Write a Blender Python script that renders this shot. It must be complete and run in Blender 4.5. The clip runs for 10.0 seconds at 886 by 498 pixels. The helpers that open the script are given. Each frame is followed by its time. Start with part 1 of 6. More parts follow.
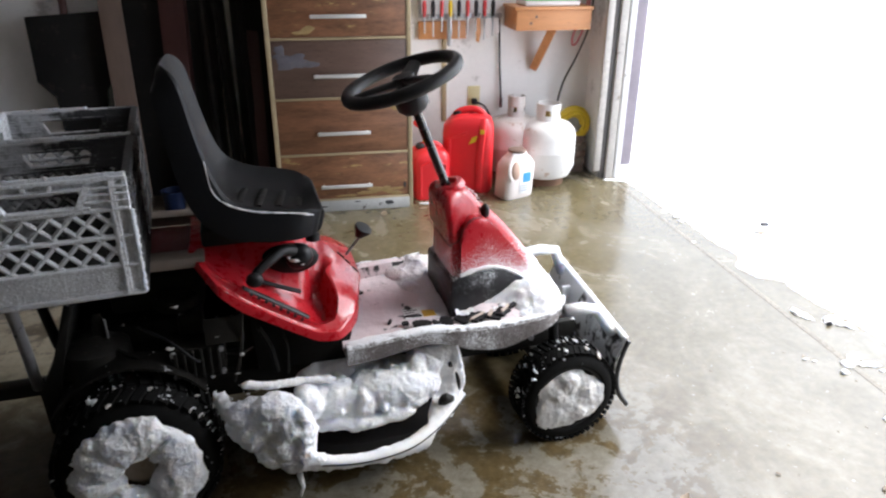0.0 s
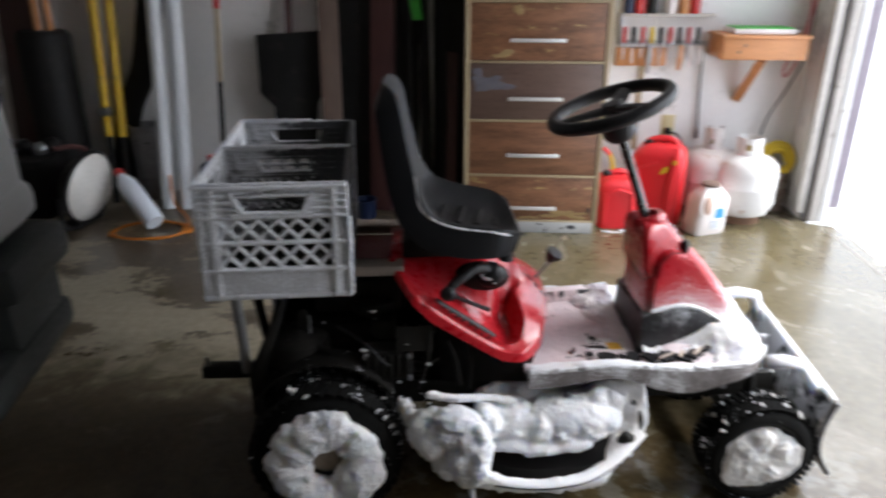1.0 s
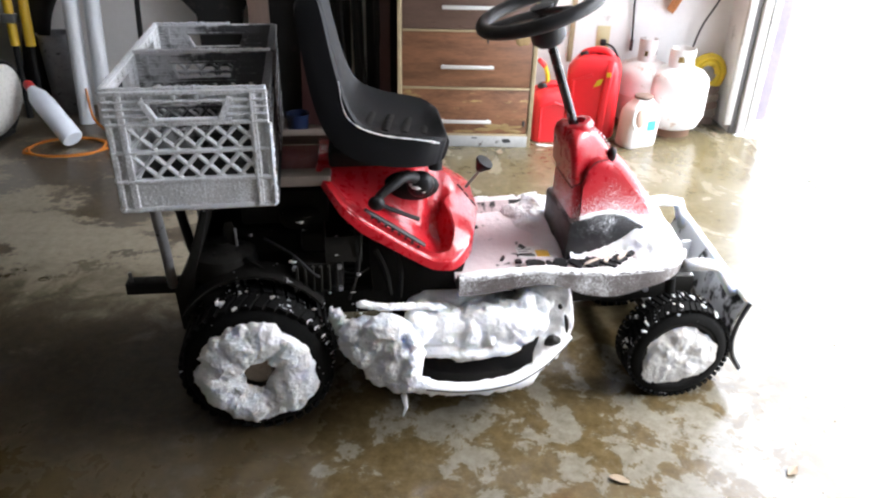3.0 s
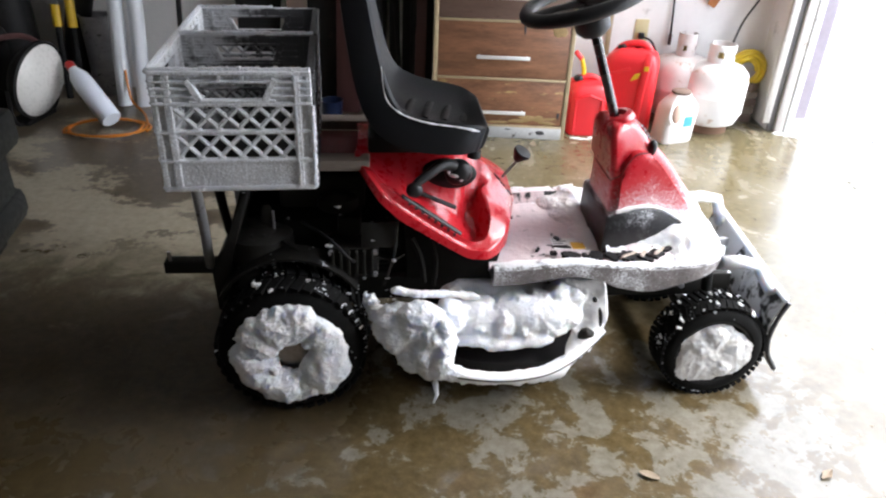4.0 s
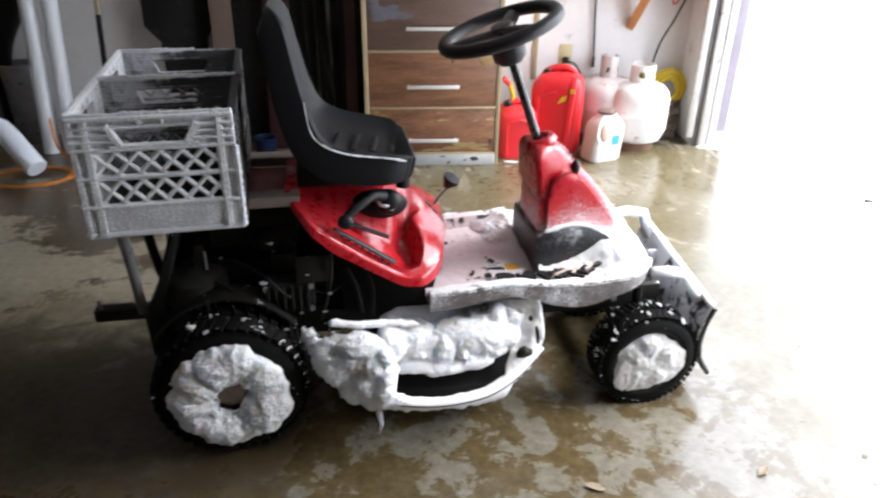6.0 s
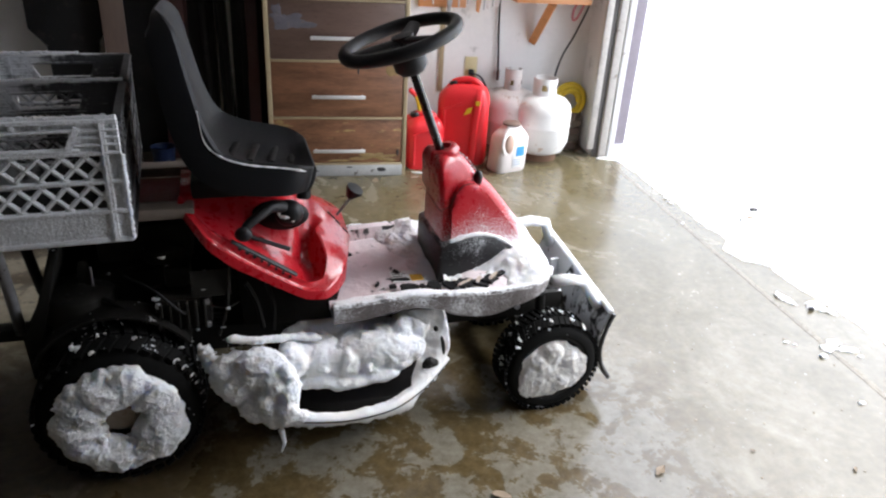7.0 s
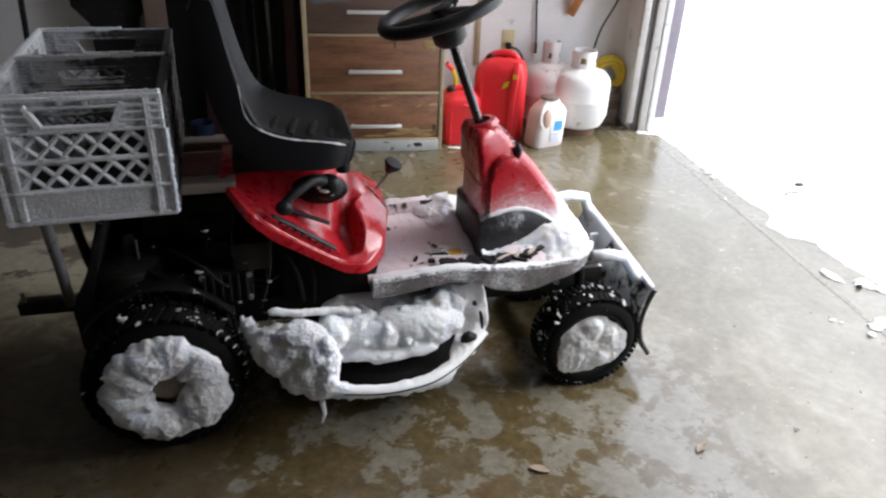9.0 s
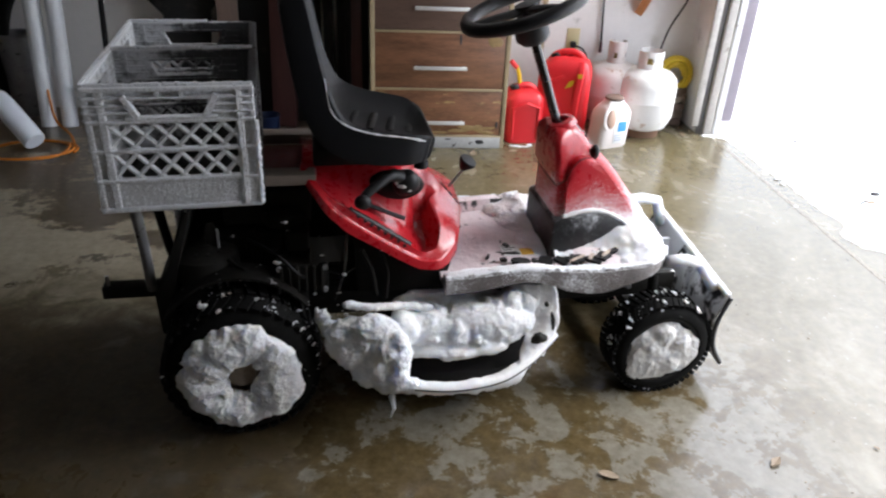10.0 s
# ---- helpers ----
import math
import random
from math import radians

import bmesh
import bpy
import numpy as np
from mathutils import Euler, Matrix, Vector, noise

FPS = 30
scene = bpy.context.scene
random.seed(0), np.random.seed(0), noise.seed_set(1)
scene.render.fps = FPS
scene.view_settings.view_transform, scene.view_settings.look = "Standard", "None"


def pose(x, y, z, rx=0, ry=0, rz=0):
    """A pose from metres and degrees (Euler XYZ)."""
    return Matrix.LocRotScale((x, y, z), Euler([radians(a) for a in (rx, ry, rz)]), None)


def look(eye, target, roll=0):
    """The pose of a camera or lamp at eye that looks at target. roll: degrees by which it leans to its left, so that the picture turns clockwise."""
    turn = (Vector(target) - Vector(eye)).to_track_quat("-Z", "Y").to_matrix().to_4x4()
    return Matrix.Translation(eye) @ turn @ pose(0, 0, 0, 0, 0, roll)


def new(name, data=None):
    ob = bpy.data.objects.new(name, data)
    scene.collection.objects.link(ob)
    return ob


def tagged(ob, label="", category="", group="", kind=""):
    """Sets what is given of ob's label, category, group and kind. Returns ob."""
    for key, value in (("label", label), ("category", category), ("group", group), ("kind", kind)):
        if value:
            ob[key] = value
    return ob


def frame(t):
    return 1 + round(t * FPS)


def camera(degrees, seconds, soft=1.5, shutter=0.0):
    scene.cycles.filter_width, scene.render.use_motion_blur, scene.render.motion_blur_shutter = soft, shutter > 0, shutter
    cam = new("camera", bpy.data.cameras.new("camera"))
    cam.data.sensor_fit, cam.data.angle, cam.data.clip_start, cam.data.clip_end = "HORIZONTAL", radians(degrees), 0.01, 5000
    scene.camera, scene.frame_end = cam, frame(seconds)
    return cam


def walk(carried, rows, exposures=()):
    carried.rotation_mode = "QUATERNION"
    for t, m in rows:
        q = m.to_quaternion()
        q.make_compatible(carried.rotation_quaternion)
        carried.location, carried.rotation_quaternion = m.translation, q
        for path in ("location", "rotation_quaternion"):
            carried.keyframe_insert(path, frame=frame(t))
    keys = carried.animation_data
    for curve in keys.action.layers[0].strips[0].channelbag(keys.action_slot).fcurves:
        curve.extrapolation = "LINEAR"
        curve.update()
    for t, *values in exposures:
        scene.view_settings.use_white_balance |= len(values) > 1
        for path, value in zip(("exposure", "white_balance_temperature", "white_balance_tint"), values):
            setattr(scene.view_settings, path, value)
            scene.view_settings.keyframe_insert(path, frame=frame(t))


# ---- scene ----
cam = camera(64.69, 10.0, soft=2.2, shutter=0.5)
# seconds, eye x y z, pitch, roll, yaw
ROWS = [
    (0.0, -0.516, -1.826, 1.355, -24.04, -0.25, -10.71),
    (0.5, -0.540, -1.826, 1.359, -24.04, -0.33, -6.80),
    (1.0, -0.592, -1.819, 1.361, -22.37, -0.05, 3.67),
    (1.5, -0.613, -1.839, 1.358, -24.33, 0.99, 10.95),
    (2.0, -0.582, -1.826, 1.336, -28.56, 0.88, 4.93),
    (2.5, -0.556, -1.825, 1.338, -28.81, -1.54, -0.14),
    (2.7, -0.555, -1.821, 1.337, -28.81, -1.33, -0.98),
    (3.8, -0.583, -1.820, 1.316, -29.28, -2.00, 0.70),
    (4.0, -0.588, -1.823, 1.321, -29.55, -1.99, 1.66),
    (4.5, -0.591, -1.818, 1.322, -29.53, -1.40, 1.59),
    (5.0, -0.578, -1.831, 1.324, -28.51, -0.83, 0.24),
    (5.5, -0.563, -1.842, 1.332, -27.32, -0.41, -1.26),
    (6.0, -0.549, -1.844, 1.332, -27.14, -0.66, -3.74),
    (6.2, -0.545, -1.845, 1.338, -25.89, -1.83, -5.59),
    (7.3, -0.520, -1.831, 1.324, -26.12, -3.00, -10.86),
    (7.5, -0.523, -1.830, 1.325, -26.24, -2.85, -9.63),
    (8.0, -0.520, -1.830, 1.325, -26.51, -2.64, -9.57),
    (8.5, -0.521, -1.828, 1.321, -27.10, -2.98, -9.92),
    (9.0, -0.535, -1.830, 1.317, -28.04, -2.01, -7.90),
    (9.5, -0.564, -1.820, 1.323, -28.44, -1.76, -5.95),
    (10.0, -0.615, -1.815, 1.313, -28.41, -2.16, -3.86),
]
# seconds, stops
EXPOSURES = [(0.0, 2.2), (0.5, 2.2), (1.0, 2.2), (1.5, 2.82), (2.0, 3.5), (2.5, 3.46), (2.7, 3.28), (3.8, 2.85), (4.0, 2.81), (6.0, 2.76), (6.2, 2.62), (7.3, 2.05), (8.5, 1.97), (9.5, 2.02), (10.0, 2.18)]
walk(cam, [(t, pose(x, y, z, 90 + pitch, roll, yaw)) for t, x, y, z, pitch, roll, yaw in ROWS], exposures=EXPOSURES)

# ---- light ----
world = bpy.data.worlds.new("world")
scene.world = world
world.use_nodes = True
wn = world.node_tree.nodes
sky = wn.new("ShaderNodeTexSky")
sky.sky_type, sky.sun_disc = "NISHITA", False
sky.sun_elevation, sky.sun_rotation = radians(52), radians(84)
sky.air_density, sky.dust_density = 1.0, 4.0
wn["Background"].inputs[1].default_value = 0.15
overcast = wn.new("ShaderNodeHueSaturation")
overcast.inputs["Saturation"].default_value = 0.35
world.node_tree.links.new(sky.outputs[0], overcast.inputs["Color"])
cool = wn.new("ShaderNodeMix")
cool.data_type, cool.blend_type = "RGBA", "MULTIPLY"
cool.inputs[0].default_value, cool.inputs[7].default_value = 1.0, (0.94, 0.985, 1.06, 1)
world.node_tree.links.new(overcast.outputs[0], cool.inputs[6])
world.node_tree.links.new(cool.outputs[2], wn["Background"].inputs[0])

sun = new("sun", bpy.data.lights.new("sun", "SUN"))
sun.data.energy, sun.data.angle, sun.data.color = 0.55, radians(40), (1.0, 0.99, 0.98)
sun.matrix_world = look((8, 0.85, 10.2), (0, 0, 0))


# ---- materials ----
def nodes_of(name):
    m = bpy.data.materials.new(name)
    m.use_nodes = True
    return m, m.node_tree.nodes, m.node_tree.links, m.node_tree.nodes["Principled BSDF"]


def coords(n, l, scale=(1, 1, 1), space="Object"):
    tc, mp = n.new("ShaderNodeTexCoord"), n.new("ShaderNodeMapping")
    mp.inputs["Scale"].default_value = scale
    l.new(tc.outputs[space], mp.inputs[0])
    return mp.outputs[0]


def noise_tex(n, l, vec, scale, detail=4, rough=0.55, distort=0.0):
    t = n.new("ShaderNodeTexNoise")
    t.inputs["Scale"].default_value, t.inputs["Detail"].default_value = scale, detail
    t.inputs["Roughness"].default_value, t.inputs["Distortion"].default_value = rough, distort
    l.new(vec, t.inputs["Vector"])
    return t.outputs["Fac"]


def ramp(n, l, fac, stops):
    r = n.new("ShaderNodeValToRGB")
    while len(r.color_ramp.elements) < len(stops):
        r.color_ramp.elements.new(0.5)
    for e, (p, c) in zip(r.color_ramp.elements, stops):
        e.position, e.color = p, (c, c, c, 1) if isinstance(c, (int, float)) else (*c, 1)
    l.new(fac, r.inputs[0])
    return r.outputs[0]


def mix(n, l, fac, a, b, mode="MIX"):
    m = n.new("ShaderNodeMix")
    m.data_type, m.blend_type = "RGBA", mode
    for socket, value in ((m.inputs[0], fac), (m.inputs[6], a), (m.inputs[7], b)):
        if isinstance(value, (int, float)):
            socket.default_value = value
        elif isinstance(value, tuple):
            socket.default_value = (*value, 1)
        else:
            l.new(value, socket)
    return m.outputs[2]


def bump(n, l, height, strength, distance, normal=None):
    b = n.new("ShaderNodeBump")
    b.inputs["Strength"].default_value, b.inputs["Distance"].default_value = strength, distance
    l.new(height, b.inputs["Height"])
    if normal:
        l.new(normal, b.inputs["Normal"])
    return b.outputs[0]


def upness(n, l):
    g, x = n.new("ShaderNodeNewGeometry"), n.new("ShaderNodeSeparateXYZ")
    l.new(g.outputs["Normal"], x.inputs[0])
    return x.outputs[2]


def math_node(n, l, op, a, b):
    m = n.new("ShaderNodeMath")
    m.operation = op
    for k, v in enumerate((a, b)):
        if isinstance(v, (int, float)):
            m.inputs[k].default_value = v
        else:
            l.new(v, m.inputs[k])
    return m.outputs[0]


def surface(name, color, worn=None, rough=0.5, metal=0.0, big=3.0, fine=60.0, vary=0.25, relief=0.15, depth=0.002,
            snow=0.0, snow_scale=220.0, snow_up=0.5, stretch=(1, 1, 1), spread=0.5, coat=0.0, space="Object", spec=0.5, snow_z=None, snow_x=None, snow_soft=0.0, snow_tint=(0.82, 0.84, 0.87), snow_patch=0.8):
    """A painted, plastic, wooden or metal surface with wear at two scales and, where snow > 0, a powdering of snow."""
    m, n, l, p = nodes_of(name)
    v = coords(n, l, stretch, space)
    a, b = noise_tex(n, l, v, big, 5, 0.6), noise_tex(n, l, v, fine, 3, 0.6)
    dark = tuple(c * (1 - vary) for c in color)
    lite = tuple(min(1, c * (1 + vary)) for c in color)
    col = ramp(n, l, a, [(0.3, dark), (0.7, lite)])
    col = mix(n, l, 0.35, col, ramp(n, l, b, [(0.3, dark), (0.7, lite)]))
    if worn:
        col = mix(n, l, ramp(n, l, noise_tex(n, l, v, big * 2.3, 6, 0.7), [(0.60, 0), (0.66, 1)]), col, worn)
    r = ramp(n, l, b, [(0.2, max(0.03, rough - 0.12)), (0.8, min(1, rough + 0.12))])
    if snow > 0:
        s = noise_tex(n, l, coords(n, l, (1, 1, 1), space), snow_scale, 2, 0.7)
        w = noise_tex(n, l, coords(n, l, (1, 1, 1), space), 9, 3, 0.6)
        up = math_node(n, l, "MULTIPLY", upness(n, l), snow_up)
        t = math_node(n, l, "ADD", math_node(n, l, "ADD", s, math_node(n, l, "ADD", math_node(n, l, "MULTIPLY", w, snow_patch), 0.5 * (0.8 - snow_patch))), up)
        for axis, span in ((2, snow_z), (0, snow_x)):
            if not span:
                continue
            sx = n.new("ShaderNodeSeparateXYZ")
            l.new(coords(n, l, (1, 1, 1), space), sx.inputs[0])
            mr = n.new("ShaderNodeMapRange")
            l.new(sx.outputs[axis], mr.inputs[0])
            mr.inputs[1].default_value, mr.inputs[2].default_value = span
            mr.inputs[3].default_value, mr.inputs[4].default_value = 0.28, -0.30
            t = math_node(n, l, "ADD", t, mr.outputs[0])
        f = ramp(n, l, math_node(n, l, "MULTIPLY", t, 0.5), [(0.62 - 0.3 * snow - snow_soft, 0), (0.67 - 0.3 * snow + snow_soft, 1)])
        col = mix(n, l, f, col, snow_tint)
        r = mix(n, l, f, r, (0.8, 0.8, 0.8))
    l.new(col, p.inputs["Base Color"])
    l.new(r, p.inputs["Roughness"])
    p.inputs["Metallic"].default_value = metal
    p.inputs["Coat Weight"].default_value = coat
    p.inputs["Specular IOR Level"].default_value = spec
    l.new(bump(n, l, b, relief, depth), p.inputs["Normal"])
    return m


def snow_material(name, tint=(0.91, 0.925, 0.96), dirt=0.0):
    m, n, l, p = nodes_of(name)
    v = coords(n, l, space="Object")
    a, b, c = noise_tex(n, l, v, 14, 5, 0.6), noise_tex(n, l, v, 90, 4, 0.65), noise_tex(n, l, v, 480, 2, 0.7)
    col = ramp(n, l, a, [(0.3, tuple(x * 0.93 for x in tint)), (0.7, tint)])
    if dirt:
        col = mix(n, l, ramp(n, l, b, [(0.60, 0), (0.72, dirt)]), col, (0.30, 0.27, 0.24))
    l.new(col, p.inputs["Base Color"])
    p.inputs["Roughness"].default_value = 0.85
    p.inputs["Specular IOR Level"].default_value = 0.25
    p.inputs["Subsurface Weight"].default_value = 0.55
    p.inputs["Subsurface Radius"].default_value = (0.022, 0.025, 0.030)
    p.inputs["Subsurface Scale"].default_value = 0.8
    nn = bump(n, l, b, 0.65, 0.004)
    l.new(bump(n, l, c, 0.8, 0.003, nn), p.inputs["Normal"])
    return m


def concrete(name):
    """Old slab with crisp brown stains, a wet film that dries in patches, and shade painted in at the left."""
    m, n, l, p = nodes_of(name)
    v = coords(n, l, space="Object")
    big, mid = noise_tex(n, l, v, 0.8, 4, 0.5, 0.3), noise_tex(n, l, v, 6.5, 9, 0.68, 0.5)
    blot, fine = noise_tex(n, l, v, 12.0, 8, 0.68, 0.4), noise_tex(n, l, v, 30, 6, 0.7)
    grit = noise_tex(n, l, v, 260, 3, 0.7)
    pale = ramp(n, l, fine, [(0.3, (0.098, 0.088, 0.066)), (0.7, (0.178, 0.163, 0.130))])
    brown = ramp(n, l, fine, [(0.3, (0.050, 0.035, 0.014)), (0.7, (0.102, 0.073, 0.034))])
    t = math_node(n, l, "ADD", math_node(n, l, "MULTIPLY", mid, 0.55), math_node(n, l, "MULTIPLY", blot, 0.45))
    t = math_node(n, l, "ADD", math_node(n, l, "MULTIPLY", t, 0.7), math_node(n, l, "MULTIPLY", big, 0.3))
    stain = ramp(n, l, t, [(0.494, 1), (0.522, 0.8), (0.531, 0.0)])
    soft = ramp(n, l, t, [(0.40, 0.85), (0.50, 0.45), (0.60, 0.1)])
    sx = n.new("ShaderNodeSeparateXYZ")
    l.new(v, sx.inputs[0])
    zone = []
    for axis, lo, hi in ((0, 1.05, 0.50), (1, 0.35, -0.15)):
        mr = n.new("ShaderNodeMapRange")
        mr.interpolation_type = "SMOOTHSTEP"
        l.new(math_node(n, l, "ADD", sx.outputs[axis], math_node(n, l, "MULTIPLY", math_node(n, l, "SUBTRACT", mid, 0.5), 0.9)), mr.inputs[0])
        mr.inputs[1].default_value, mr.inputs[2].default_value = lo, hi
        zone.append(mr.outputs[0])
    crisp = math_node(n, l, "ADD", math_node(n, l, "MULTIPLY", math_node(n, l, "MULTIPLY", zone[0], zone[1]), 0.8), 0.2)
    # Wet floor left of the mower, with the shade there painted into its colour.
    wet_shade_axes = []
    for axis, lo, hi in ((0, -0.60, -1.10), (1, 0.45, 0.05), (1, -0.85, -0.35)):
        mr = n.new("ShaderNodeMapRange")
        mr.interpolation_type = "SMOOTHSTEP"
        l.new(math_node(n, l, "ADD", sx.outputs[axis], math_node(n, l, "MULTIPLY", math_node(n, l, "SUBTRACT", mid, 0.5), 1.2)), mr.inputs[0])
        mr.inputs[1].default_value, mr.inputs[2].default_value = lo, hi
        wet_shade_axes.append(mr.outputs[0])
    wet_shade = math_node(n, l, "MULTIPLY", wet_shade_axes[0], math_node(n, l, "MULTIPLY", wet_shade_axes[1], wet_shade_axes[2]))
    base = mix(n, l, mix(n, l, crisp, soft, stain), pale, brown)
    base = mix(n, l, math_node(n, l, "MULTIPLY", wet_shade, 0.85), base, ramp(n, l, fine, [(0.3, (0.022, 0.016, 0.009)), (0.7, (0.050, 0.036, 0.020))]))
    dry = []
    for axis, lo, hi in ((0, -0.55, -1.25), (1, 0.15, 0.60)):
        mr = n.new("ShaderNodeMapRange")
        mr.interpolation_type = "SMOOTHSTEP"
        l.new(math_node(n, l, "ADD", sx.outputs[axis], math_node(n, l, "MULTIPLY", math_node(n, l, "SUBTRACT", mid, 0.5), 0.8)), mr.inputs[0])
        mr.inputs[1].default_value, mr.inputs[2].default_value = lo, hi
        dry.append(mr.outputs[0])
    damp = ramp(n, l, math_node(n, l, "ADD", math_node(n, l, "MULTIPLY", noise_tex(n, l, coords(n, l, (0.7, 1.5, 1), "Object"), 1.5, 8, 0.62, 0.3), 0.85), math_node(n, l, "MULTIPLY", fine, 0.15)), [(0.488, 1), (0.505, 0.0)])
    dusty = ramp(n, l, fine, [(0.3, (0.235, 0.200, 0.140)), (0.7, (0.335, 0.295, 0.220))])
    muddy = ramp(n, l, fine, [(0.3, (0.062, 0.046, 0.026)), (0.7, (0.110, 0.084, 0.052))])
    door_side = []
    for axis, lo, hi in ((0, 0.30, 0.75), (1, -0.10, 0.45)):
        mr = n.new("ShaderNodeMapRange")
        mr.interpolation_type = "SMOOTHSTEP"
        l.new(math_node(n, l, "ADD", sx.outputs[axis], math_node(n, l, "MULTIPLY", math_node(n, l, "SUBTRACT", mid, 0.5), 0.7)), mr.inputs[0])
        mr.inputs[1].default_value, mr.inputs[2].default_value = lo, hi
        door_side.append(mr.outputs[0])
    silted = math_node(n, l, "MAXIMUM", door_side[0], door_side[1])
    drift_mask = noise_tex(n, l, coords(n, l, (1.3, 0.8, 1), "Object"), 2.6, 7, 0.58, 0.9)
    silt = ramp(n, l, math_node(n, l, "ADD", math_node(n, l, "MULTIPLY", drift_mask, 0.8), math_node(n, l, "MULTIPLY", blot, 0.2)), [(0.46, 0.0), (0.55, 0.28), (0.67, 0.80)])
    olive = ramp(n, l, fine, [(0.3, (0.076, 0.062, 0.029)), (0.7, (0.126, 0.105, 0.056))])
    chalk = ramp(n, l, fine, [(0.3, (0.178, 0.157, 0.112)), (0.7, (0.244, 0.219, 0.163))])
    base = mix(n, l, math_node(n, l, "MULTIPLY", silted, 0.85), base, mix(n, l, silt, olive, chalk))
    base = mix(n, l, math_node(n, l, "MULTIPLY", silted, ramp(n, l, noise_tex(n, l, v, 34, 5, 0.7), [(0.655, 0.0), (0.69, 0.8)])), base, (0.42, 0.41, 0.38))
    l.new(mix(n, l, math_node(n, l, "MULTIPLY", dry[0], dry[1]), base, mix(n, l, damp, dusty, muddy)), p.inputs["Base Color"])
    wet = ramp(n, l, math_node(n, l, "ADD", math_node(n, l, "MULTIPLY", mid, 0.4), math_node(n, l, "MULTIPLY", big, 0.6)), [(0.44, 0.06), (0.52, 0.12), (0.60, 0.24)])
    film = mix(n, l, 0.15, wet, ramp(n, l, fine, [(0.3, 0.05), (0.7, 0.4)]))
    film = mix(n, l, math_node(n, l, "MULTIPLY", door_side[1], 0.85), film, ramp(n, l, silt, [(0.0, 0.22), (1.0, 0.42)]))
    film = mix(n, l, math_node(n, l, "MULTIPLY", wet_shade, 0.8), film, ramp(n, l, mid, [(0.4, 0.45), (0.6, 0.75)]))
    l.new(mix(n, l, math_node(n, l, "MULTIPLY", dry[0], dry[1]), film, ramp(n, l, damp, [(0.0, 0.65), (1.0, 0.30)])), p.inputs["Roughness"])
    l.new(ramp(n, l, wet_shade, [(0.0, 0.8), (1.0, 0.32)]), p.inputs["Specular IOR Level"])
    l.new(ramp(n, l, math_node(n, l, "MAXIMUM", math_node(n, l, "MAXIMUM", door_side[1], wet_shade), math_node(n, l, "MULTIPLY", dry[0], dry[1])), [(0.0, 0.25), (0.7, 0.0)]), p.inputs["Coat Weight"])
    p.inputs["Coat Roughness"].default_value, p.inputs["Coat IOR"].default_value = 0.10, 1.4
    nn = bump(n, l, fine, 0.05, 0.003)
    l.new(bump(n, l, grit, 0.08, 0.001, nn), p.inputs["Normal"])
    return m


M = {}
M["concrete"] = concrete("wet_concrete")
M["snow"] = snow_material("snow")
M["board_snow"] = snow_material("trampled_snow", (0.80, 0.765, 0.79), 0.0)
M["snow_dirty"] = snow_material("packed_snow", (0.88, 0.895, 0.93), 0.15)
M["rim_ice"] = snow_material("packed_ice", (0.72, 0.71, 0.70), 0.12)
M["joint"] = surface("joint_filler", (0.155, 0.135, 0.098), (0.21, 0.19, 0.145), 0.3, big=9, fine=60, vary=0.25)
# Snow coloured grey for the shade round the engine and rear tyre.
M["dim_snow"] = snow_material("shaded_snow", (0.48, 0.47, 0.46), 0.3)
M["slush"] = snow_material("dirty_slush", (0.55, 0.45, 0.38), 0.4)
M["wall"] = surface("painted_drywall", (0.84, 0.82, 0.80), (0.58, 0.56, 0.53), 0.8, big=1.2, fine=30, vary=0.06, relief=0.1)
# Dark colour for unseen walls, chosen to reduce bounced light.
M["dim_wall"] = surface("light_cutting_wall", (0.25, 0.22, 0.19), (0.18, 0.15, 0.12), 0.8, big=1.2, fine=30, vary=0.15)
M["ceiling"] = surface("ceiling_board", (0.56, 0.54, 0.51), None, 0.85, big=1.5, fine=30, vary=0.06)
M["white_trim"] = surface("white_trim_paint", (0.74, 0.74, 0.72), (0.50, 0.48, 0.44), 0.5, big=4, fine=40, vary=0.06)
M["old_trim"] = surface("weathered_trim", (0.50, 0.47, 0.43), (0.25, 0.21, 0.17), 0.7, big=5, fine=40, vary=0.2)
M["track"] = surface("dark_track", (0.10, 0.09, 0.085), None, 0.6, 0.3)
M["brown_seal"] = surface("mauve_seal", (0.19, 0.165, 0.19), None, 0.6)
M["red"] = surface("red_mower_paint", (0.47, 0.011, 0.020), None, 0.30, big=4, fine=50, vary=0.10, relief=0.05, coat=0.3)
M["red_seam"] = surface("dark_red_seam", (0.10, 0.006, 0.008), None, 0.6)
M["red_snowy"] = surface("red_paint_powdered", (0.46, 0.011, 0.021), None, 0.32, big=4, fine=50, vary=0.10, relief=0.05, coat=0.2, snow=0.44, snow_scale=400, snow_up=0.12, snow_z=(0.43, 0.69), snow_patch=0.3)
M["red_dusted"] = surface("red_paint_dusted", (0.47, 0.011, 0.020), None, 0.30, big=4, fine=50, vary=0.10, relief=0.05, coat=0.3, snow=0.34, snow_scale=520, snow_up=0.10, snow_x=(1.02, 0.86), snow_patch=0.3)
# Mower red darkened for the shade beneath the crates.
M["shaded_red"] = surface("shaded_red_plastic", (0.13, 0.009, 0.011), (0.05, 0.02, 0.018), 0.6, big=7, fine=60, vary=0.25)
M["black_plastic"] = surface("black_plastic", (0.010, 0.010, 0.011), None, 0.45, vary=0.2, relief=0.1, fine=160, spec=0.3)
M["gloss_black"] = surface("gloss_black_paint", (0.012, 0.012, 0.013), None, 0.28, vary=0.2, relief=0.0, fine=14, spec=0.7, coat=0.3)
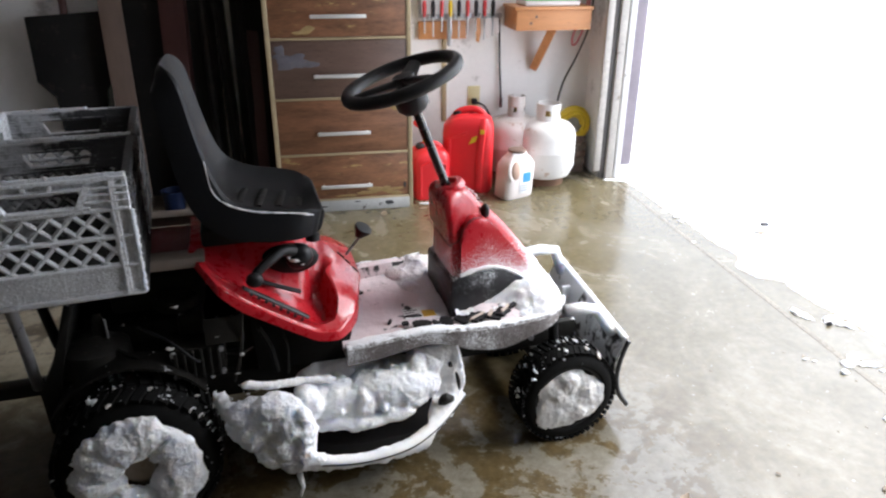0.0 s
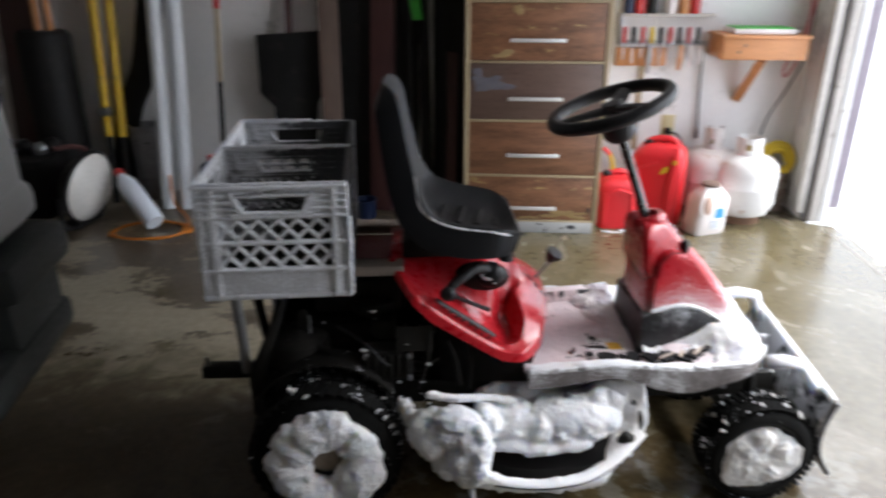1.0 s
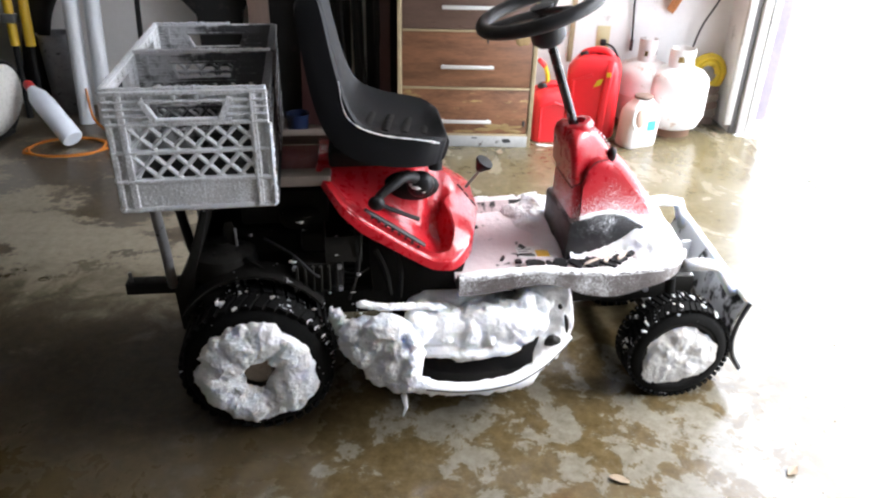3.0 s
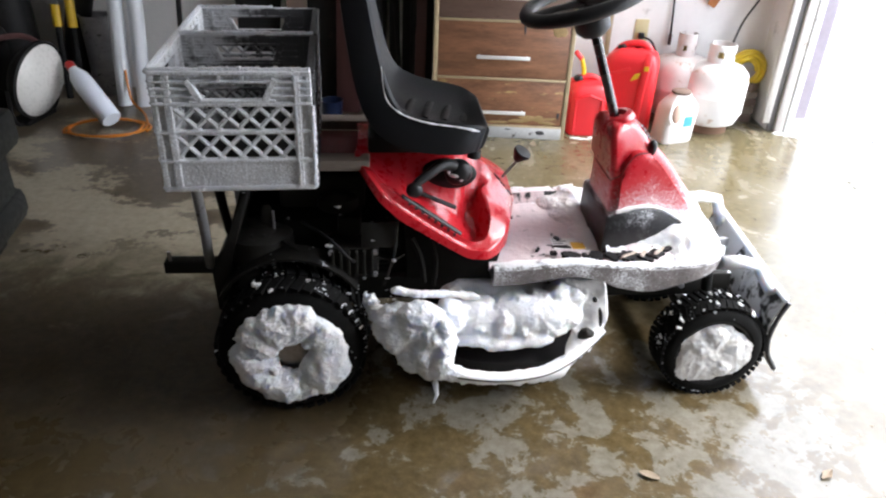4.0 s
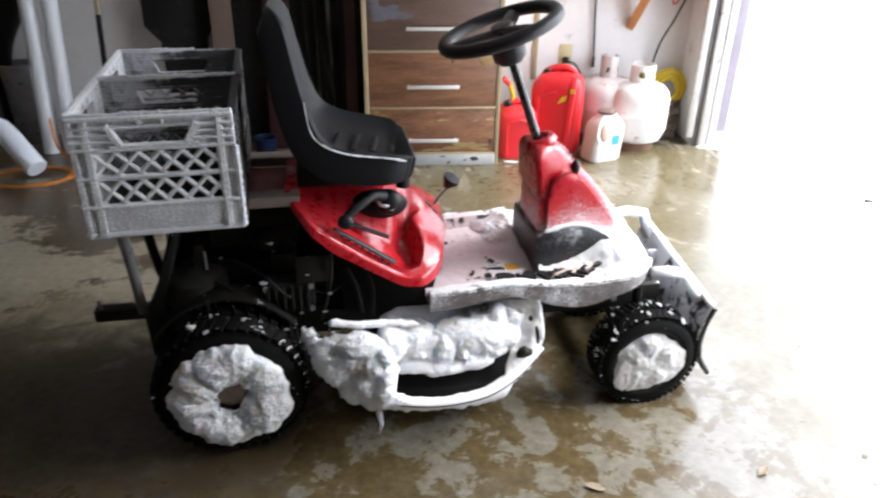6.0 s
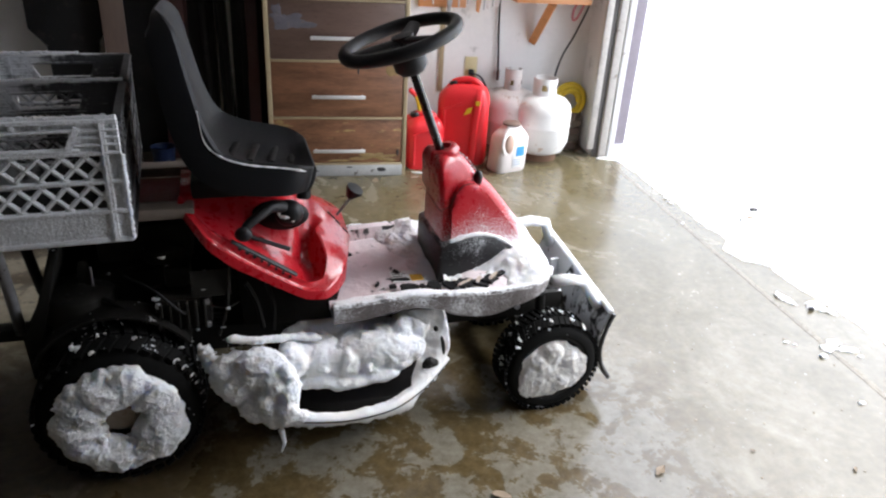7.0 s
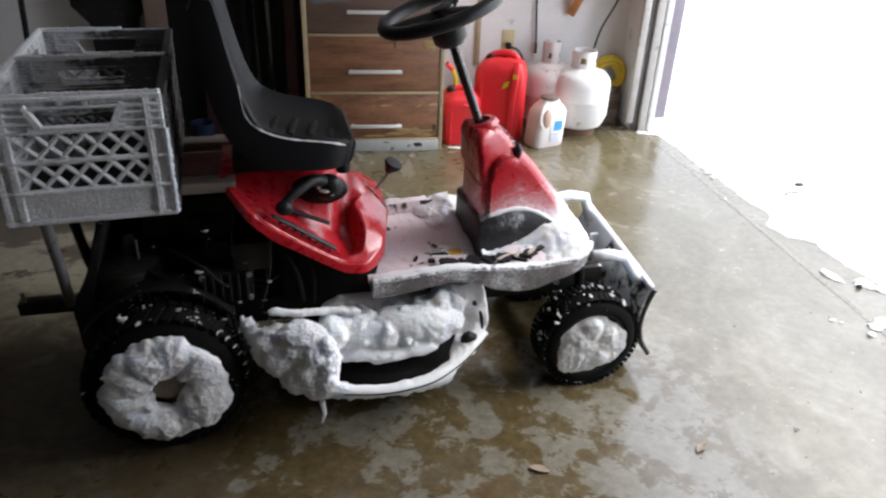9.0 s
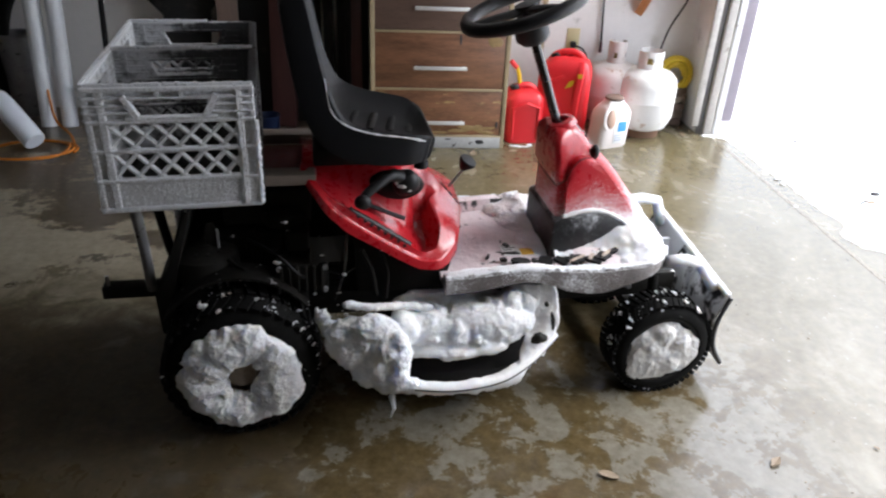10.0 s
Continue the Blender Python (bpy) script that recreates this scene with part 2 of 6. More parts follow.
M["black_snowy"] = surface("black_plastic_powdered", (0.011, 0.011, 0.012), None, 0.5, snow=0.27, snow_scale=380, snow_up=0.2, snow_patch=0.7)
M["seat"] = surface("seat_vinyl", (0.0065, 0.007, 0.0085), None, 0.52, vary=0.2, fine=240, relief=0.12, spec=0.2)
M["tyre"] = surface("tyre_rubber", (0.0075, 0.0075, 0.0072), (0.013, 0.012, 0.011), 0.8, big=9, fine=90, vary=0.3, relief=0.3, snow=0.07, snow_scale=60, snow_up=0.14, spec=0.08)
M["engine"] = surface("grimy_black_metal", (0.0095, 0.0088, 0.0075), (0.014, 0.012, 0.009), 0.7, 0.0, big=12, fine=70, vary=0.4, relief=0.4, snow=0.035, snow_scale=38, snow_up=0.15, spec=0.2)
M["grime"] = surface("oily_grey_metal", (0.014, 0.013, 0.011), (0.03, 0.025, 0.02), 0.6, 0.0, big=16, fine=80, vary=0.4, relief=0.5, spec=0.3)
M["rim"] = surface("grey_rim", (0.30, 0.25, 0.20), (0.16, 0.09, 0.05), 0.5, 0.2, big=14)
M["deck"] = surface("deck_steel", (0.010, 0.009, 0.009), (0.03, 0.018, 0.012), 0.6, 0.0, spec=0.25)
M["board_edge"] = surface("snowy_runner_edge", (0.17, 0.15, 0.145), (0.05, 0.05, 0.05), 0.6, big=9, fine=120, vary=0.3, relief=0.7, depth=0.004, snow=0.44, snow_scale=420, snow_up=0.3)
M["board_top"] = surface("snowy_footboard", (0.03, 0.03, 0.032), None, 0.6, fine=45, relief=0.6, depth=0.006, snow=0.46, snow_scale=24, snow_up=0.30, snow_tint=(0.74, 0.655, 0.675))
M["frost"] = surface("grey_frost_crust", (0.30, 0.29, 0.29), (0.10, 0.10, 0.10), 0.8, big=7, fine=150, vary=0.3, relief=0.9, depth=0.004, snow=0.50, snow_scale=150, snow_up=0.30)
M["plow"] = surface("snow_coated_steel", (0.03, 0.03, 0.035), None, 0.5, 0.1, snow=0.80, snow_scale=17, snow_up=0.10)
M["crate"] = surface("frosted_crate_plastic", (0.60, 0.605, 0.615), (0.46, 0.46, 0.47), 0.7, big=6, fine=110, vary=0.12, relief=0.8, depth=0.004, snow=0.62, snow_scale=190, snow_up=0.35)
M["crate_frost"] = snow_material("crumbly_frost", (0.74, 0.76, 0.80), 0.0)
# Frost on the left; the dark right half is shade put into the colour.
M["crate_half_shade"] = surface("frost_and_shade_crate", (0.060, 0.060, 0.062), (0.10, 0.10, 0.10), 0.6, big=5, fine=110, vary=0.2, relief=0.6, depth=0.003, snow=0.46, snow_scale=32, snow_up=0.30, snow_soft=0.05, snow_tint=(0.62, 0.63, 0.65), snow_x=(0.10, -0.10))
M["crate_front_shade"] = surface("frost_and_shade_crate_front", (0.060, 0.060, 0.062), (0.10, 0.10, 0.10), 0.6, big=5, fine=110, vary=0.2, relief=0.6, depth=0.003, snow=0.46, snow_scale=32, snow_up=0.30, snow_soft=0.05, snow_tint=(0.62, 0.63, 0.65), snow_x=(-0.10, 0.10))
# The same crate plastic coloured near black for its shaded sides.
M["crate_shade"] = surface("shaded_crate_plastic", (0.022, 0.022, 0.023), (0.035, 0.035, 0.035), 0.6, big=6, fine=90, vary=0.12)
M["zinc"] = surface("dull_zinc_tube", (0.30, 0.30, 0.31), (0.05, 0.05, 0.05), 0.45, 0.5, big=14)
M["chrome"] = surface("satin_chrome", (0.78, 0.78, 0.76), None, 0.42, 0.4, vary=0.05, relief=0.0)
M["old_wood"] = surface("grey_board", (0.20, 0.16, 0.13), None, 0.7, big=5, fine=50, vary=0.25, stretch=(1, 8, 8))
M["veneer"] = surface("brown_veneer", (0.205, 0.096, 0.052), None, 0.38, big=2.5, fine=26, vary=0.6, relief=0.1, stretch=(1.2, 6, 9))
M["veneer_worn"] = surface("worn_brown_veneer", (0.215, 0.098, 0.050), (0.42, 0.29, 0.12), 0.45, big=3.0, fine=26, vary=0.6, relief=0.1, stretch=(1.2, 6, 5))
M["veneer_stained"] = surface("dark_stained_veneer", (0.135, 0.085, 0.066), None, 0.35, big=2.0, fine=26, vary=0.25, relief=0.06, stretch=(1.2, 6, 7))
M["edge_wood"] = surface("pale_wood_edge", (0.42, 0.33, 0.20), (0.22, 0.15, 0.09), 0.6, big=8, fine=50, vary=0.2)
M["kick"] = surface("scuffed_kick_board", (0.42, 0.42, 0.41), (0.10, 0.09, 0.08), 0.7, big=8, fine=50, vary=0.2)
M["can_red"] = surface("red_can_plastic", (0.68, 0.022, 0.03), None, 0.38, big=5, fine=80, vary=0.08, relief=0.05)
M["yellow"] = surface("yellow_plastic", (0.66, 0.46, 0.02), None, 0.4)
M["tank_white"] = surface("white_tank_paint", (0.74, 0.73, 0.71), (0.52, 0.40, 0.32), 0.4, big=5, fine=60, vary=0.05, relief=0.05)
M["tank_old"] = surface("weathered_tank_paint", (0.58, 0.53, 0.51), (0.40, 0.27, 0.21), 0.5, big=5, fine=60, vary=0.1)
M["rust"] = surface("rusty_ring", (0.16, 0.085, 0.05), (0.08, 0.05, 0.03), 0.8, big=14)
M["brass"] = surface("dull_brass", (0.35, 0.25, 0.10), None, 0.4, 0.8)
M["jug"] = surface("white_jug_plastic", (0.78, 0.72, 0.70), None, 0.4, vary=0.04)
# Tan stands for the shaded inside of the jug's handle hole.
M["jug_shade"] = surface("tan_jug_shade", (0.50, 0.34, 0.27), None, 0.5, vary=0.1)
M["label_blue"] = surface("blue_label", (0.05, 0.30, 0.62), None, 0.4, vary=0.1)
M["label_white"] = surface("white_label", (0.80, 0.80, 0.80), None, 0.4, vary=0.03)
M["label_grey"] = surface("grey_print", (0.36, 0.40, 0.48), None, 0.5, vary=0.1)
M["label_yellow"] = surface("yellow_label", (0.72, 0.40, 0.04), None, 0.5, vary=0.1)
M["ivory"] = surface("ivory_plastic", (0.62, 0.54, 0.30), None, 0.4, vary=0.06)
M["pine"] = surface("orange_pine", (0.56, 0.25, 0.10), (0.40, 0.16, 0.06), 0.5, big=4, fine=40, vary=0.15, stretch=(1, 6, 6))
M["pvc"] = surface("white_pvc", (0.76, 0.78, 0.81), (0.42, 0.41, 0.39), 0.35, big=3, vary=0.06)
M["bottle_white"] = surface("blue_white_plastic", (0.80, 0.85, 0.92), None, 0.35, big=3, vary=0.04)
M["pole_yellow"] = surface("yellow_pole_paint", (0.72, 0.46, 0.03), (0.4, 0.25, 0.05), 0.4, big=5, vary=0.08)
M["dark_wood"] = surface("dark_red_wood", (0.075, 0.028, 0.026), None, 0.5, big=3, vary=0.25, stretch=(6, 6, 1))
M["brown_wood"] = surface("brown_board", (0.15, 0.100, 0.078), None, 0.65, big=4, vary=0.2, stretch=(6, 6, 1))
M["black_metal"] = surface("black_painted_steel", (0.010, 0.0095, 0.0095), (0.022, 0.019, 0.017), 0.6, 0.0, big=6, spec=0.25)
M["lamp_face"] = surface("frosted_lamp_face", (0.72, 0.70, 0.66), None, 0.3, 0.0, big=2, vary=0.05, relief=0.0)
M["orange_cord"] = surface("orange_cord", (0.62, 0.20, 0.02), None, 0.5, vary=0.1)
M["black_cord"] = surface("black_cord", (0.02, 0.02, 0.02), None, 0.5)
M["pink_cord"] = surface("faded_red_cord", (0.50, 0.16, 0.17), None, 0.5)
M["green"] = surface("green_plastic", (0.05, 0.45, 0.05), None, 0.4)
M["blue"] = surface("blue_plastic", (0.005, 0.013, 0.045), None, 0.4)
M["car_paint"] = surface("silver_car_paint", (0.20, 0.20, 0.195), (0.11, 0.105, 0.095), 0.5, 0.1, big=2, fine=40, vary=0.08, relief=0.03, coat=0.2)
M["car_dark"] = surface("dark_car_trim", (0.035, 0.036, 0.040), (0.06, 0.058, 0.055), 0.55, big=3, vary=0.2)
M["blue_smear"] = surface("blue_smear", (0.125, 0.118, 0.135), (0.17, 0.135, 0.12), 0.4, big=9, vary=0.2)
M["tape"] = surface("tan_tape", (0.34, 0.23, 0.10), (0.2, 0.12, 0.05), 0.6, big=9, vary=0.3)
M["bumper"] = surface("grey_bumper_plastic", (0.024, 0.027, 0.026), (0.055, 0.055, 0.052), 0.6, big=3, vary=0.2, spec=0.3)
M["car_glass"] = surface("tinted_glass", (0.012, 0.013, 0.014), None, 0.06, vary=0.1, relief=0.0)
M["leaf"] = surface("dead_leaf", (0.23, 0.175, 0.12), (0.12, 0.08, 0.05), 0.7, big=30, vary=0.3)
M["steel"] = surface("tool_steel", (0.42, 0.42, 0.43), None, 0.35, 0.8, vary=0.2)
M["tool_red"] = surface("red_tool_grip", (0.50, 0.03, 0.03), None, 0.4)


# ---- building helpers ----
def part(name, bm, material, parent=None, label="", smooth=True):
    """Links a bmesh as one mesh object, under a thing or a part."""
    me = bpy.data.meshes.new(name)
    bmesh.ops.recalc_face_normals(bm, faces=bm.faces)
    bm.to_mesh(me)
    bm.free()
    me.materials.append(M[material])
    if smooth:
        me.shade_smooth()
        if not material.startswith("snow"):
            me.set_sharp_from_angle(angle=radians(40))
    ob = new(name, me)
    if parent:
        ob.parent = parent
    if label:
        ob["label"] = label
    return ob


def thing(name, m, label, category, group="", kind=""):
    ob = new(name)
    ob.empty_display_size = 0.1
    ob.matrix_world = m
    return tagged(ob, label, category, group, kind)


def box(x0, x1, y0, y1, z0, z1, bevel=0.004, bm=None, segments=2, m=None):
    out = bm or bmesh.new()
    r = bmesh.ops.create_cube(out, size=1)
    vs = r["verts"]
    for v in vs:
        v.co = Vector(((x0 + x1) / 2 + v.co.x * (x1 - x0), (y0 + y1) / 2 + v.co.y * (y1 - y0), (z0 + z1) / 2 + v.co.z * (z1 - z0)))
    if bevel:
        es = list({e for v in vs for e in v.link_edges})
        g = bmesh.ops.bevel(out, geom=es, offset=min(bevel, 0.45 * min(x1 - x0, y1 - y0, z1 - z0)), segments=segments, affect="EDGES", profile=0.5)
        vs = list({v for f in g["faces"] for v in f.verts} | {v for v in vs if v.is_valid})
    if m:
        bmesh.ops.transform(out, matrix=m, verts=vs)
    return out


def sweep(points, r, seg=8, bm=None, closed=False, flat=1.0, caps=True):
    """A tube along points; r is one radius or one for each point; flat squashes it."""
    out = bm or bmesh.new()
    pts = [Vector(p) for p in points]
    n = len(pts)
    rs = r if isinstance(r, (list, tuple)) else [r] * n
    rings, up = [], None
    for i, p in enumerate(pts):
        a = pts[(i - 1) % n] if closed or i else p
        b = pts[(i + 1) % n] if closed or i < n - 1 else p
        d = (b - a).normalized()
        if up is None:
            up = Vector((0, 0, 1)) if abs(d.z) < 0.9 else Vector((1, 0, 0))
        side = d.cross(up).normalized()
        up = side.cross(d).normalized()
        rings.append([out.verts.new(p + side * math.cos(k * 2 * math.pi / seg) * rs[i] + up * math.sin(k * 2 * math.pi / seg) * rs[i] * flat) for k in range(seg)])
    for i in range(n if closed else n - 1):
        q, s = rings[i], rings[(i + 1) % n]
        for k in range(seg):
            out.faces.new((q[k], q[(k + 1) % seg], s[(k + 1) % seg], s[k]))
    if caps and not closed:
        out.faces.new(rings[0])
        out.faces.new(rings[-1])
    return out


def curve(points, steps=6, closed=False):
    """Catmull-Rom points through the given ones."""
    p = [Vector(q) for q in points]
    n, out = len(p), []
    for i in range(n if closed else n - 1):
        a, b, c, d = (p[(i + k) % n] if closed else p[min(max(i + k, 0), n - 1)] for k in (-1, 0, 1, 2))
        for s in range(steps):
            t = s / steps
            out.append(0.5 * (2 * b + (c - a) * t + (2 * a - 5 * b + 4 * c - d) * t * t + (3 * b - a - 3 * c + d) * t ** 3))
    if not closed:
        out.append(p[-1])
    return out


def lathe(profile, seg=32, bm=None, m=None):
    """Turns (radius, height) pairs about z."""
    out = bm or bmesh.new()
    rings, made = [], []
    for r, h in profile:
        if r < 1e-5:
            ring = [out.verts.new((0, 0, h))]
        else:
            ring = [out.verts.new((r * math.cos(k * 2 * math.pi / seg), r * math.sin(k * 2 * math.pi / seg), h)) for k in range(seg)]
        rings.append(ring)
        made += ring
    for q, s in zip(rings, rings[1:]):
        for k in range(seg):
            j = (k + 1) % seg
            if len(q) == 1 and len(s) > 1:
                out.faces.new((q[0], s[j], s[k]))
            elif len(s) == 1 and len(q) > 1:
                out.faces.new((q[k], q[j], s[0]))
            elif len(q) > 1:
                out.faces.new((q[k], q[j], s[j], s[k]))
    if m:
        bmesh.ops.transform(out, matrix=m, verts=made)
    return out


def prism(outline, depth, bevel=0.004, m=None, bm=None):
    """Extrudes an outline in x, z by depth along y."""
    out = bm or bmesh.new()
    a = [out.verts.new((x, 0, z)) for x, z in outline]
    b = [out.verts.new((x, depth, z)) for x, z in outline]
    out.faces.new(a)
    out.faces.new(list(reversed(b)))
    for i in range(len(a)):
        j = (i + 1) % len(a)
        out.faces.new((a[j], a[i], b[i], b[j]))
    vs = a + b
    if bevel:
        es = list({e for v in vs for e in v.link_edges})
        g = bmesh.ops.bevel(out, geom=es, offset=bevel, segments=2, affect="EDGES", profile=0.5)
        vs = list({v for f in g["faces"] for v in f.verts} | {v for v in vs if v.is_valid})
    if m:
        bmesh.ops.transform(out, matrix=m, verts=vs)
    return out


def sheet(rows, thick=0.0, closed=False):
    """A grid of points as a surface; thick pushes a second skin inwards."""
    out = bmesh.new()
    vs = [[out.verts.new(p) for p in r] for r in rows]
    for q, s in zip(vs, vs[1:]):
        n = len(q)
        for k in range(n if closed else n - 1):
            out.faces.new((q[k], q[(k + 1) % n], s[(k + 1) % n], s[k]))
    if thick:
        bmesh.ops.recalc_face_normals(out, faces=out.faces)
        bmesh.ops.solidify(out, geom=list(out.faces), thickness=thick)
    return out


def billow(p, octaves=4):
    """Puffy noise: rounded lumps with creases between them, about 0."""
    total, amp, q = 0.0, 1.0, Vector(p)
    for _ in range(octaves):
        total += amp * (abs(noise.noise(q)) * 2.0 - 0.45)
        amp, q = amp * 0.55, q * 2.15 + Vector((3.1, 7.7, 1.3))
    return total


def mound(centre, size, rough=0.25, scale=9.0, seed=0.0, subdiv=4, floor=None, bm=None, fine=0.35):
    """A lump of snow: a ball pushed about by noise at two scales."""
    out = bm or bmesh.new()
    r = bmesh.ops.create_icosphere(out, subdivisions=subdiv, radius=1)
    c, s = Vector(centre), Vector(size)
    off = Vector((seed * 7.3, seed * 3.1, seed * 5.7))
    for v in r["verts"]:
        d = v.co.normalized()
        p = Vector((d.x * s.x, d.y * s.y, d.z * s.z))
        k = noise.noise((p + c) * scale + off) * rough + noise.noise((p + c) * scale * 3.3 + off) * rough * fine + noise.noise((p + c) * scale * 8 + off) * rough * fine * 0.45
        p = p * (1 + k) + c
        if floor is not None:
            p.z = max(p.z, floor + 0.004 * noise.noise(p * 40))
        v.co = p
    return out


def heap(points, rough=0.3, scale=14.0, subdiv=3, floor=None):
    """Several lumps in one pile; points are (x, y, z, rx, ry, rz)."""
    out = bmesh.new()
    for i, (x, y, z, a, b, c) in enumerate(points):
        mound((x, y, z), (a, b, c), rough, scale, i + x * 3, subdiv, floor, out)
    return out


def packed(name, blobs, material, parent, label="", voxel=0.004, crumbs=2, seed=1, lumps=0.022, size=0.035):
    """Snow packed together from lumps (x, y, z, rx, ry, rz): one closed skin, broken into crusts, hollows and grains."""
    rng = random.Random(seed)
    o = bmesh.new()
    for i, (x, y, z, a, b, c) in enumerate(blobs):
        mound((x, y, z), (a, b, c), 0.35, 0.9 / max(a, b, c), i + seed, 4, None, o)
        for k in range(crumbs):
            d = Vector((rng.gauss(0, 1), rng.gauss(0, 1), rng.gauss(0, 1))).normalized()
            r = rng.uniform(0.08, 0.20) * (a + b + c) / 3
            mound((x + d.x * a, y + d.y * b, z + d.z * c), (r * rng.uniform(0.8, 2.0), r * rng.uniform(0.7, 1.4), r * rng.uniform(0.6, 1.1)), 0.7, 60, k + i * 9, 3, None, o)
    ob = part(name, o, material, parent, label)
    re = ob.modifiers.new("skin", "REMESH")
    re.mode, re.voxel_size, re.use_smooth_shade = "VOXEL", voxel, True
    sm = ob.modifiers.new("settle", "SMOOTH")
    sm.iterations, sm.factor = 5, 0.5
    for k, (grain, deep, kind) in enumerate(((size, lumps, "SOFT_NOISE"), (size * 0.45, lumps * 0.50, "SOFT_NOISE"), (size * 0.20, lumps * 0.72, "SOFT_NOISE"))):
        tex = bpy.data.textures.new(name, "CLOUDS")
        tex.noise_scale, tex.noise_depth, tex.noise_type, tex.noise_basis = grain, 2, kind, "ORIGINAL_PERLIN"
        di = ob.modifiers.new("crust", "DISPLACE")
        di.texture, di.strength, di.mid_level = tex, deep, 0.5
    baked = bpy.data.meshes.new_from_object(ob.evaluated_get(bpy.context.evaluated_depsgraph_get()))
    ob.modifiers.clear()
    old = ob.data
    ob.data = baked
    bpy.data.meshes.remove(old)
    baked.shade_smooth()
    return ob


def bars(parent, items, material="label_grey", name="print_bar"):
    """Plain print bars on a label: (x0, x1, y0, y1, z0, z1)."""
    for it in items:
        part(name, box(*it, bevel=0), material, parent, smooth=False)


# ---- setting ----
def structure(name, bm, material, label, category):
    return tagged(part(name, bm, material), label, category, kind="structure")


# NEAR_EDGE is set by how much door light should reach the near side.
WALL_Y, DOOR_X, LEFT_X, NEAR_Y, TOP, NEAR_EDGE = 2.36, 1.20, -5.4, -3.4, 2.6, -1.20
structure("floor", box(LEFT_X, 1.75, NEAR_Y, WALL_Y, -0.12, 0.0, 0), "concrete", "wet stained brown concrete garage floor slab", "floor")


def snow_field():
    """The snow outside, starting in a ragged edge on the slab's apron."""
    rows = []
    xs = [0, 0.02, 0.05, 0.1, 0.18, 0.3, 0.5, 0.8, 1.3, 2, 3.5, 6, 10, 20, 50, 120, 300]
    ys = np.concatenate([[-300, -120, -40, -15, -8], np.linspace(-5, 4, 280), [8, 15, 40, 120, 300]])
    for y in ys:
        edge = float(np.interp(y, (-5, -1.2, 0.0, 0.18, 0.40, 0.57, 0.60, 0.73, 0.82, 1.04, 1.92, 2.06, 4), (1.70, 1.62, 1.50, 1.485, 1.43, 1.44, 1.35, 1.315, 1.40, 1.372, 1.34, 1.29, 1.30))) + 0.012 * noise.noise(Vector((0, y * 4.3, 0))) + 0.010 * noise.noise(Vector((3, y * 13, 0))) + 0.006 * noise.noise(Vector((5, y * 37, 0)))
        row = []
        for k, dx in enumerate(xs):
            p = Vector((edge + dx, y, 0))
            h = 0.03 * (1 - math.exp(-dx * 8)) + 0.012 * noise.noise(Vector((p.x * 5, p.y * 5, 0))) * (k > 0)
            row.append((p.x, p.y, 0.001 + h))
        rows.append(row)
    return sheet(rows)


structure("ground", box(1.75, 300, -300, 300, -0.16, -0.012, 0), "concrete", "concrete apron and drive under the snow", "ground")
structure("snow_cover", snow_field(), "snow", "white snow cover with a ragged edge at the door", "snow")
structure("threshold_joint", box(1.258, 1.282, NEAR_EDGE, 2.06, -0.02, 0.0010, 0), "joint", "dark joint in the slab along the door line", "joint")
structure("wall_back", box(LEFT_X, 1.55, WALL_Y, WALL_Y + 0.14, -0.1, TOP, 0), "wall", "off-white painted drywall garage wall with scuffs", "wall")
# The dim walls are out of view and added to hold back fill light.
structure("wall_left", box(LEFT_X - 0.14, LEFT_X, NEAR_Y - 0.14, WALL_Y + 0.14, -0.1, TOP, 0), "dim_wall", "unseen side wall, coloured dark to cut bounced light", "wall")
structure("wall_front", box(LEFT_X, 1.55, NEAR_Y - 0.14, NEAR_Y, -0.1, TOP, 0), "dim_wall", "unseen front wall, coloured dark to cut bounced light", "wall")
structure("wall_door_side", box(DOOR_X, DOOR_X + 0.14, 2.06, WALL_Y, 0.0, TOP, 0), "wall", "short off-white return wall beside the garage door", "wall")
structure("wall_door_near", box(DOOR_X, DOOR_X + 0.14, NEAR_Y, NEAR_EDGE, 0.0, TOP, 0), "dim_wall", "unseen dark wall that limits the light from the garage door", "wall")
structure("wall_door_header", box(DOOR_X, DOOR_X + 0.14, NEAR_EDGE, 2.06, 2.15, TOP, 0), "wall", "off-white header over the open garage door", "wall")
# Unseen ceiling; its tone controls the bounce onto the back wall.
structure("ceiling", box(LEFT_X - 0.14, 1.55, NEAR_Y - 0.14, WALL_Y + 0.14, TOP, TOP + 0.1, 0), "ceiling", "unseen garage ceiling, toned for the light it bounces", "ceiling")

jamb = thing("door_jamb", pose(DOOR_X, 2.06, 0), "white painted garage door jamb with worn boards", "door frame", kind="structure")
part("track", box(-0.045, -0.005, -0.03, 0.0, 0.05, 2.2, 0.004), "old_trim", jamb, "weathered vertical door track")
part("shadow_gap", box(-0.004, 0.03, -0.012, 0.0, 0.0, 2.2, 0.002), "track", jamb)
part("casing_board", box(0.034, 0.082, -0.030, 0.0, 0.0, 2.2, 0.004), "old_trim", jamb, "dirty beige casing board")
part("jamb_board", box(0.086, 0.125, -0.035, 0.0, 0.0, 2.2, 0.004), "white_trim", jamb)
part("stop_board", box(0.142, 0.232, 0.064, 0.30, 0.0, 2.2, 0.004), "white_trim", jamb)
part("weather_seal", box(0.146, 0.226, 0.040, 0.062, 0.06, 2.2, 0.003), "brown_seal", jamb, "brown rubber weather seal")

# ---- riding mower ----
mower = thing("riding_mower", pose(-0.979, -0.409, 0, 0, 0, 6.0), "red rear-engine riding mower caked with fresh snow", "riding mower")
C = 0.31


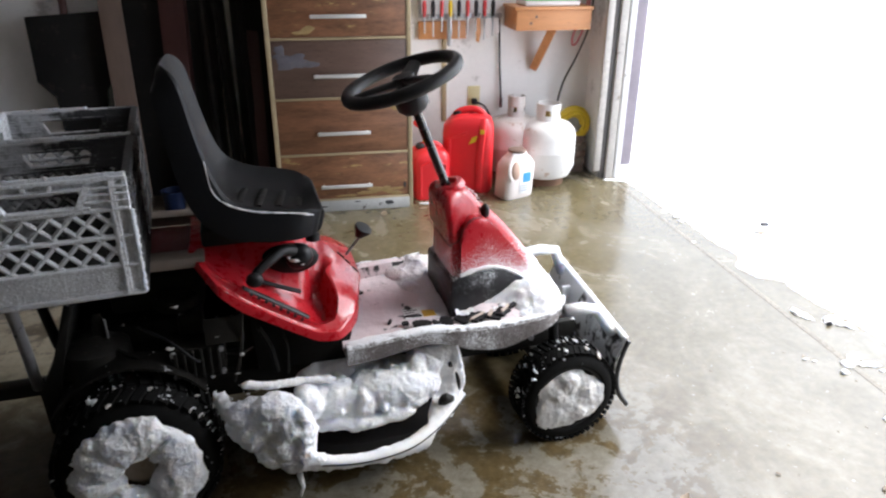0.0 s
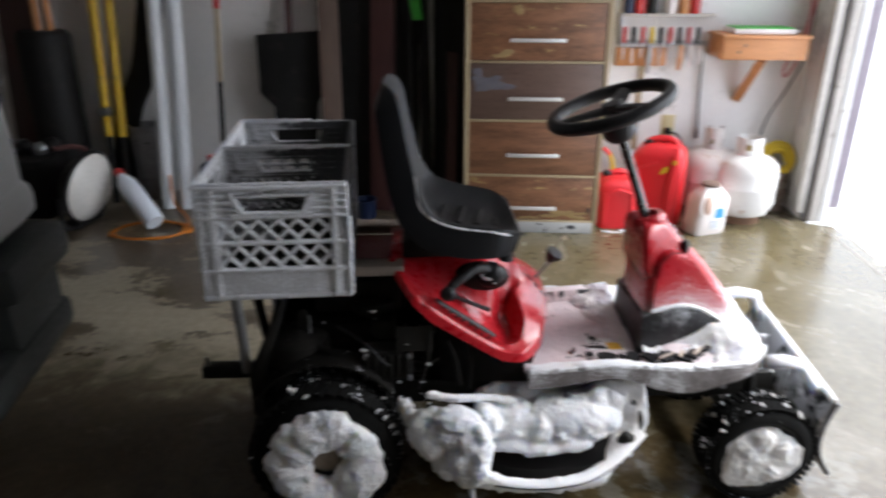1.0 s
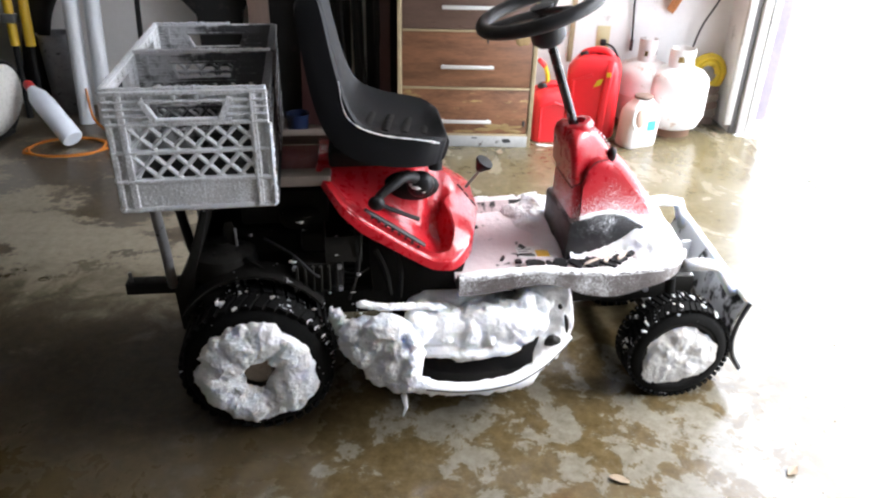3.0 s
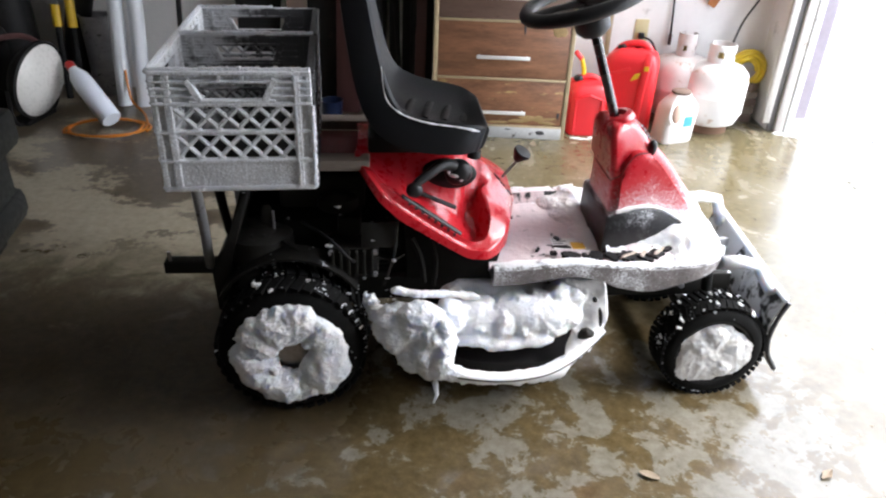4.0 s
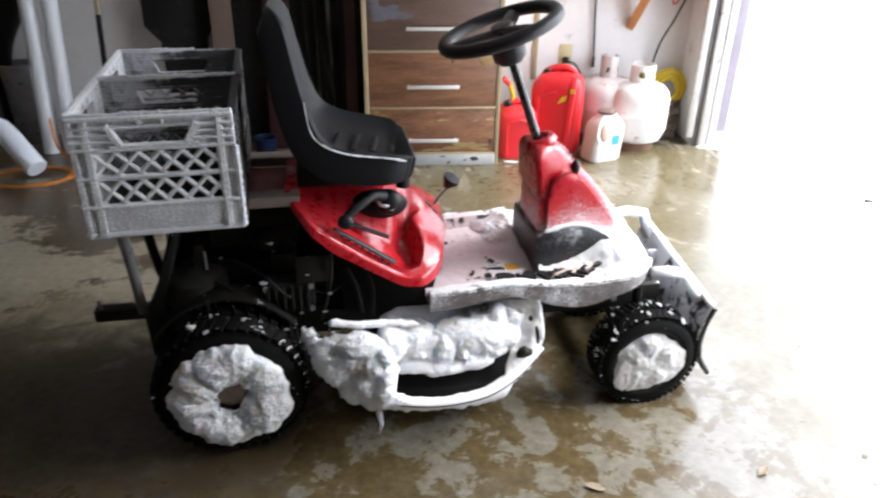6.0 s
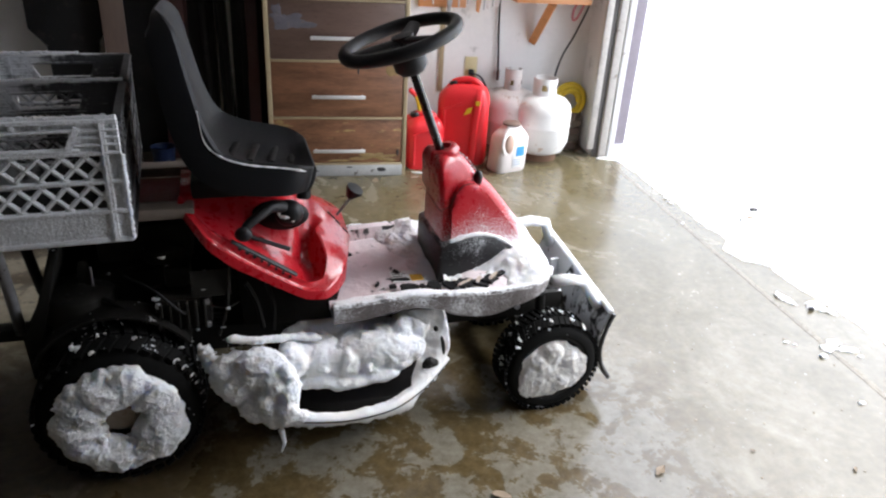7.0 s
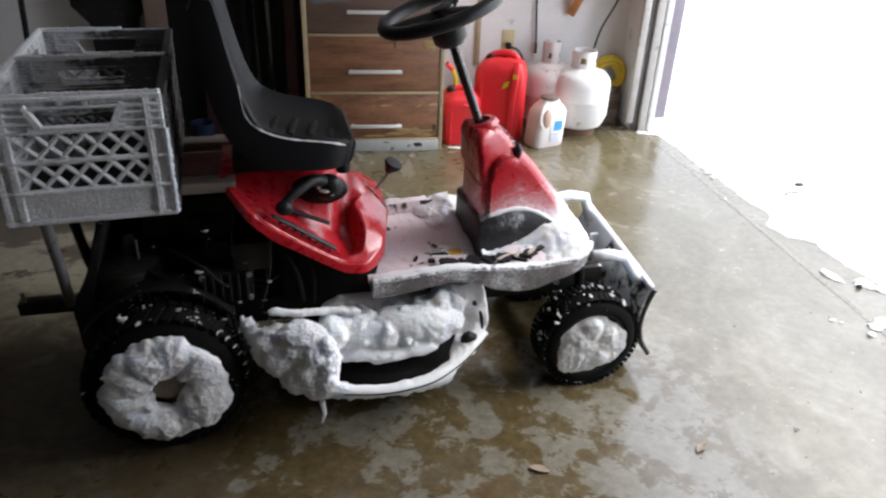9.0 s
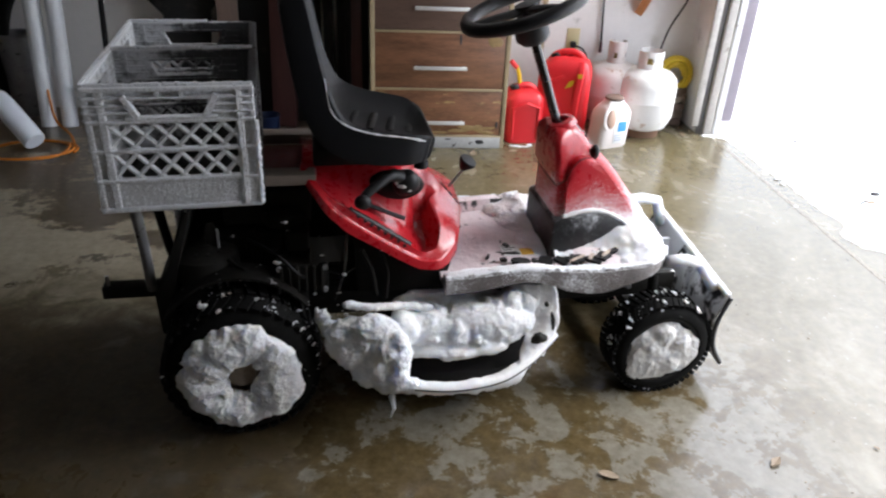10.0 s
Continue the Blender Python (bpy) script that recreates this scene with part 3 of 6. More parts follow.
def tyre_mesh(r, w, rim):
    """A tyre about z."""
    prof = [(rim, 0.012), (rim + 0.012, 0.0), (r * 0.86, 0.0), (r * 0.95, w * 0.08), (r, w * 0.2), (r, w * 0.8), (r * 0.95, w * 0.92), (r * 0.86, w), (rim + 0.012, w), (rim, w - 0.012)]
    return lathe(prof, 56)


def tread_mesh(r, w, lugs, lug_h):
    """The slanting tread blocks round a tyre."""
    out = bmesh.new()
    for k in range(lugs):
        a = 2 * math.pi * k / lugs
        for side in (0, 1):
            b = a + (math.pi / lugs if side else 0)
            z0, z1 = (0.06 * w, 0.47 * w) if side == 0 else (0.53 * w, 0.94 * w)
            m = Matrix.Rotation(b, 4, "Z") @ Matrix.Translation((r + lug_h * 0.2, 0, 0)) @ Matrix.Rotation(radians(18 if side else -18), 4, "X")
            box(-lug_h, lug_h * 0.75, -0.36 * 2 * math.pi * r / lugs, 0.36 * 2 * math.pi * r / lugs, z0, z1, 0, out, m=m)
    return out


def snow_ring(r0, r1, seed):
    """Lumps of snow crammed into a rim round an open hub, with cracks between some of them."""
    rng = random.Random(seed)
    mid, half = (r0 + r1) / 2, (r1 - r0) / 2
    blobs, a = [], 0.0
    while a < 2 * math.pi - 0.30:
        s = rng.uniform(0.90, 1.12)
        blobs.append((mid * math.cos(a), mid * math.sin(a), -0.004, half * s, half * s, 0.030 * rng.uniform(0.85, 1.15)))
        k = rng.uniform(0.85, 1.0) * r1
        blobs.append(((k - 0.028) * math.cos(a + 0.25), (k - 0.028) * math.sin(a + 0.25), -0.002, 0.030, 0.030, 0.026))
        a += rng.choice((0.42, 0.50, 0.58, 0.66))
    return blobs


def wheel(name, u, v, r, w, rim, snow_h, far, seed, lugs, label):
    """A mower wheel on its axle; far turns its outer face away."""
    turn = Matrix.Rotation(radians(-90), 4, "X") if not far else Matrix.Rotation(radians(90), 4, "X")
    m = Matrix.Translation((u, v, r)) @ turn @ Matrix.Rotation(seed, 4, "Z")
    disc = lathe([(0.0, 0.004), (0.034, 0.004), (0.040, 0.04), (rim * 0.6, 0.05), (rim * 0.85, 0.045), (rim, 0.004), (rim + 0.008, 0.004), (rim + 0.004, w - 0.01), (rim * 0.8, w - 0.02), (0, w - 0.03)], 40)
    ob = part(name, disc, "rim" if snow_h > 0.03 else "black_metal", mower, label)
    ob.matrix_local = m
    part("tyre", tyre_mesh(r - 0.004, w, rim), "tyre", ob, "black rubber tyre flecked with snow")
    tagged(part("tread", tread_mesh(r - 0.004, w, lugs, 0.005), "tyre", ob, "tread blocks flecked with snow"), kind="stuff")
    if not far:
        if snow_h > 0.03:
            packed("packed_snow", snow_ring(0.040, rim * 1.18, 23), "snow", ob, "white snow packed into the rim", 0.0032, 2, 3, 0.010, 0.022)
        else:
            packed("packed_snow", [(0, 0, 0.010, rim * 1.11, rim * 1.11, 0.018)] + [(0.055 * math.cos(k), 0.055 * math.sin(k), 0.0, 0.03, 0.028, 0.012) for k in (0.4, 1.7, 2.6, 4.0, 5.3)], "rim_ice", ob, "white snow packed into the rim", 0.0035, 0, 5, 0.008, 0.03)
    return ob


wheel("rear_wheel", 0.0, 0.0, 0.192, 0.15, 0.128, 0.042, False, 0.4, 40, "rear wheel packed with snow")
wheel("rear_wheel", 0.0, 2 * C, 0.192, 0.15, 0.128, 0.042, True, 1.4, 40, "rear wheel")
wheel("front_wheel", 1.143, 0.02, 0.148, 0.11, 0.097, 0.012, False, 2.0, 52, "front wheel with snow in the rim")
wheel("front_wheel", 1.143, 2 * C - 0.02, 0.148, 0.11, 0.097, 0.012, True, 0.9, 36, "front wheel")


def tread_snow(u, v, w, r, count, lo, hi, seed, material="snow"):
    """Flecks of snow caught in a tyre's tread."""
    rng = random.Random(seed)
    o = bmesh.new()
    for k in range(count):
        a, s = radians(rng.uniform(lo, hi)), rng.uniform(0.0015, 0.0062)
        c = Vector((u + (r + 0.001) * math.cos(a), v + w * rng.uniform(0.02, 0.95), r + (r + 0.001) * math.sin(a)))
        mound(c, (s * rng.uniform(0.5, 1.3), s * rng.uniform(0.6, 2.0), s * rng.uniform(0.35, 0.7)), 1.1, 150, k, 3, None, o)
    tagged(part("tread_snow", o, material, mower, "flecks of snow caught in the tread"), kind="stuff")


tread_snow(1.143, 0.02, 0.11, 0.148, 26, 50, 175, 5)
tread_snow(0.0, 0.0, 0.15, 0.192, 13, 40, 115, 6, "dim_snow")
for k, a in enumerate((46, 38, 29, 22, 12, 3)):
    c, s = math.cos(radians(a)), math.sin(radians(a))
    part("tread_crescent", sweep(curve([(0.188 * c + 0.004 * s, 0.006, 0.192 + 0.188 * s), (0.193 * c, 0.010, 0.192 + 0.193 * s), (0.192 * c + 0.010 * s, 0.030, 0.192 + 0.192 * s - 0.010 * c), (0.190 * c + 0.016 * s, 0.034, 0.190 + 0.190 * s - 0.016 * c)], 4), [0.0012, 0.0022, 0.0026, 0.0024, 0.0018][k % 5] if k % 2 else 0.0020, 6), "snow_dirty", mower, "curl of snow caught between tread blocks")
packed("tyre_clump", [(-0.073, 0.050, 0.368, 0.012, 0.012, 0.008), (-0.066, 0.044, 0.362, 0.010, 0.010, 0.007), (-0.084, 0.050, 0.372, 0.005, 0.008, 0.010)], "snow_dirty", mower, "crumb of snow stuck on the rear tyre", 0.0022, 2, 21, 0.008, 0.012)


def fender():
    """Red console: rolled lip, side pocket with the lever slot, sloping front face."""
    low = [(0.165, 0.19, 0.640), (0.190, 0.14, 0.620), (0.226, 0.10, 0.575), (0.278, 0.10, 0.522), (0.342, 0.10, 0.482), (0.402, 0.10, 0.443), (0.455, 0.10, 0.411), (0.508, 0.105, 0.403), (0.541, 0.14, 0.402), (0.572, 0.20, 0.402), (0.580, 0.235, 0.402), (0.587, 0.27, 0.402), (0.592, C, 0.402)]
    lip = [(0.168, 0.195, 0.658), (0.194, 0.145, 0.638), (0.234, 0.103, 0.594), (0.284, 0.103, 0.548), (0.345, 0.103, 0.505), (0.403, 0.103, 0.467), (0.457, 0.103, 0.434), (0.511, 0.110, 0.426), (0.549, 0.15, 0.438), (0.576, 0.20, 0.462), (0.586, 0.24, 0.468), (0.595, 0.28, 0.476), (0.603, C, 0.480)]
    groove = [(0.170, 0.20, 0.661), (0.197, 0.155, 0.641), (0.237, 0.114, 0.597), (0.287, 0.114, 0.551), (0.347, 0.114, 0.508), (0.405, 0.114, 0.470), (0.459, 0.114, 0.437), (0.508, 0.122, 0.434), (0.541, 0.156, 0.446), (0.562, 0.199, 0.472), (0.570, 0.234, 0.484), (0.575, 0.27, 0.496), (0.590, C, 0.497)]
    rim = [(0.171, 0.21, 0.664), (0.198, 0.165, 0.645), (0.242, 0.121, 0.608), (0.290, 0.120, 0.571), (0.349, 0.119, 0.528), (0.409, 0.119, 0.484), (0.470, 0.120, 0.447), (0.504, 0.140, 0.447), (0.514, 0.160, 0.468), (0.519, 0.182, 0.492), (0.510, 0.220, 0.525), (0.497, 0.247, 0.546), (0.548, C, 0.547)]
    near = [(0.172, 0.22, 0.665), (0.20, 0.185, 0.646), (0.246, 0.138, 0.602), (0.293, 0.136, 0.566), (0.351, 0.136, 0.522), (0.410, 0.138, 0.474), (0.450, 0.145, 0.440), (0.474, 0.162, 0.428), (0.484, 0.180, 0.430), (0.488, 0.197, 0.438), (0.482, 0.220, 0.452), (0.478, 0.243, 0.490), (0.508, C, 0.594)]
    far = [(0.173, 0.24, 0.667), (0.20, 0.22, 0.655), (0.255, 0.205, 0.622), (0.300, 0.205, 0.590), (0.352, 0.205, 0.552), (0.400, 0.205, 0.515), (0.432, 0.205, 0.480), (0.446, 0.212, 0.462), (0.452, 0.220, 0.462), (0.456, 0.230, 0.468), (0.460, 0.242, 0.485), (0.468, 0.255, 0.530), (0.488, C, 0.604)]
    top = [(0.174, 0.27, 0.675), (0.21, 0.262, 0.674), (0.26, 0.258, 0.668), (0.31, 0.252, 0.655), (0.36, 0.25, 0.642), (0.40, 0.25, 0.630), (0.425, 0.25, 0.620), (0.435, 0.255, 0.614), (0.442, 0.258, 0.610), (0.446, 0.262, 0.608), (0.450, 0.266, 0.606), (0.458, 0.272, 0.606), (0.470, C, 0.610)]
    roof = [(0.175, C, 0.68), (0.21, C, 0.68), (0.26, C, 0.674), (0.31, C, 0.663), (0.36, C, 0.652), (0.40, C, 0.643), (0.425, C, 0.636), (0.435, C, 0.632), (0.442, C, 0.629), (0.446, C, 0.626), (0.450, C, 0.622), (0.455, C, 0.618), (0.460, C, 0.614)]
    def eased(c):
        """Even steps along a line of points, its corners eased but never overshot."""
        p = [Vector(c[0])]
        for q, r in zip(c, c[1:]):
            p += [Vector(q).lerp(Vector(r), k / 4) for k in range(1, 5)]
        for _ in range(1):
            p = [p[0]] + [(a + 2 * b + d) / 4 for a, b, d in zip(p, p[1:], p[2:])] + [p[-1]]
        return p

    cols = [eased(c) for c in (low, lip, groove, rim, near, far, top, roof)]
    rows = []
    for i in range(len(cols[0])):
        pts = [col[i] for col in cols]
        half = [pts[0]]
        for p, q in zip(pts, pts[1:]):
            half += [p.lerp(q, 0.07), p.lerp(q, 0.5), p.lerp(q, 0.93)]
        half.append(pts[-1])
        lift = Vector((0.030, 0, 0.10)) * (max(0.0, min(1.0, (i - 18) / 9)) * min(1.0, abs(pts[1].y - C) / 0.2))
        side = [pts[0], pts[1] + lift]
        away = [side[0]] + [side[0].lerp(side[1], k / 6) for k in range(1, 7)] + [side[1].lerp(pts[6], k / 10) for k in range(1, 11)]
        away += [pts[6].lerp(pts[7], k / (len(half) - len(away))) for k in range(1, len(half) - len(away) + 1)]
        rows.append([tuple(p) for p in half] + [(p.x, 2 * C - p.y, p.z) for p in reversed(away[:-1])])
    return sheet(rows, 0.010)


red_fender = part("fender", fender(), "red", mower, "glossy red fender under the seat")
part("shift_slot", sweep([(0.285, 0.1285, 0.5765), (0.352, 0.1285, 0.5305), (0.436, 0.133, 0.4685)], 0.0095, 8, flat=0.5), "black_plastic", red_fender, "black notched lever slot")
for k in range(8):
    part("slot_tooth", box(0.300 + 0.0165 * k, 0.307 + 0.0165 * k, 0.113, 0.124, 0.557 - 0.0124 * k, 0.5635 - 0.0124 * k, 0.001), "black_plastic", red_fender)
part("slot_rod", sweep([(0.322, 0.165, 0.572), (0.37, 0.170, 0.548), (0.425, 0.178, 0.520)], 0.006, 6), "black_plastic", red_fender)
part("lever_opening", mound((0.405, 0.240, 0.588), (0.080, 0.030, 0.042), 0.06, 8, 1, 3), "deck", red_fender, "dark opening round the lever")
lever = part("lift_lever", sweep(curve([(0.310, 0.112, 0.600), (0.325, 0.122, 0.617), (0.355, 0.140, 0.634), (0.388, 0.165, 0.646), (0.418, 0.19, 0.630)], 5), [0.0095 + 0.0004 * i for i in range(21)], 10), "black_plastic", mower, "bent black lift lever with a snowy grip")
part("grip", mound((0.428, 0.195, 0.612), (0.036, 0.028, 0.036), 0.14, 12, 2, 3), "black_plastic", lever)
part("grip_snow", heap([(0.404, 0.176, 0.630, 0.005, 0.006, 0.015), (0.418, 0.172, 0.612, 0.015, 0.006, 0.004), (0.434, 0.172, 0.600, 0.008, 0.004, 0.004)], 0.7, 60, 3), "rim_ice", lever)
part("grip_knob", mound((0.314, 0.108, 0.602), (0.021, 0.016, 0.019), 0.06, 10, 3, 3), "black_plastic", lever)
for u, v, a in ((0.555, 0.335, 0.020), (0.572, 0.330, 0.014), (0.590, 0.318, 0.016)):
    part("panel_slot", box(u - a * 0.7, u + a * 0.7, v - 0.002, v + 0.002, -0.002, 0.002, 0.0005, m=Matrix.Translation((u, v, 0.602 - (u - 0.50) * 1.16)) @ Matrix.Rotation(radians(49), 4, "Y") @ Matrix.Translation((-u, -v, 0))), "black_plastic", red_fender)
knob = part("throttle_lever", sweep([(0.572, 0.352, 0.53), (0.614, 0.36, 0.578)], 0.004, 6), "zinc", mower, "thin throttle lever with a black knob")
part("knob", lathe([(0, -0.018), (0.010, -0.016), (0.026, 0.010), (0.025, 0.018), (0, 0.020)], 16, m=pose(0.619, 0.362, 0.590, 15, 28, 0)), "black_plastic", knob)


def seat_shell():
    """A one-piece bucket: narrow back, dished pan, rolled rim with a skirt that thins towards the rounded front."""
    prof = curve([(0.168, 0, 1.095), (0.188, 0, 1.06), (0.208, 0, 0.96), (0.232, 0, 0.86), (0.268, 0, 0.790), (0.335, 0, 0.757), (0.42, 0, 0.742), (0.460, 0, 0.735), (0.480, 0, 0.7305), (0.493, 0, 0.727)], 5)
    ring = [(-1.0, -0.066), (-1.03, -0.03), (-1.0, 0.012), (-0.94, 0.018), (-0.82, 0.006), (-0.5, -0.012), (0, -0.02), (0.5, -0.012), (0.82, 0.006), (0.94, 0.018), (1.0, 0.012), (1.03, -0.03), (1.0, -0.066), (0.5, -0.076), (-0.5, -0.076)]
    rows, n = [], len(prof)
    tail = [prof[-1] + Vector((dx, 0, -0.3 * dx)) for dx in (0.005, 0.008, 0.010)]
    for i, p in enumerate(prof + tail):
        j = min(i, n - 1)
        d = (prof[min(j + 1, n - 1)] - prof[max(j - 1, 0)]).normalized()
        nx, nz = -d.z, d.x
        s = j / (n - 1)
        hw = 0.150 + 0.045 * math.sin(math.pi * min(1, s * 1.15))
        mid = C
        if s < 0.45:
            f = (0.45 - s) / 0.45
            hw, mid = hw - 0.032 * f, C - 0.030 * f
        if s < 0.12:
            hw *= 0.72 + 0.28 * math.sqrt(s / 0.12)
        if s > 0.86:
            hw *= 1 - 0.20 * ((s - 0.86) / 0.14) ** 2
        k = min(1, 0.3 + s * 6)
        skirt = (0.55 + 0.45 * min(1, s * 2)) * (1 - 0.22 * max(0.0, min(1.0, (s - 0.5) / 0.3)))
        close = (1.0, 0.90, 0.74, 0.45)[max(0, i - n + 1)]
        row = []
        for q, o in ring:
            if o > -0.025 and s > 0.75:
                o = 0.010 + (o - 0.010) * max(0.0, 1 - (s - 0.75) / 0.22)
            o = o * k * (skirt if o < -0.05 else 1)
            o = -0.024 + (o + 0.024) * close
            row.append((p.x + nx * o, mid + q * hw * (0.9 + 0.1 * close), p.z + nz * o))
        rows.append(row)
    out = sheet(rows, closed=True)
    for r in (out.verts[:len(ring)], out.verts[-len(ring):]):
        out.faces.new(list(r))
    return out


seat_top = part("seat", seat_shell(), "seat", mower, "black moulded bucket seat")
for k in range(4):
    part("groove", sweep([(0.292 + 0.050 * k, C - 0.085 + 0.014 * k, 0.7515 - 0.0105 * k), (0.316 + 0.050 * k, C + 0.055 + 0.014 * k, 0.7465 - 0.0105 * k)], 0.0105, 8, flat=0.32), "deck", seat_top)
rim_line = curve([(0.236, C - 0.190, 0.90), (0.246, C - 0.194, 0.83), (0.278, C - 0.197, 0.795), (0.335, C - 0.196, 0.773), (0.42, C - 0.186, 0.757), (0.468, C - 0.176, 0.744)], 14)
part("snow_line", sweep(rim_line, [0.0010 + 0.0030 * min(1, i / 24) * max(0.25, 0.8 + 1.1 * noise.noise(p * 70)) for i, p in enumerate(rim_line)], 6, flat=0.6), "snow", seat_top, "thin line of snow along the seat rim")
# Black side and darkened red top carry the shade under the crate boards.
part("cover_skirt", box(-0.03, 0.190, 0.215, 0.47, 0.50, 0.596, 0.01), "engine", mower)
part("rear_cover", box(-0.02, 0.190, 0.235, 0.48, 0.596, 0.622, 0.012), "shaded_red", mower, "red rear body behind the fender, coloured dark for shade")
part("seat_bracket", box(0.20, 0.42, C - 0.10, C + 0.10, 0.655, 0.70, 0.008), "black_metal", mower)
for v in (0.20, 0.47):
    part("seat_stop", lathe([(0, 0), (0.018, 0), (0.018, 0.02), (0, 0.02)], 14, m=pose(0.468, v, 0.652)), "black_plastic", mower)

# steering tower
def tower(levels):
    """A tapering box with rounded corners: (z, rear, front, half width at rear, half width at front)."""
    rows = []
    for z, ub, uf, hr, hf in levels:
        row = []
        for cu, cv, r, a0 in ((ub, C - hr, 0.016, 180), (uf, C - hf, 0.035, 270), (uf, C + hf, 0.035, 0), (ub, C + hr, 0.016, 90)):
            su, sv = (1 if cu == ub else -1), (1 if cv < C else -1)
            r = min(r, hf * 0.8)
            row += [(cu + su * r + r * math.cos(radians(a0 + 18 * k)), cv + sv * r + r * math.sin(radians(a0 + 18 * k)), z) for k in range(6)]
        rows.append(row)
    out = sheet(rows, closed=True)
    out.verts.ensure_lookup_table()
    out.faces.new(out.verts[-24:])
    return out


def narrowed(bm):
    """Draws the sides of the tower together towards the front."""
    for v in bm.verts:
        v.co.y = C + (v.co.y - C) * (1 - 1.35 * max(0.0, v.co.x - 0.84))
    return bm


part("hood", tower([(0.40, 0.844, 1.172, 0.104, 0.052), (0.47, 0.844, 1.135, 0.104, 0.052), (0.52, 0.844, 1.09, 0.103, 0.052), (0.58, 0.844, 1.042, 0.101, 0.052), (0.62, 0.844, 1.008, 0.098, 0.05), (0.648, 0.84, 0.978, 0.092, 0.046), (0.662, 0.85, 0.955, 0.08, 0.04)]), "red_snowy", mower, "red sloping hood powdered with snow")
arch = [(0.868, 0.45), (0.864, 0.59), (0.872, 0.630), (0.895, 0.654), (0.930, 0.653), (0.962, 0.630), (1.010, 0.575), (1.060, 0.512), (1.105, 0.440), (1.10, 0.42), (0.88, 0.42)]
arch = [(p.x, p.z) for p in curve([(u, 0, z) for u, z in arch], 3)]
part("hood_panel", narrowed(prism(arch, 0.236, 0.010, Matrix.Translation((0, C - 0.118, 0)))), "red_snowy", mower, "arched red side panel of the hood")
part("dash", tower([(0.592, 0.836, 0.950, 0.104, 0.07), (0.60, 0.833, 0.962, 0.106, 0.062), (0.65, 0.830, 0.960, 0.102, 0.058), (0.685, 0.826, 0.938, 0.094, 0.054), (0.705, 0.827, 0.922, 0.084, 0.05), (0.718, 0.834, 0.908, 0.070, 0.045), (0.724, 0.842, 0.895, 0.05, 0.035)]), "red_dusted", mower, "red dash cap round the steering column")
part("dash_seam", sweep(curve([(0.832, C + 0.10, 0.590), (0.830, C - 0.098, 0.590), (0.840, C - 0.108, 0.592), (0.858, C - 0.110, 0.602), (0.872, C - 0.110, 0.632), (0.895, C - 0.105, 0.657), (0.93, C - 0.095, 0.658)], 4), 0.0016, 6), "red_seam", mower)
o = bmesh.new()
rng = random.Random(11)
for k in range(70):
    f, w = rng.random(), rng.uniform(-1, 1)
    r = rng.uniform(0.0006, 0.0015)
    mound((0.900 + 0.055 * f, 0.285 + 0.028 * w, 0.7245 - 0.055 * f ** 1.6 - 0.004 * abs(w)), (r * 1.6, r * 1.3, r * 0.7), 0.4, 90, k, 1, None, o)
tagged(part("dash_snow", o, "snow", mower, "dusting of snow on the dash"), kind="stuff")
part("key_recess", mound((0.955, 0.262, 0.655), (0.013, 0.014, 0.022), 0.05, 9, 1, 3), "black_plastic", mower)
skirt_line = [(0.838, 0.488), (0.86, 0.495), (0.90, 0.504), (0.95, 0.506), (1.00, 0.492), (1.05, 0.462), (1.10, 0.420)]
part("skirt", narrowed(prism([(0.832, 0.37)] + [(0.834, 0.486)] + skirt_line[1:] + [(1.15, 0.38), (1.15, 0.37)], 0.250, 0.008, Matrix.Translation((0, C - 0.125, 0)))), "black_snowy", mower, "black plastic skirt of the steering tower with snow powder")
line = curve([(u, C - 0.119 * (1 - 1.35 * (u - 0.84)), z + 0.001) for u, z in skirt_line[1:]], 6)
part("skirt_snow", sweep(line, [0.006 + 0.003 * noise.noise(p * 60) for p in line], 7), "snow", mower, "thin ridge of snow along the skirt")
part("collar", lathe([(0.045, 0), (0.038, 0.014), (0.024, 0.016), (0.022, 0.0)], 20, m=pose(0.866, C, 0.719, 0, -18, 0)), "red", mower)
part("steering_column", sweep([(0.872, C, 0.68), (0.765, C, 0.955)], 0.0125, 16), "gloss_black", mower, "glossy black steering shaft")
axis = pose(0.760, C, 0.965, 0, -19, 0)
swheel = part("steering_wheel", sweep([(axis @ Vector((0.148 * math.cos(a) - 0.006, 0.148 * math.sin(a), 0.062))) for a in np.linspace(0, 2 * math.pi, 48, endpoint=False)], 0.0175, 10, closed=True), "black_plastic", mower, "black three-spoked plastic steering wheel")
part("boss", lathe([(0, -0.03), (0.030, -0.03), (0.044, -0.015), (0.046, 0.018), (0.034, 0.03), (0.024, 0.05), (0.03, 0.07), (0, 0.074)], 22, m=axis), "black_plastic", swheel)
for a in (90, 210, 330):
    ca, sa = math.cos(radians(a + 90)), math.sin(radians(a + 90))
    part("spoke", sweep([axis @ Vector((0.015 * ca, 0.015 * sa, 0.055)), axis @ Vector((0.09 * ca, 0.09 * sa, 0.060)), axis @ Vector((0.146 * ca - 0.006, 0.146 * sa, 0.062))], [0.024, 0.02, 0.017], 8, flat=0.45), "black_plastic", swheel)
for k in range(22):
    a = 2 * math.pi * k / 22
    part("grip_bump", mound(axis @ Vector((0.159 * math.cos(a) - 0.006, 0.159 * math.sin(a), 0.058)), (0.006, 0.006, 0.008), 0, 5, 0, 1), "black_plastic", swheel)

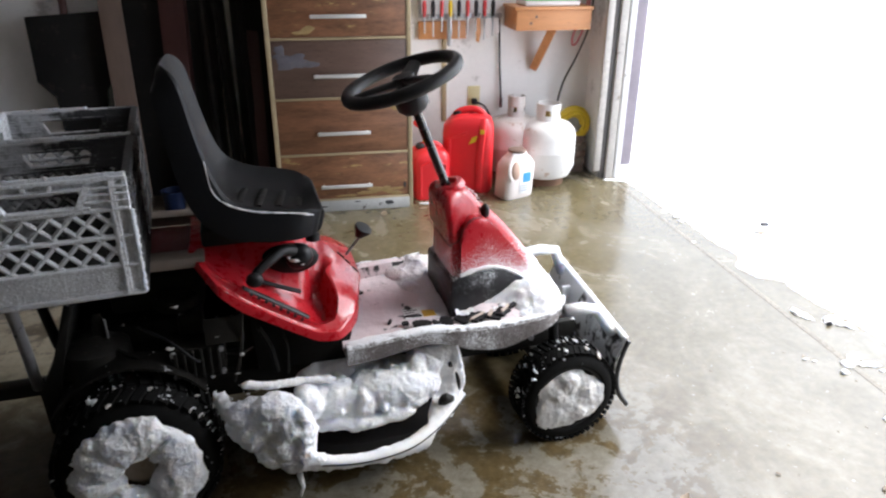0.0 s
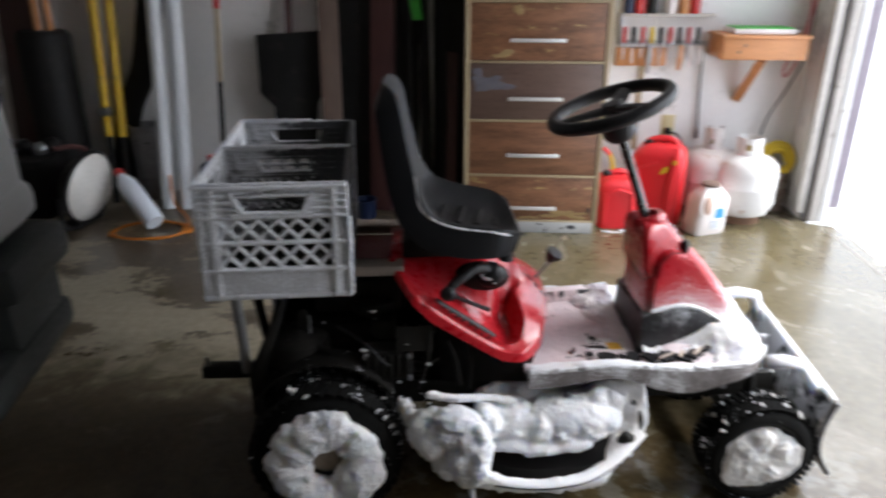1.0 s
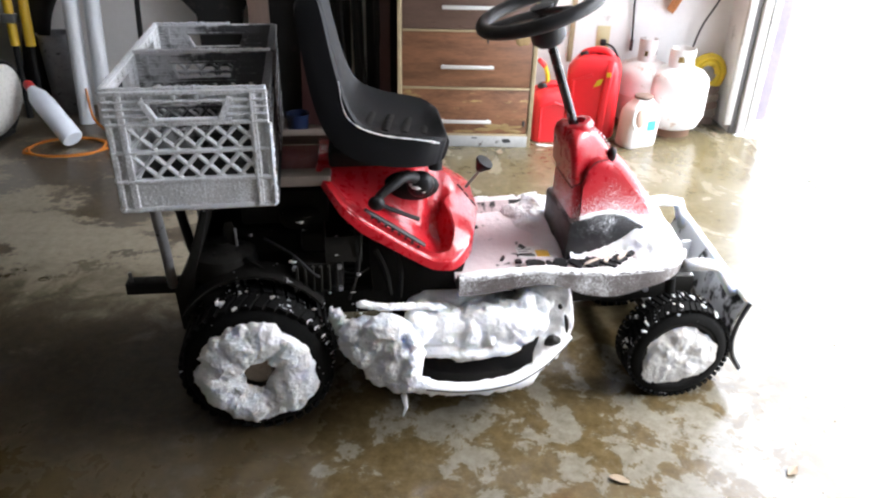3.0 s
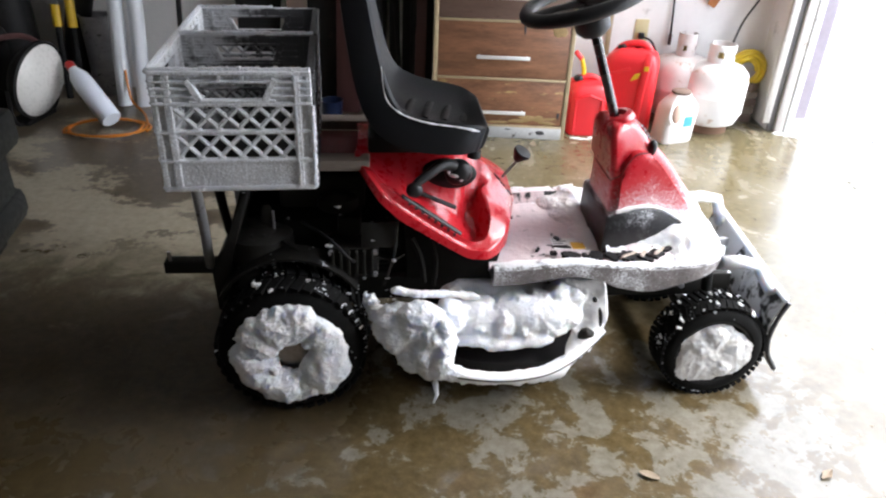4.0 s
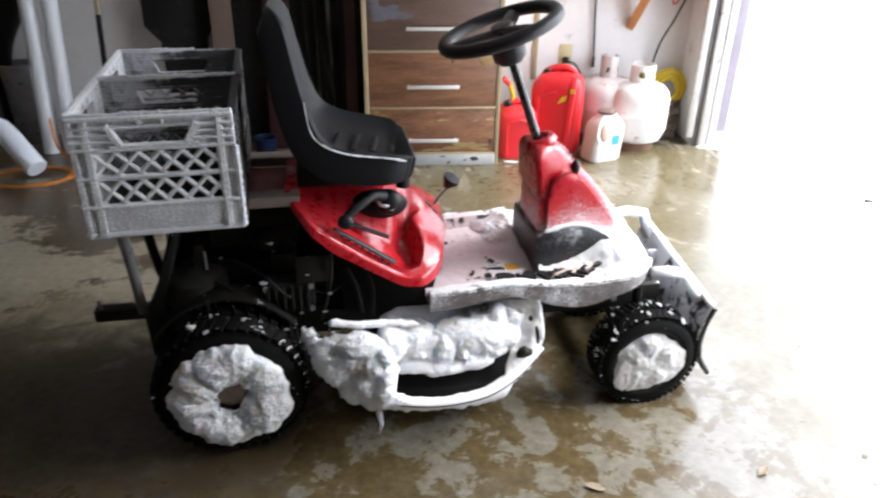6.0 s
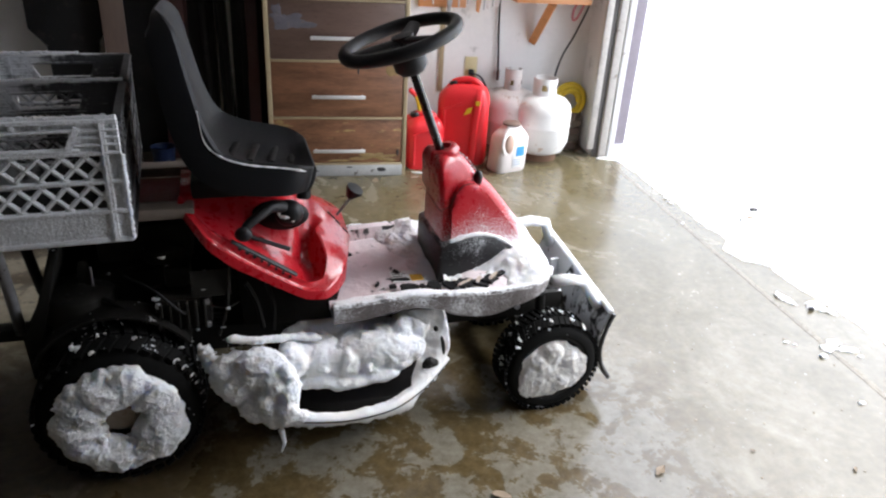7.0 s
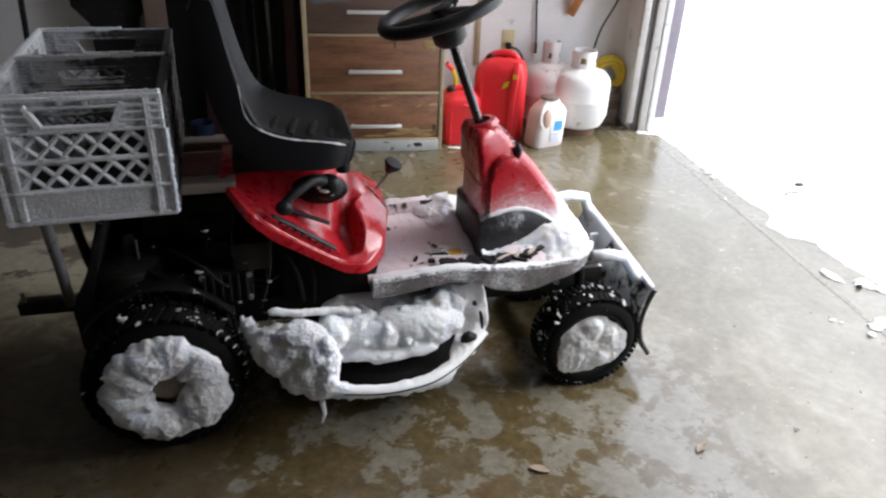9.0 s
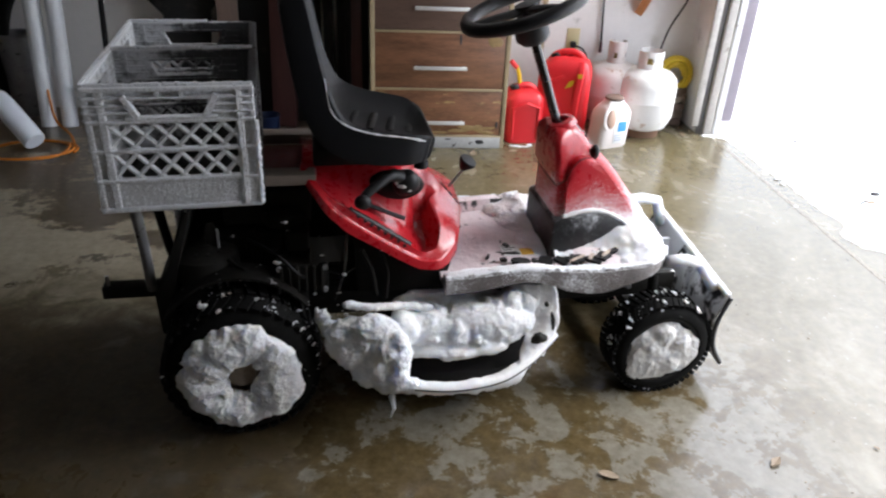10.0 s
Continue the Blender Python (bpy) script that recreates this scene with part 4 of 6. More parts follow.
# footboard
def runner_side(v):
    """Wavy edge of the footboard: (u, top, bottom)."""
    prof = [(0.520, 0.398, 0.347), (0.60, 0.402, 0.352), (0.72, 0.412, 0.372), (0.79, 0.410, 0.362), (0.86, 0.402, 0.335), (0.95, 0.398, 0.325), (1.04, 0.404, 0.352), (1.13, 0.407, 0.374), (1.165, 0.405, 0.384)]
    a = curve([(u, 0, t) for u, t, b in prof], 4)
    b = curve([(u, 0, b) for u, t, b in prof], 4)
    return [(p.x, p.z, q.z) for p, q in zip(a, b)]


def footboard():
    rows = []
    for u, t, b in runner_side(0):
        front = max(0, (u - 1.02) / 0.145)
        inset = 0.09 * front ** 3
        v0, v1 = 0.065 + inset, 2 * C - 0.065 - inset
        step = 0.032 if u < 0.84 else 0.03 * max(0, 1 - (u - 0.84) * 12)
        rows.append([(u, v0 + 0.006, b), (u, v0, b + 0.01), (u, v0, t - 0.012), (u, v0 + 0.012, t), (u, v0 + 0.035, t - 0.004), (u, v0 + 0.055, t - step), (u, C, t - step), (u, v1 - 0.055, t - step), (u, v1 - 0.035, t - 0.004), (u, v1 - 0.012, t), (u, v1, t - 0.012), (u, v1, b + 0.01), (u, v1 - 0.006, b)])
    out = sheet(rows, closed=True)
    out.verts.ensure_lookup_table()
    out.faces.new(out.verts[:13])
    out.faces.new(out.verts[-13:])
    return out


board = part("footboard", footboard(), "board_top", mower, "black footboard mostly covered in thin snow")
edge_rows = [[(u, 0.0615 + 0.09 * max(0, (u - 1.02) / 0.145) ** 3, t - 0.004), (u, 0.0600 + 0.09 * max(0, (u - 1.02) / 0.145) ** 3, (t + b) / 2), (u, 0.0615 + 0.09 * max(0, (u - 1.02) / 0.145) ** 3, b + 0.004)] for u, t, b in runner_side(0)]
part("runner_edge", sheet(edge_rows, 0.003), "board_edge", board, "frosted side edge of the footboard")
def front_drift():
    """One sheet of snow over the front of the footboard, thin and torn towards the tower."""
    rows = []
    for i in range(64):
        u = 0.845 + 0.0053 * i
        front = max(0.0, (u - 1.02) / 0.145)
        v0 = 0.064 + 0.09 * min(1.3, front) ** 3
        v1 = 2 * C - v0
        row = []
        for k in range(72):
            f = k / 71
            v = v0 + (v1 - v0) * f
            rise = max(0.0, min(1.0, (u - 0.925 - 0.085 * (1 - min(1, f * 3.2))) / 0.13))
            h = 0.050 * rise * rise * (3 - 2 * rise) * (1 - (2 * f - 1) ** 4 * 0.75)
            p = Vector((u, v, 0))
            h += 0.010 * billow(p * 22, 4) * (1 - 0.7 * rise) + 0.006 * noise.noise(p * 45) - 0.009 * (1 - rise)
            nose = max(0.0, (u - 1.135) / 0.045)
            row.append((u - 0.014 * max(0, nose - 0.8), v, 0.400 + h - 0.075 * nose ** 2.2))
        rows.append(row)
    return sheet(rows)


def patch(name, u, v, a, b, z, turn, seed, material, parent, label=""):
    """A thin patch with a torn outline lying on a surface."""
    rng = random.Random(seed)
    ring = []
    for k in range(22):
        q = 2 * math.pi * k / 22
        c, d = math.cos(q), math.sin(q)
        f = rng.uniform(0.72, 1.12) / max(abs(c), abs(d)) ** 0.7
        ring.append((a * c * f, b * d * f))
    torn = bmesh.new()
    low, top = [torn.verts.new((x, y, -0.004)) for x, y in ring], [torn.verts.new((x * 0.95, y * 0.95, 0.0035)) for x, y in ring]
    torn.faces.new(top)
    for k in range(22):
        torn.faces.new((low[k], low[(k + 1) % 22], top[(k + 1) % 22], top[k]))
    ob = part(name, torn, material, parent, label)
    ob.matrix_local = pose(u, v, z, 0, 0, turn)


part("front_snow", front_drift(), "snow", board, "smooth mound of snow over the front of the footboard")
def far_drift():
    """Ragged snow banked along the far edge of the footboard."""
    rows = []
    for i in range(56):
        u = 0.545 + 0.0053 * i
        row = []
        for k in range(36):
            f = k / 35
            p = Vector((u, 0.38 + 0.185 * f, 0))
            h = (0.010 + 0.022 * max(0, (u - 0.62) / 0.22)) * f ** 1.7 * (1 - max(0, (f - 0.85) / 0.15) ** 2)
            h += 0.007 * noise.noise(p * 16) * (0.3 + f) + 0.006 * noise.noise(p * 48) + 0.003 * noise.noise(p * 110) - 0.006
            row.append((p.x, p.y, 0.372 + 0.028 * max(0.0, min(1.0, (f - 0.75) / 0.15)) + h))
        rows.append(row)
    return sheet(rows)


packed("tower_bank", [(0.62, 0.53, 0.364, 0.06, 0.05, 0.009), (0.68, 0.52, 0.361, 0.07, 0.07, 0.013), (0.73, 0.51, 0.360, 0.07, 0.09, 0.021), (0.77, 0.50, 0.360, 0.07, 0.10, 0.036), (0.81, 0.50, 0.358, 0.07, 0.10, 0.056), (0.85, 0.50, 0.360, 0.06, 0.09, 0.052), (0.80, 0.40, 0.352, 0.09, 0.13, 0.042), (0.82, 0.28, 0.348, 0.08, 0.12, 0.036)], "board_snow", board, "snow banked against the tower", 0.004, 0, 5, 0.008, 0.018)
part("far_edge_snow", far_drift(), "snow", board, "ragged snow banked along the far edge")
for spot in ((0.615, 0.088, 0.399, 0.08, 0.020, 0.008), (0.72, 0.082, 0.410, 0.09, 0.016, 0.007), (0.88, 0.080, 0.402, 0.10, 0.012, 0.005)):
    part("step_snow", mound(spot[:3], spot[3:], 0.35, 22, spot[0] * 9, 4), "snow", board, "thin trampled snow on the footboard")
for k, (u, v, a, b, z, turn) in enumerate(((0.740, 0.148, 0.026, 0.017, 0.3915, -12), (0.800, 0.118, 0.020, 0.024, 0.4065, 8), (0.842, 0.116, 0.016, 0.022, 0.4055, 28), (0.878, 0.112, 0.022, 0.025, 0.4085, 36), (0.925, 0.105, 0.014, 0.026, 0.4085, 44), (0.957, 0.112, 0.024, 0.018, 0.4135, 42), (0.768, 0.112, 0.007, 0.016, 0.4095, 15), (0.728, 0.206, 0.026, 0.0045, 0.3835, -8), (0.697, 0.170, 0.010, 0.008, 0.3865, 10), (0.60, 0.41, 0.026, 0.014, 0.372, 10), (0.725, 0.255, 0.007, 0.012, 0.3835, 20), (0.66, 0.20, 0.012, 0.004, 0.3805, 60), (0.995, 0.132, 0.018, 0.009, 0.418, 40))):
    patch("tread_pad", u, v, a, b, z, turn, k, "black_plastic", board, "black rubber tread showing through the snow")
for k, (u, v, a, b, z, turn) in enumerate(((0.885, 0.112, 0.030, 0.005, 0.410, 30), (0.925, 0.115, 0.020, 0.006, 0.412, 60), (0.97, 0.120, 0.024, 0.004, 0.420, 40))):
    patch("dirty_slush", u, v, a, b, z, turn, k + 20, "slush", board, "tan dirty slush on the tread")
ridge = [Vector((u, 0.070 + 0.09 * max(0, (u - 1.02) / 0.145) ** 3, t - 0.002)) for u, t, b in runner_side(0)]
ridge = [p + Vector((0, 0.003 * noise.noise(p * 50), 0.0035 * noise.noise(p * 65))) for p in curve(ridge, 4)]
part("runner_frost", sweep(ridge, [0.0085 + 0.003 * noise.noise(p * 45) + 0.0015 * noise.noise(p * 150) for p in ridge], 8), "frost", board, "rough crust of frost along the footboard's rim")
sticker = part("warning_label", box(0.706, 0.796, 0.196, 0.258, 0.3815, 0.3833, 0), "label_white", board, "warning label with an orange band")
part("label_band", box(0.758, 0.794, 0.196, 0.232, 0.3834, 0.3842, 0), "label_yellow", sticker)
bars(sticker, [(0.710, 0.748 - 0.010 * (k % 2), 0.214 + 0.012 * k, 0.2175 + 0.012 * k, 0.3834, 0.3842) for k in range(4)], "black_plastic")

# frame, engine and hitch
for v in (0.17, 0.43):
    part("frame_rail", box(-0.20, 1.22, v, v + 0.025, 0.245, 0.315, 0.004), "engine", mower)
part("front_axle", box(1.118, 1.168, 0.09, 2 * C - 0.09, 0.14, 0.18, 0.008), "engine", mower)
for v in (0.12, 2 * C - 0.12):
    part("kingpin", sweep([(1.143, v, 0.13), (1.12, v, 0.345)], 0.014, 10), "engine", mower)
part("tie_rod", sweep([(1.06, 0.13, 0.30), (1.06, 2 * C - 0.13, 0.30)], 0.008, 8), "zinc", mower)
part("rear_axle", sweep([(0, 0.13, 0.192), (0, 2 * C - 0.13, 0.192)], 0.03, 14), "engine", mower)
part("gearbox", box(-0.10, 0.12, 0.20, 0.42, 0.12, 0.30, 0.03), "engine", mower)
engine = part("engine_block", box(-0.13, 0.17, 0.22, 0.48, 0.29, 0.42, 0.02), "engine", mower, "grimy black engine under the seat")
part("fan_housing", lathe([(0, 0.085), (0.04, 0.085), (0.055, 0.075), (0.12, 0.065), (0.145, 0.045), (0.15, 0.0), (0.13, -0.005), (0, -0.005)], 36, m=pose(0.02, 0.36, 0.42)), "engine", engine)
recoil = part("recoil_cover", lathe([(0, 0.034), (0.020, 0.034), (0.026, 0.028), (0.070, 0.022), (0.082, 0.012), (0.085, -0.05), (0.060, -0.06), (0, -0.06)], 36, m=pose(-0.083, 0.205, 0.428)), "grime", engine, "round dark starter cover")
for k in range(10):
    a = 2 * math.pi * k / 10
    part("cover_slot", box(-0.083 + 0.048 * math.cos(a) - 0.004, -0.083 + 0.048 * math.cos(a) + 0.004, 0.205 + 0.048 * math.sin(a) - 0.008, 0.205 + 0.048 * math.sin(a) + 0.008, 0.448, 0.4535, 0.001), "deck", recoil)
part("guide_bracket", prism([(-0.078, 0.40), (-0.048, 0.40), (-0.046, 0.50), (-0.054, 0.522), (-0.070, 0.520), (-0.076, 0.50)], 0.004, 0.001, Matrix.Translation((0, 0.195, 0))), "grime", engine, "upright steel guide bracket")
part("bracket_edge", sweep([(-0.046, 0.192, 0.41), (-0.045, 0.192, 0.505)], 0.0035, 6), "zinc", engine)
for k in range(9):
    part("cooling_fin", box(0.10, 0.255, 0.17, 0.40, 0.285 + 0.014 * k, 0.290 + 0.014 * k, 0.001), "engine", engine)
head = part("cylinder_head", box(0.095, 0.225, 0.115, 0.18, 0.352, 0.436, 0.012), "grime", engine, "grimy finned cylinder head")
for k in range(6):
    part("head_fin", box(0.105 + 0.020 * k, 0.112 + 0.020 * k, 0.104, 0.118, 0.356, 0.430, 0.002), "grime", head)
for u, z in ((0.104, 0.362), (0.216, 0.362), (0.104, 0.426), (0.216, 0.426)):
    part("head_bolt", lathe([(0, 0), (0.007, 0), (0.007, 0.010), (0, 0.010)], 6, m=pose(u, 0.116, z, 90, 0, 0)), "zinc", head)
part("spark_plug_lead", sweep(curve([(0.165, 0.11, 0.40), (0.150, 0.085, 0.425), (0.10, 0.10, 0.475), (0.03, 0.16, 0.49)], 6), 0.004, 8), "black_plastic", engine, "black spark plug lead")
part("heat_shield", box(0.182, 0.275, 0.118, 0.124, 0.438, 0.505, 0.002, m=Matrix.Translation((0.23, 0.12, 0.47)) @ Matrix.Rotation(radians(-14), 4, "X") @ Matrix.Translation((-0.23, -0.12, -0.47))), "grime", engine, "flat grey heat shield")
part("carburettor", box(0.12, 0.18, 0.16, 0.25, 0.445, 0.50, 0.010), "engine", engine)
part("air_cleaner", lathe([(0, 0), (0.052, 0), (0.058, 0.008), (0.058, 0.034), (0.045, 0.046), (0, 0.050)], 28, m=pose(0.12, 0.235, 0.500)), "engine", engine, "round black air cleaner")
part("muffler", lathe([(0, 0), (0.040, 0), (0.046, 0.010), (0.046, 0.13), (0.040, 0.14), (0, 0.14)], 20, m=pose(-0.13, 0.13, 0.335, 0, 90, 0)), "engine", engine)
for k, (pts, r, mt) in enumerate((([(0.276, 0.112, 0.522), (0.268, 0.110, 0.45), (0.262, 0.110, 0.404), (0.237, 0.108, 0.327)], 0.0036, "grime"), ([(0.292, 0.118, 0.415), (0.262, 0.112, 0.402), (0.22, 0.12, 0.41)], 0.0025, "grime"), ([(-0.02, 0.15, 0.44), (0.05, 0.11, 0.40), (0.08, 0.09, 0.33), (0.10, 0.10, 0.28)], 0.006, "engine"), ([(0.31, 0.13, 0.46), (0.335, 0.125, 0.40), (0.345, 0.12, 0.33)], 0.007, "engine"), ([(0.36, 0.14, 0.45), (0.375, 0.13, 0.39), (0.370, 0.12, 0.32)], 0.006, "engine"))):
    part(("linkage_rod", "linkage_rod", "fuel_line", "cable", "cable")[k], sweep(curve(pts, 5), r, 8), mt, engine)
part("side_cover", prism([(0.30, 0.315), (0.53, 0.31), (0.55, 0.395), (0.42, 0.425), (0.34, 0.47), (0.29, 0.50)], 0.02, 0.004, Matrix.Translation((0, 0.16, 0))), "engine", mower, "black lower side panel")
part("rear_fender_guard", sheet([[(0.21 * math.cos(a), v, 0.20 + 0.225 * math.sin(a)) for a in np.linspace(radians(35), radians(150), 14)] for v in (0.08, 0.12, 0.16)], 0.006), "engine", mower, "black guard over the rear wheel")
part("rear_shroud", prism([(-0.110, 0.585), (-0.160, 0.44), (-0.204, 0.360), (-0.200, 0.24), (-0.165, 0.24), (-0.165, 0.35), (-0.135, 0.44), (-0.090, 0.585)], 0.36, 0.006, Matrix.Translation((0, 0.13, 0))), "engine", mower, "slanting black rear shroud")
# Added dark plate that hides the bright floor behind the engine.
part("dark_backing", box(-0.16, 0.50, 0.44, 0.46, 0.10, 0.60, 0.004), "engine", mower, "black plate added to keep the space behind the engine dark")
part("lower_frame", box(-0.19, 0.10, 0.12, 0.50, 0.20, 0.30, 0.02), "engine", mower)
# These crumbs take the grey snow, since they sit in deep shade.
for k, (u, v, z, r) in enumerate(((0.124, 0.125, 0.549, 0.008), (0.103, 0.112, 0.446, 0.009), (0.214, 0.110, 0.461, 0.006), (0.262, 0.104, 0.405, 0.007), (0.247, 0.104, 0.352, 0.005), (0.150, 0.075, 0.325, 0.006), (-0.055, 0.052, 0.362, 0.009))):
    part("snow_crumb", mound((u, v, z), (r * 0.9, r * 0.35, r * 0.30), 1.6, 120, k + 40, 4), "dim_snow", engine, "crumb of snow caught on the engine")
hitch = part("hitch_bar", box(-0.352, -0.14, 0.215, 0.255, 0.303, 0.338, 0.004), "black_metal", mower, "black steel hitch bar with a pin")
part("hitch_pin", sweep([(-0.334, 0.228, 0.30), (-0.337, 0.228, 0.366)], 0.005, 8), "zinc", hitch)

# carrier for the crates
for pts, mt in (([(-0.190, 0.05, 0.655), (-0.203, 0.12, 0.489), (-0.221, 0.19, 0.345)], "zinc"), ([(-0.200, 0.24, 0.655), (-0.182, 0.28, 0.41), (-0.165, 0.29, 0.325)], "black_metal"), ([(-0.20, 0.52, 0.655), (-0.19, 0.48, 0.42), (-0.18, 0.45, 0.30)], "zinc")):
    part("carrier_leg", sweep(pts, 0.0125, 10), mt, mower, "bent tube leg of the crate carrier")
for v in (0.160, 0.455):
    part("carrier_board", box(-0.20, 0.205, v, v + 0.055, 0.628, 0.656, 0.004), "old_wood", mower, "grey wooden board carrying the crate")

# cutting deck
def deck_shell():
    rows = []
    for r, z in ((1.0, 0.09), (1.0, 0.12), (0.97, 0.135), (0.9, 0.14), (0.75, 0.145), (0.62, 0.20), (0.3, 0.21), (0.02, 0.21)):
        rows.append([(0.585 + 0.235 * r * math.copysign(abs(math.cos(a)) ** 0.7, math.cos(a)), C + 0.305 * r * math.copysign(abs(math.sin(a)) ** 0.7, math.sin(a)), z) for a in np.linspace(0, 2 * math.pi, 48, endpoint=False)])
    return sheet(rows, closed=True)


deck = part("cutting_deck", deck_shell(), "deck", mower, "black cutting deck buried in snow")
rail = curve([(0.345, -0.045, 0.168), (0.40, -0.064, 0.163), (0.50, -0.078, 0.156), (0.58, -0.077, 0.156), (0.66, -0.064, 0.163), (0.735, -0.030, 0.181), (0.785, 0.004, 0.199), (0.826, 0.034, 0.218)], 16)


def band(path):
    """The deck's guard: a sloping snowy ledge above a thin strip, and under it a ragged lip that breaks off at the corner."""
    rows, n = [], len(path)
    for i, p in enumerate(path):
        d = (path[min(i + 1, n - 1)] - path[max(i - 1, 0)]).normalized()
        side = Vector((d.y, -d.x, 0)).normalized()
        up = Vector((0, 0, 1))
        rag = 0.0042 * noise.noise(p * 48) + 0.0024 * noise.noise(p * 150)
        lip = 0.014 + 0.004 * noise.noise(p * 25) if p.x < 0.60 else 0.014 + 0.014 * min(1, (p.x - 0.60) / 0.10)
        lip = max(0.005, lip * (1 - max(0.0, min(1.0, (p.x - 0.712) / 0.022)))) + rag
        rows.append([tuple(p - side * 0.022 + up * (0.012 + rag)), tuple(p - side * 0.010 + up * (0.013 + rag)), tuple(p + side * 0.001 + up * (0.009 + rag)), tuple(p + side * 0.004 + up * 0.003), tuple(p + side * 0.004 - up * 0.003), tuple(p + side * (0.003 + rag) - up * lip), tuple(p - side * 0.012 - up * lip * 0.8), tuple(p - side * 0.026)])
    s = sheet(rows, closed=True)
    s.verts.ensure_lookup_table()
    s.faces.new(s.verts[:8])
    s.faces.new(s.verts[-8:])
    return s


part("guard_rail", band(rail), "snow", deck, "curved guard rail of the deck coated in snow")
part("guard_strip", sweep([p + Vector((0.001, -0.0035, 0.0)) for p in rail[20:]], 0.0026, 6), "black_plastic", deck, "thin dark edge of the guard rail")


packed("deck_snow", [(0.415, 0.030, 0.270, 0.034, 0.040, 0.036), (0.405, 0.045, 0.300, 0.030, 0.035, 0.024), (0.445, 0.085, 0.252, 0.040, 0.072, 0.052), (0.49, 0.075, 0.248, 0.050, 0.070, 0.058), (0.545, 0.072, 0.248, 0.055, 0.068, 0.060), (0.60, 0.072, 0.250, 0.055, 0.066, 0.062), (0.655, 0.080, 0.262, 0.052, 0.066, 0.062), (0.705, 0.092, 0.280, 0.048, 0.064, 0.060), (0.75, 0.105, 0.298, 0.045, 0.055, 0.050), (0.58, 0.15, 0.262, 0.18, 0.06, 0.050), (0.475, 0.055, 0.270, 0.050, 0.040, 0.036), (0.61, 0.055, 0.282, 0.10, 0.038, 0.034), (0.47, 0.030, 0.212, 0.055, 0.030, 0.022), (0.55, 0.020, 0.204, 0.065, 0.030, 0.020), (0.63, 0.025, 0.212, 0.060, 0.030, 0.022), (0.69, 0.045, 0.232, 0.045, 0.030, 0.026), (0.53, 0.040, 0.250, 0.120, 0.036, 0.046), (0.63, 0.044, 0.258, 0.110, 0.036, 0.050)],
       "snow", deck, "lumpy snow heaped on the deck", 0.0034, 2, 2, 0.006, 0.018)
packed("chute_snow", [(0.300, 0.005, 0.258, 0.066, 0.050, 0.062), (0.345, -0.012, 0.222, 0.060, 0.050, 0.068), (0.388, -0.022, 0.230, 0.032, 0.040, 0.072), (0.268, 0.022, 0.280, 0.048, 0.040, 0.042), (0.330, 0.000, 0.305, 0.062, 0.040, 0.032), (0.366, -0.034, 0.168, 0.050, 0.034, 0.030), (0.255, 0.012, 0.250, 0.045, 0.042, 0.045), (0.402, -0.056, 0.166, 0.038, 0.022, 0.022), (0.385, -0.046, 0.196, 0.030, 0.026, 0.034), (0.315, -0.016, 0.190, 0.050, 0.042, 0.040), (0.392, -0.030, 0.285, 0.022, 0.030, 0.026), (0.360, -0.040, 0.262, 0.030, 0.024, 0.028)],
       "snow_dirty", deck, "ragged clump of packed snow on the discharge side", 0.0034, 3, 7, 0.013, 0.022)
o = bmesh.new()
rng = random.Random(3)
for k in range(26):
    u, z = rng.uniform(0.03, 0.30), rng.uniform(0.24, 0.36)
    if rng.random() < (z - 0.24) * 4:
        continue
    r = rng.uniform(0.0008, 0.0026)
    mound((u, 0.145 - 0.10 * (0.42 - z) / 0.18 * rng.random(), z), (r * 1.8, r, r * rng.uniform(0.5, 1.4)), 0.8, 90, k, 2, None, o)
tagged(part("snow_specks", o, "snow_dirty", mower, "crumbs of snow caught round the engine"), kind="stuff")
packed("fender_snow", [(0.207, 0.050, 0.306, 0.016, 0.018, 0.028), (0.226, 0.046, 0.284, 0.018, 0.018, 0.018), (0.193, 0.055, 0.318, 0.008, 0.010, 0.026), (0.214, 0.046, 0.272, 0.020, 0.014, 0.014)], "snow_dirty", deck, "ragged lump of snow beside the rear tyre", 0.0028, 4, 12, 0.014, 0.016)
ledge = curve([(0.27, 0.03, 0.362), (0.33, 0.03, 0.350), (0.40, 0.05, 0.338), (0.47, 0.06, 0.323)], 14)
packed("snow_shelf", [(p.x, p.y, p.z + 0.004 * noise.noise(p * 40), 0.015, 0.011, 0.0095) for p in ledge[::3]], "snow", deck, "bar of snow along the engine frame", 0.0028, 1, 4, 0.008, 0.018)


def corner_panel():
    """The snowed-up sheet metal that closes the front corner of the deck."""
    outer = curve([(0.700, -0.046, 0.180), (0.755, -0.014, 0.202), (0.800, 0.016, 0.220), (0.827, 0.036, 0.250), (0.826, 0.050, 0.305), (0.812, 0.062, 0.368)], 10)
    inner = curve([(0.715, 0.000, 0.204), (0.728, 0.018, 0.224), (0.735, 0.030, 0.240), (0.725, 0.055, 0.262), (0.705, 0.080, 0.300), (0.700, 0.100, 0.350)], 10)
    rows = []
    for a, b in zip(outer, inner):
        row = [a + Vector((-0.006, 0.012, -0.008))]
        for k in range(22):
            q = a.lerp(b, k / 21)
            row.append(q + Vector((0, -1, 0.5)) * (0.006 * noise.noise(q * 30) + 0.003 * noise.noise(q * 80) + 0.004 * math.sin(math.pi * k / 21)))
        rows.append([tuple(q) for q in row])
    return sheet(rows, 0.004)


part("corner_snow", corner_panel(), "snow", deck, "snow bridging the front corner of the deck")
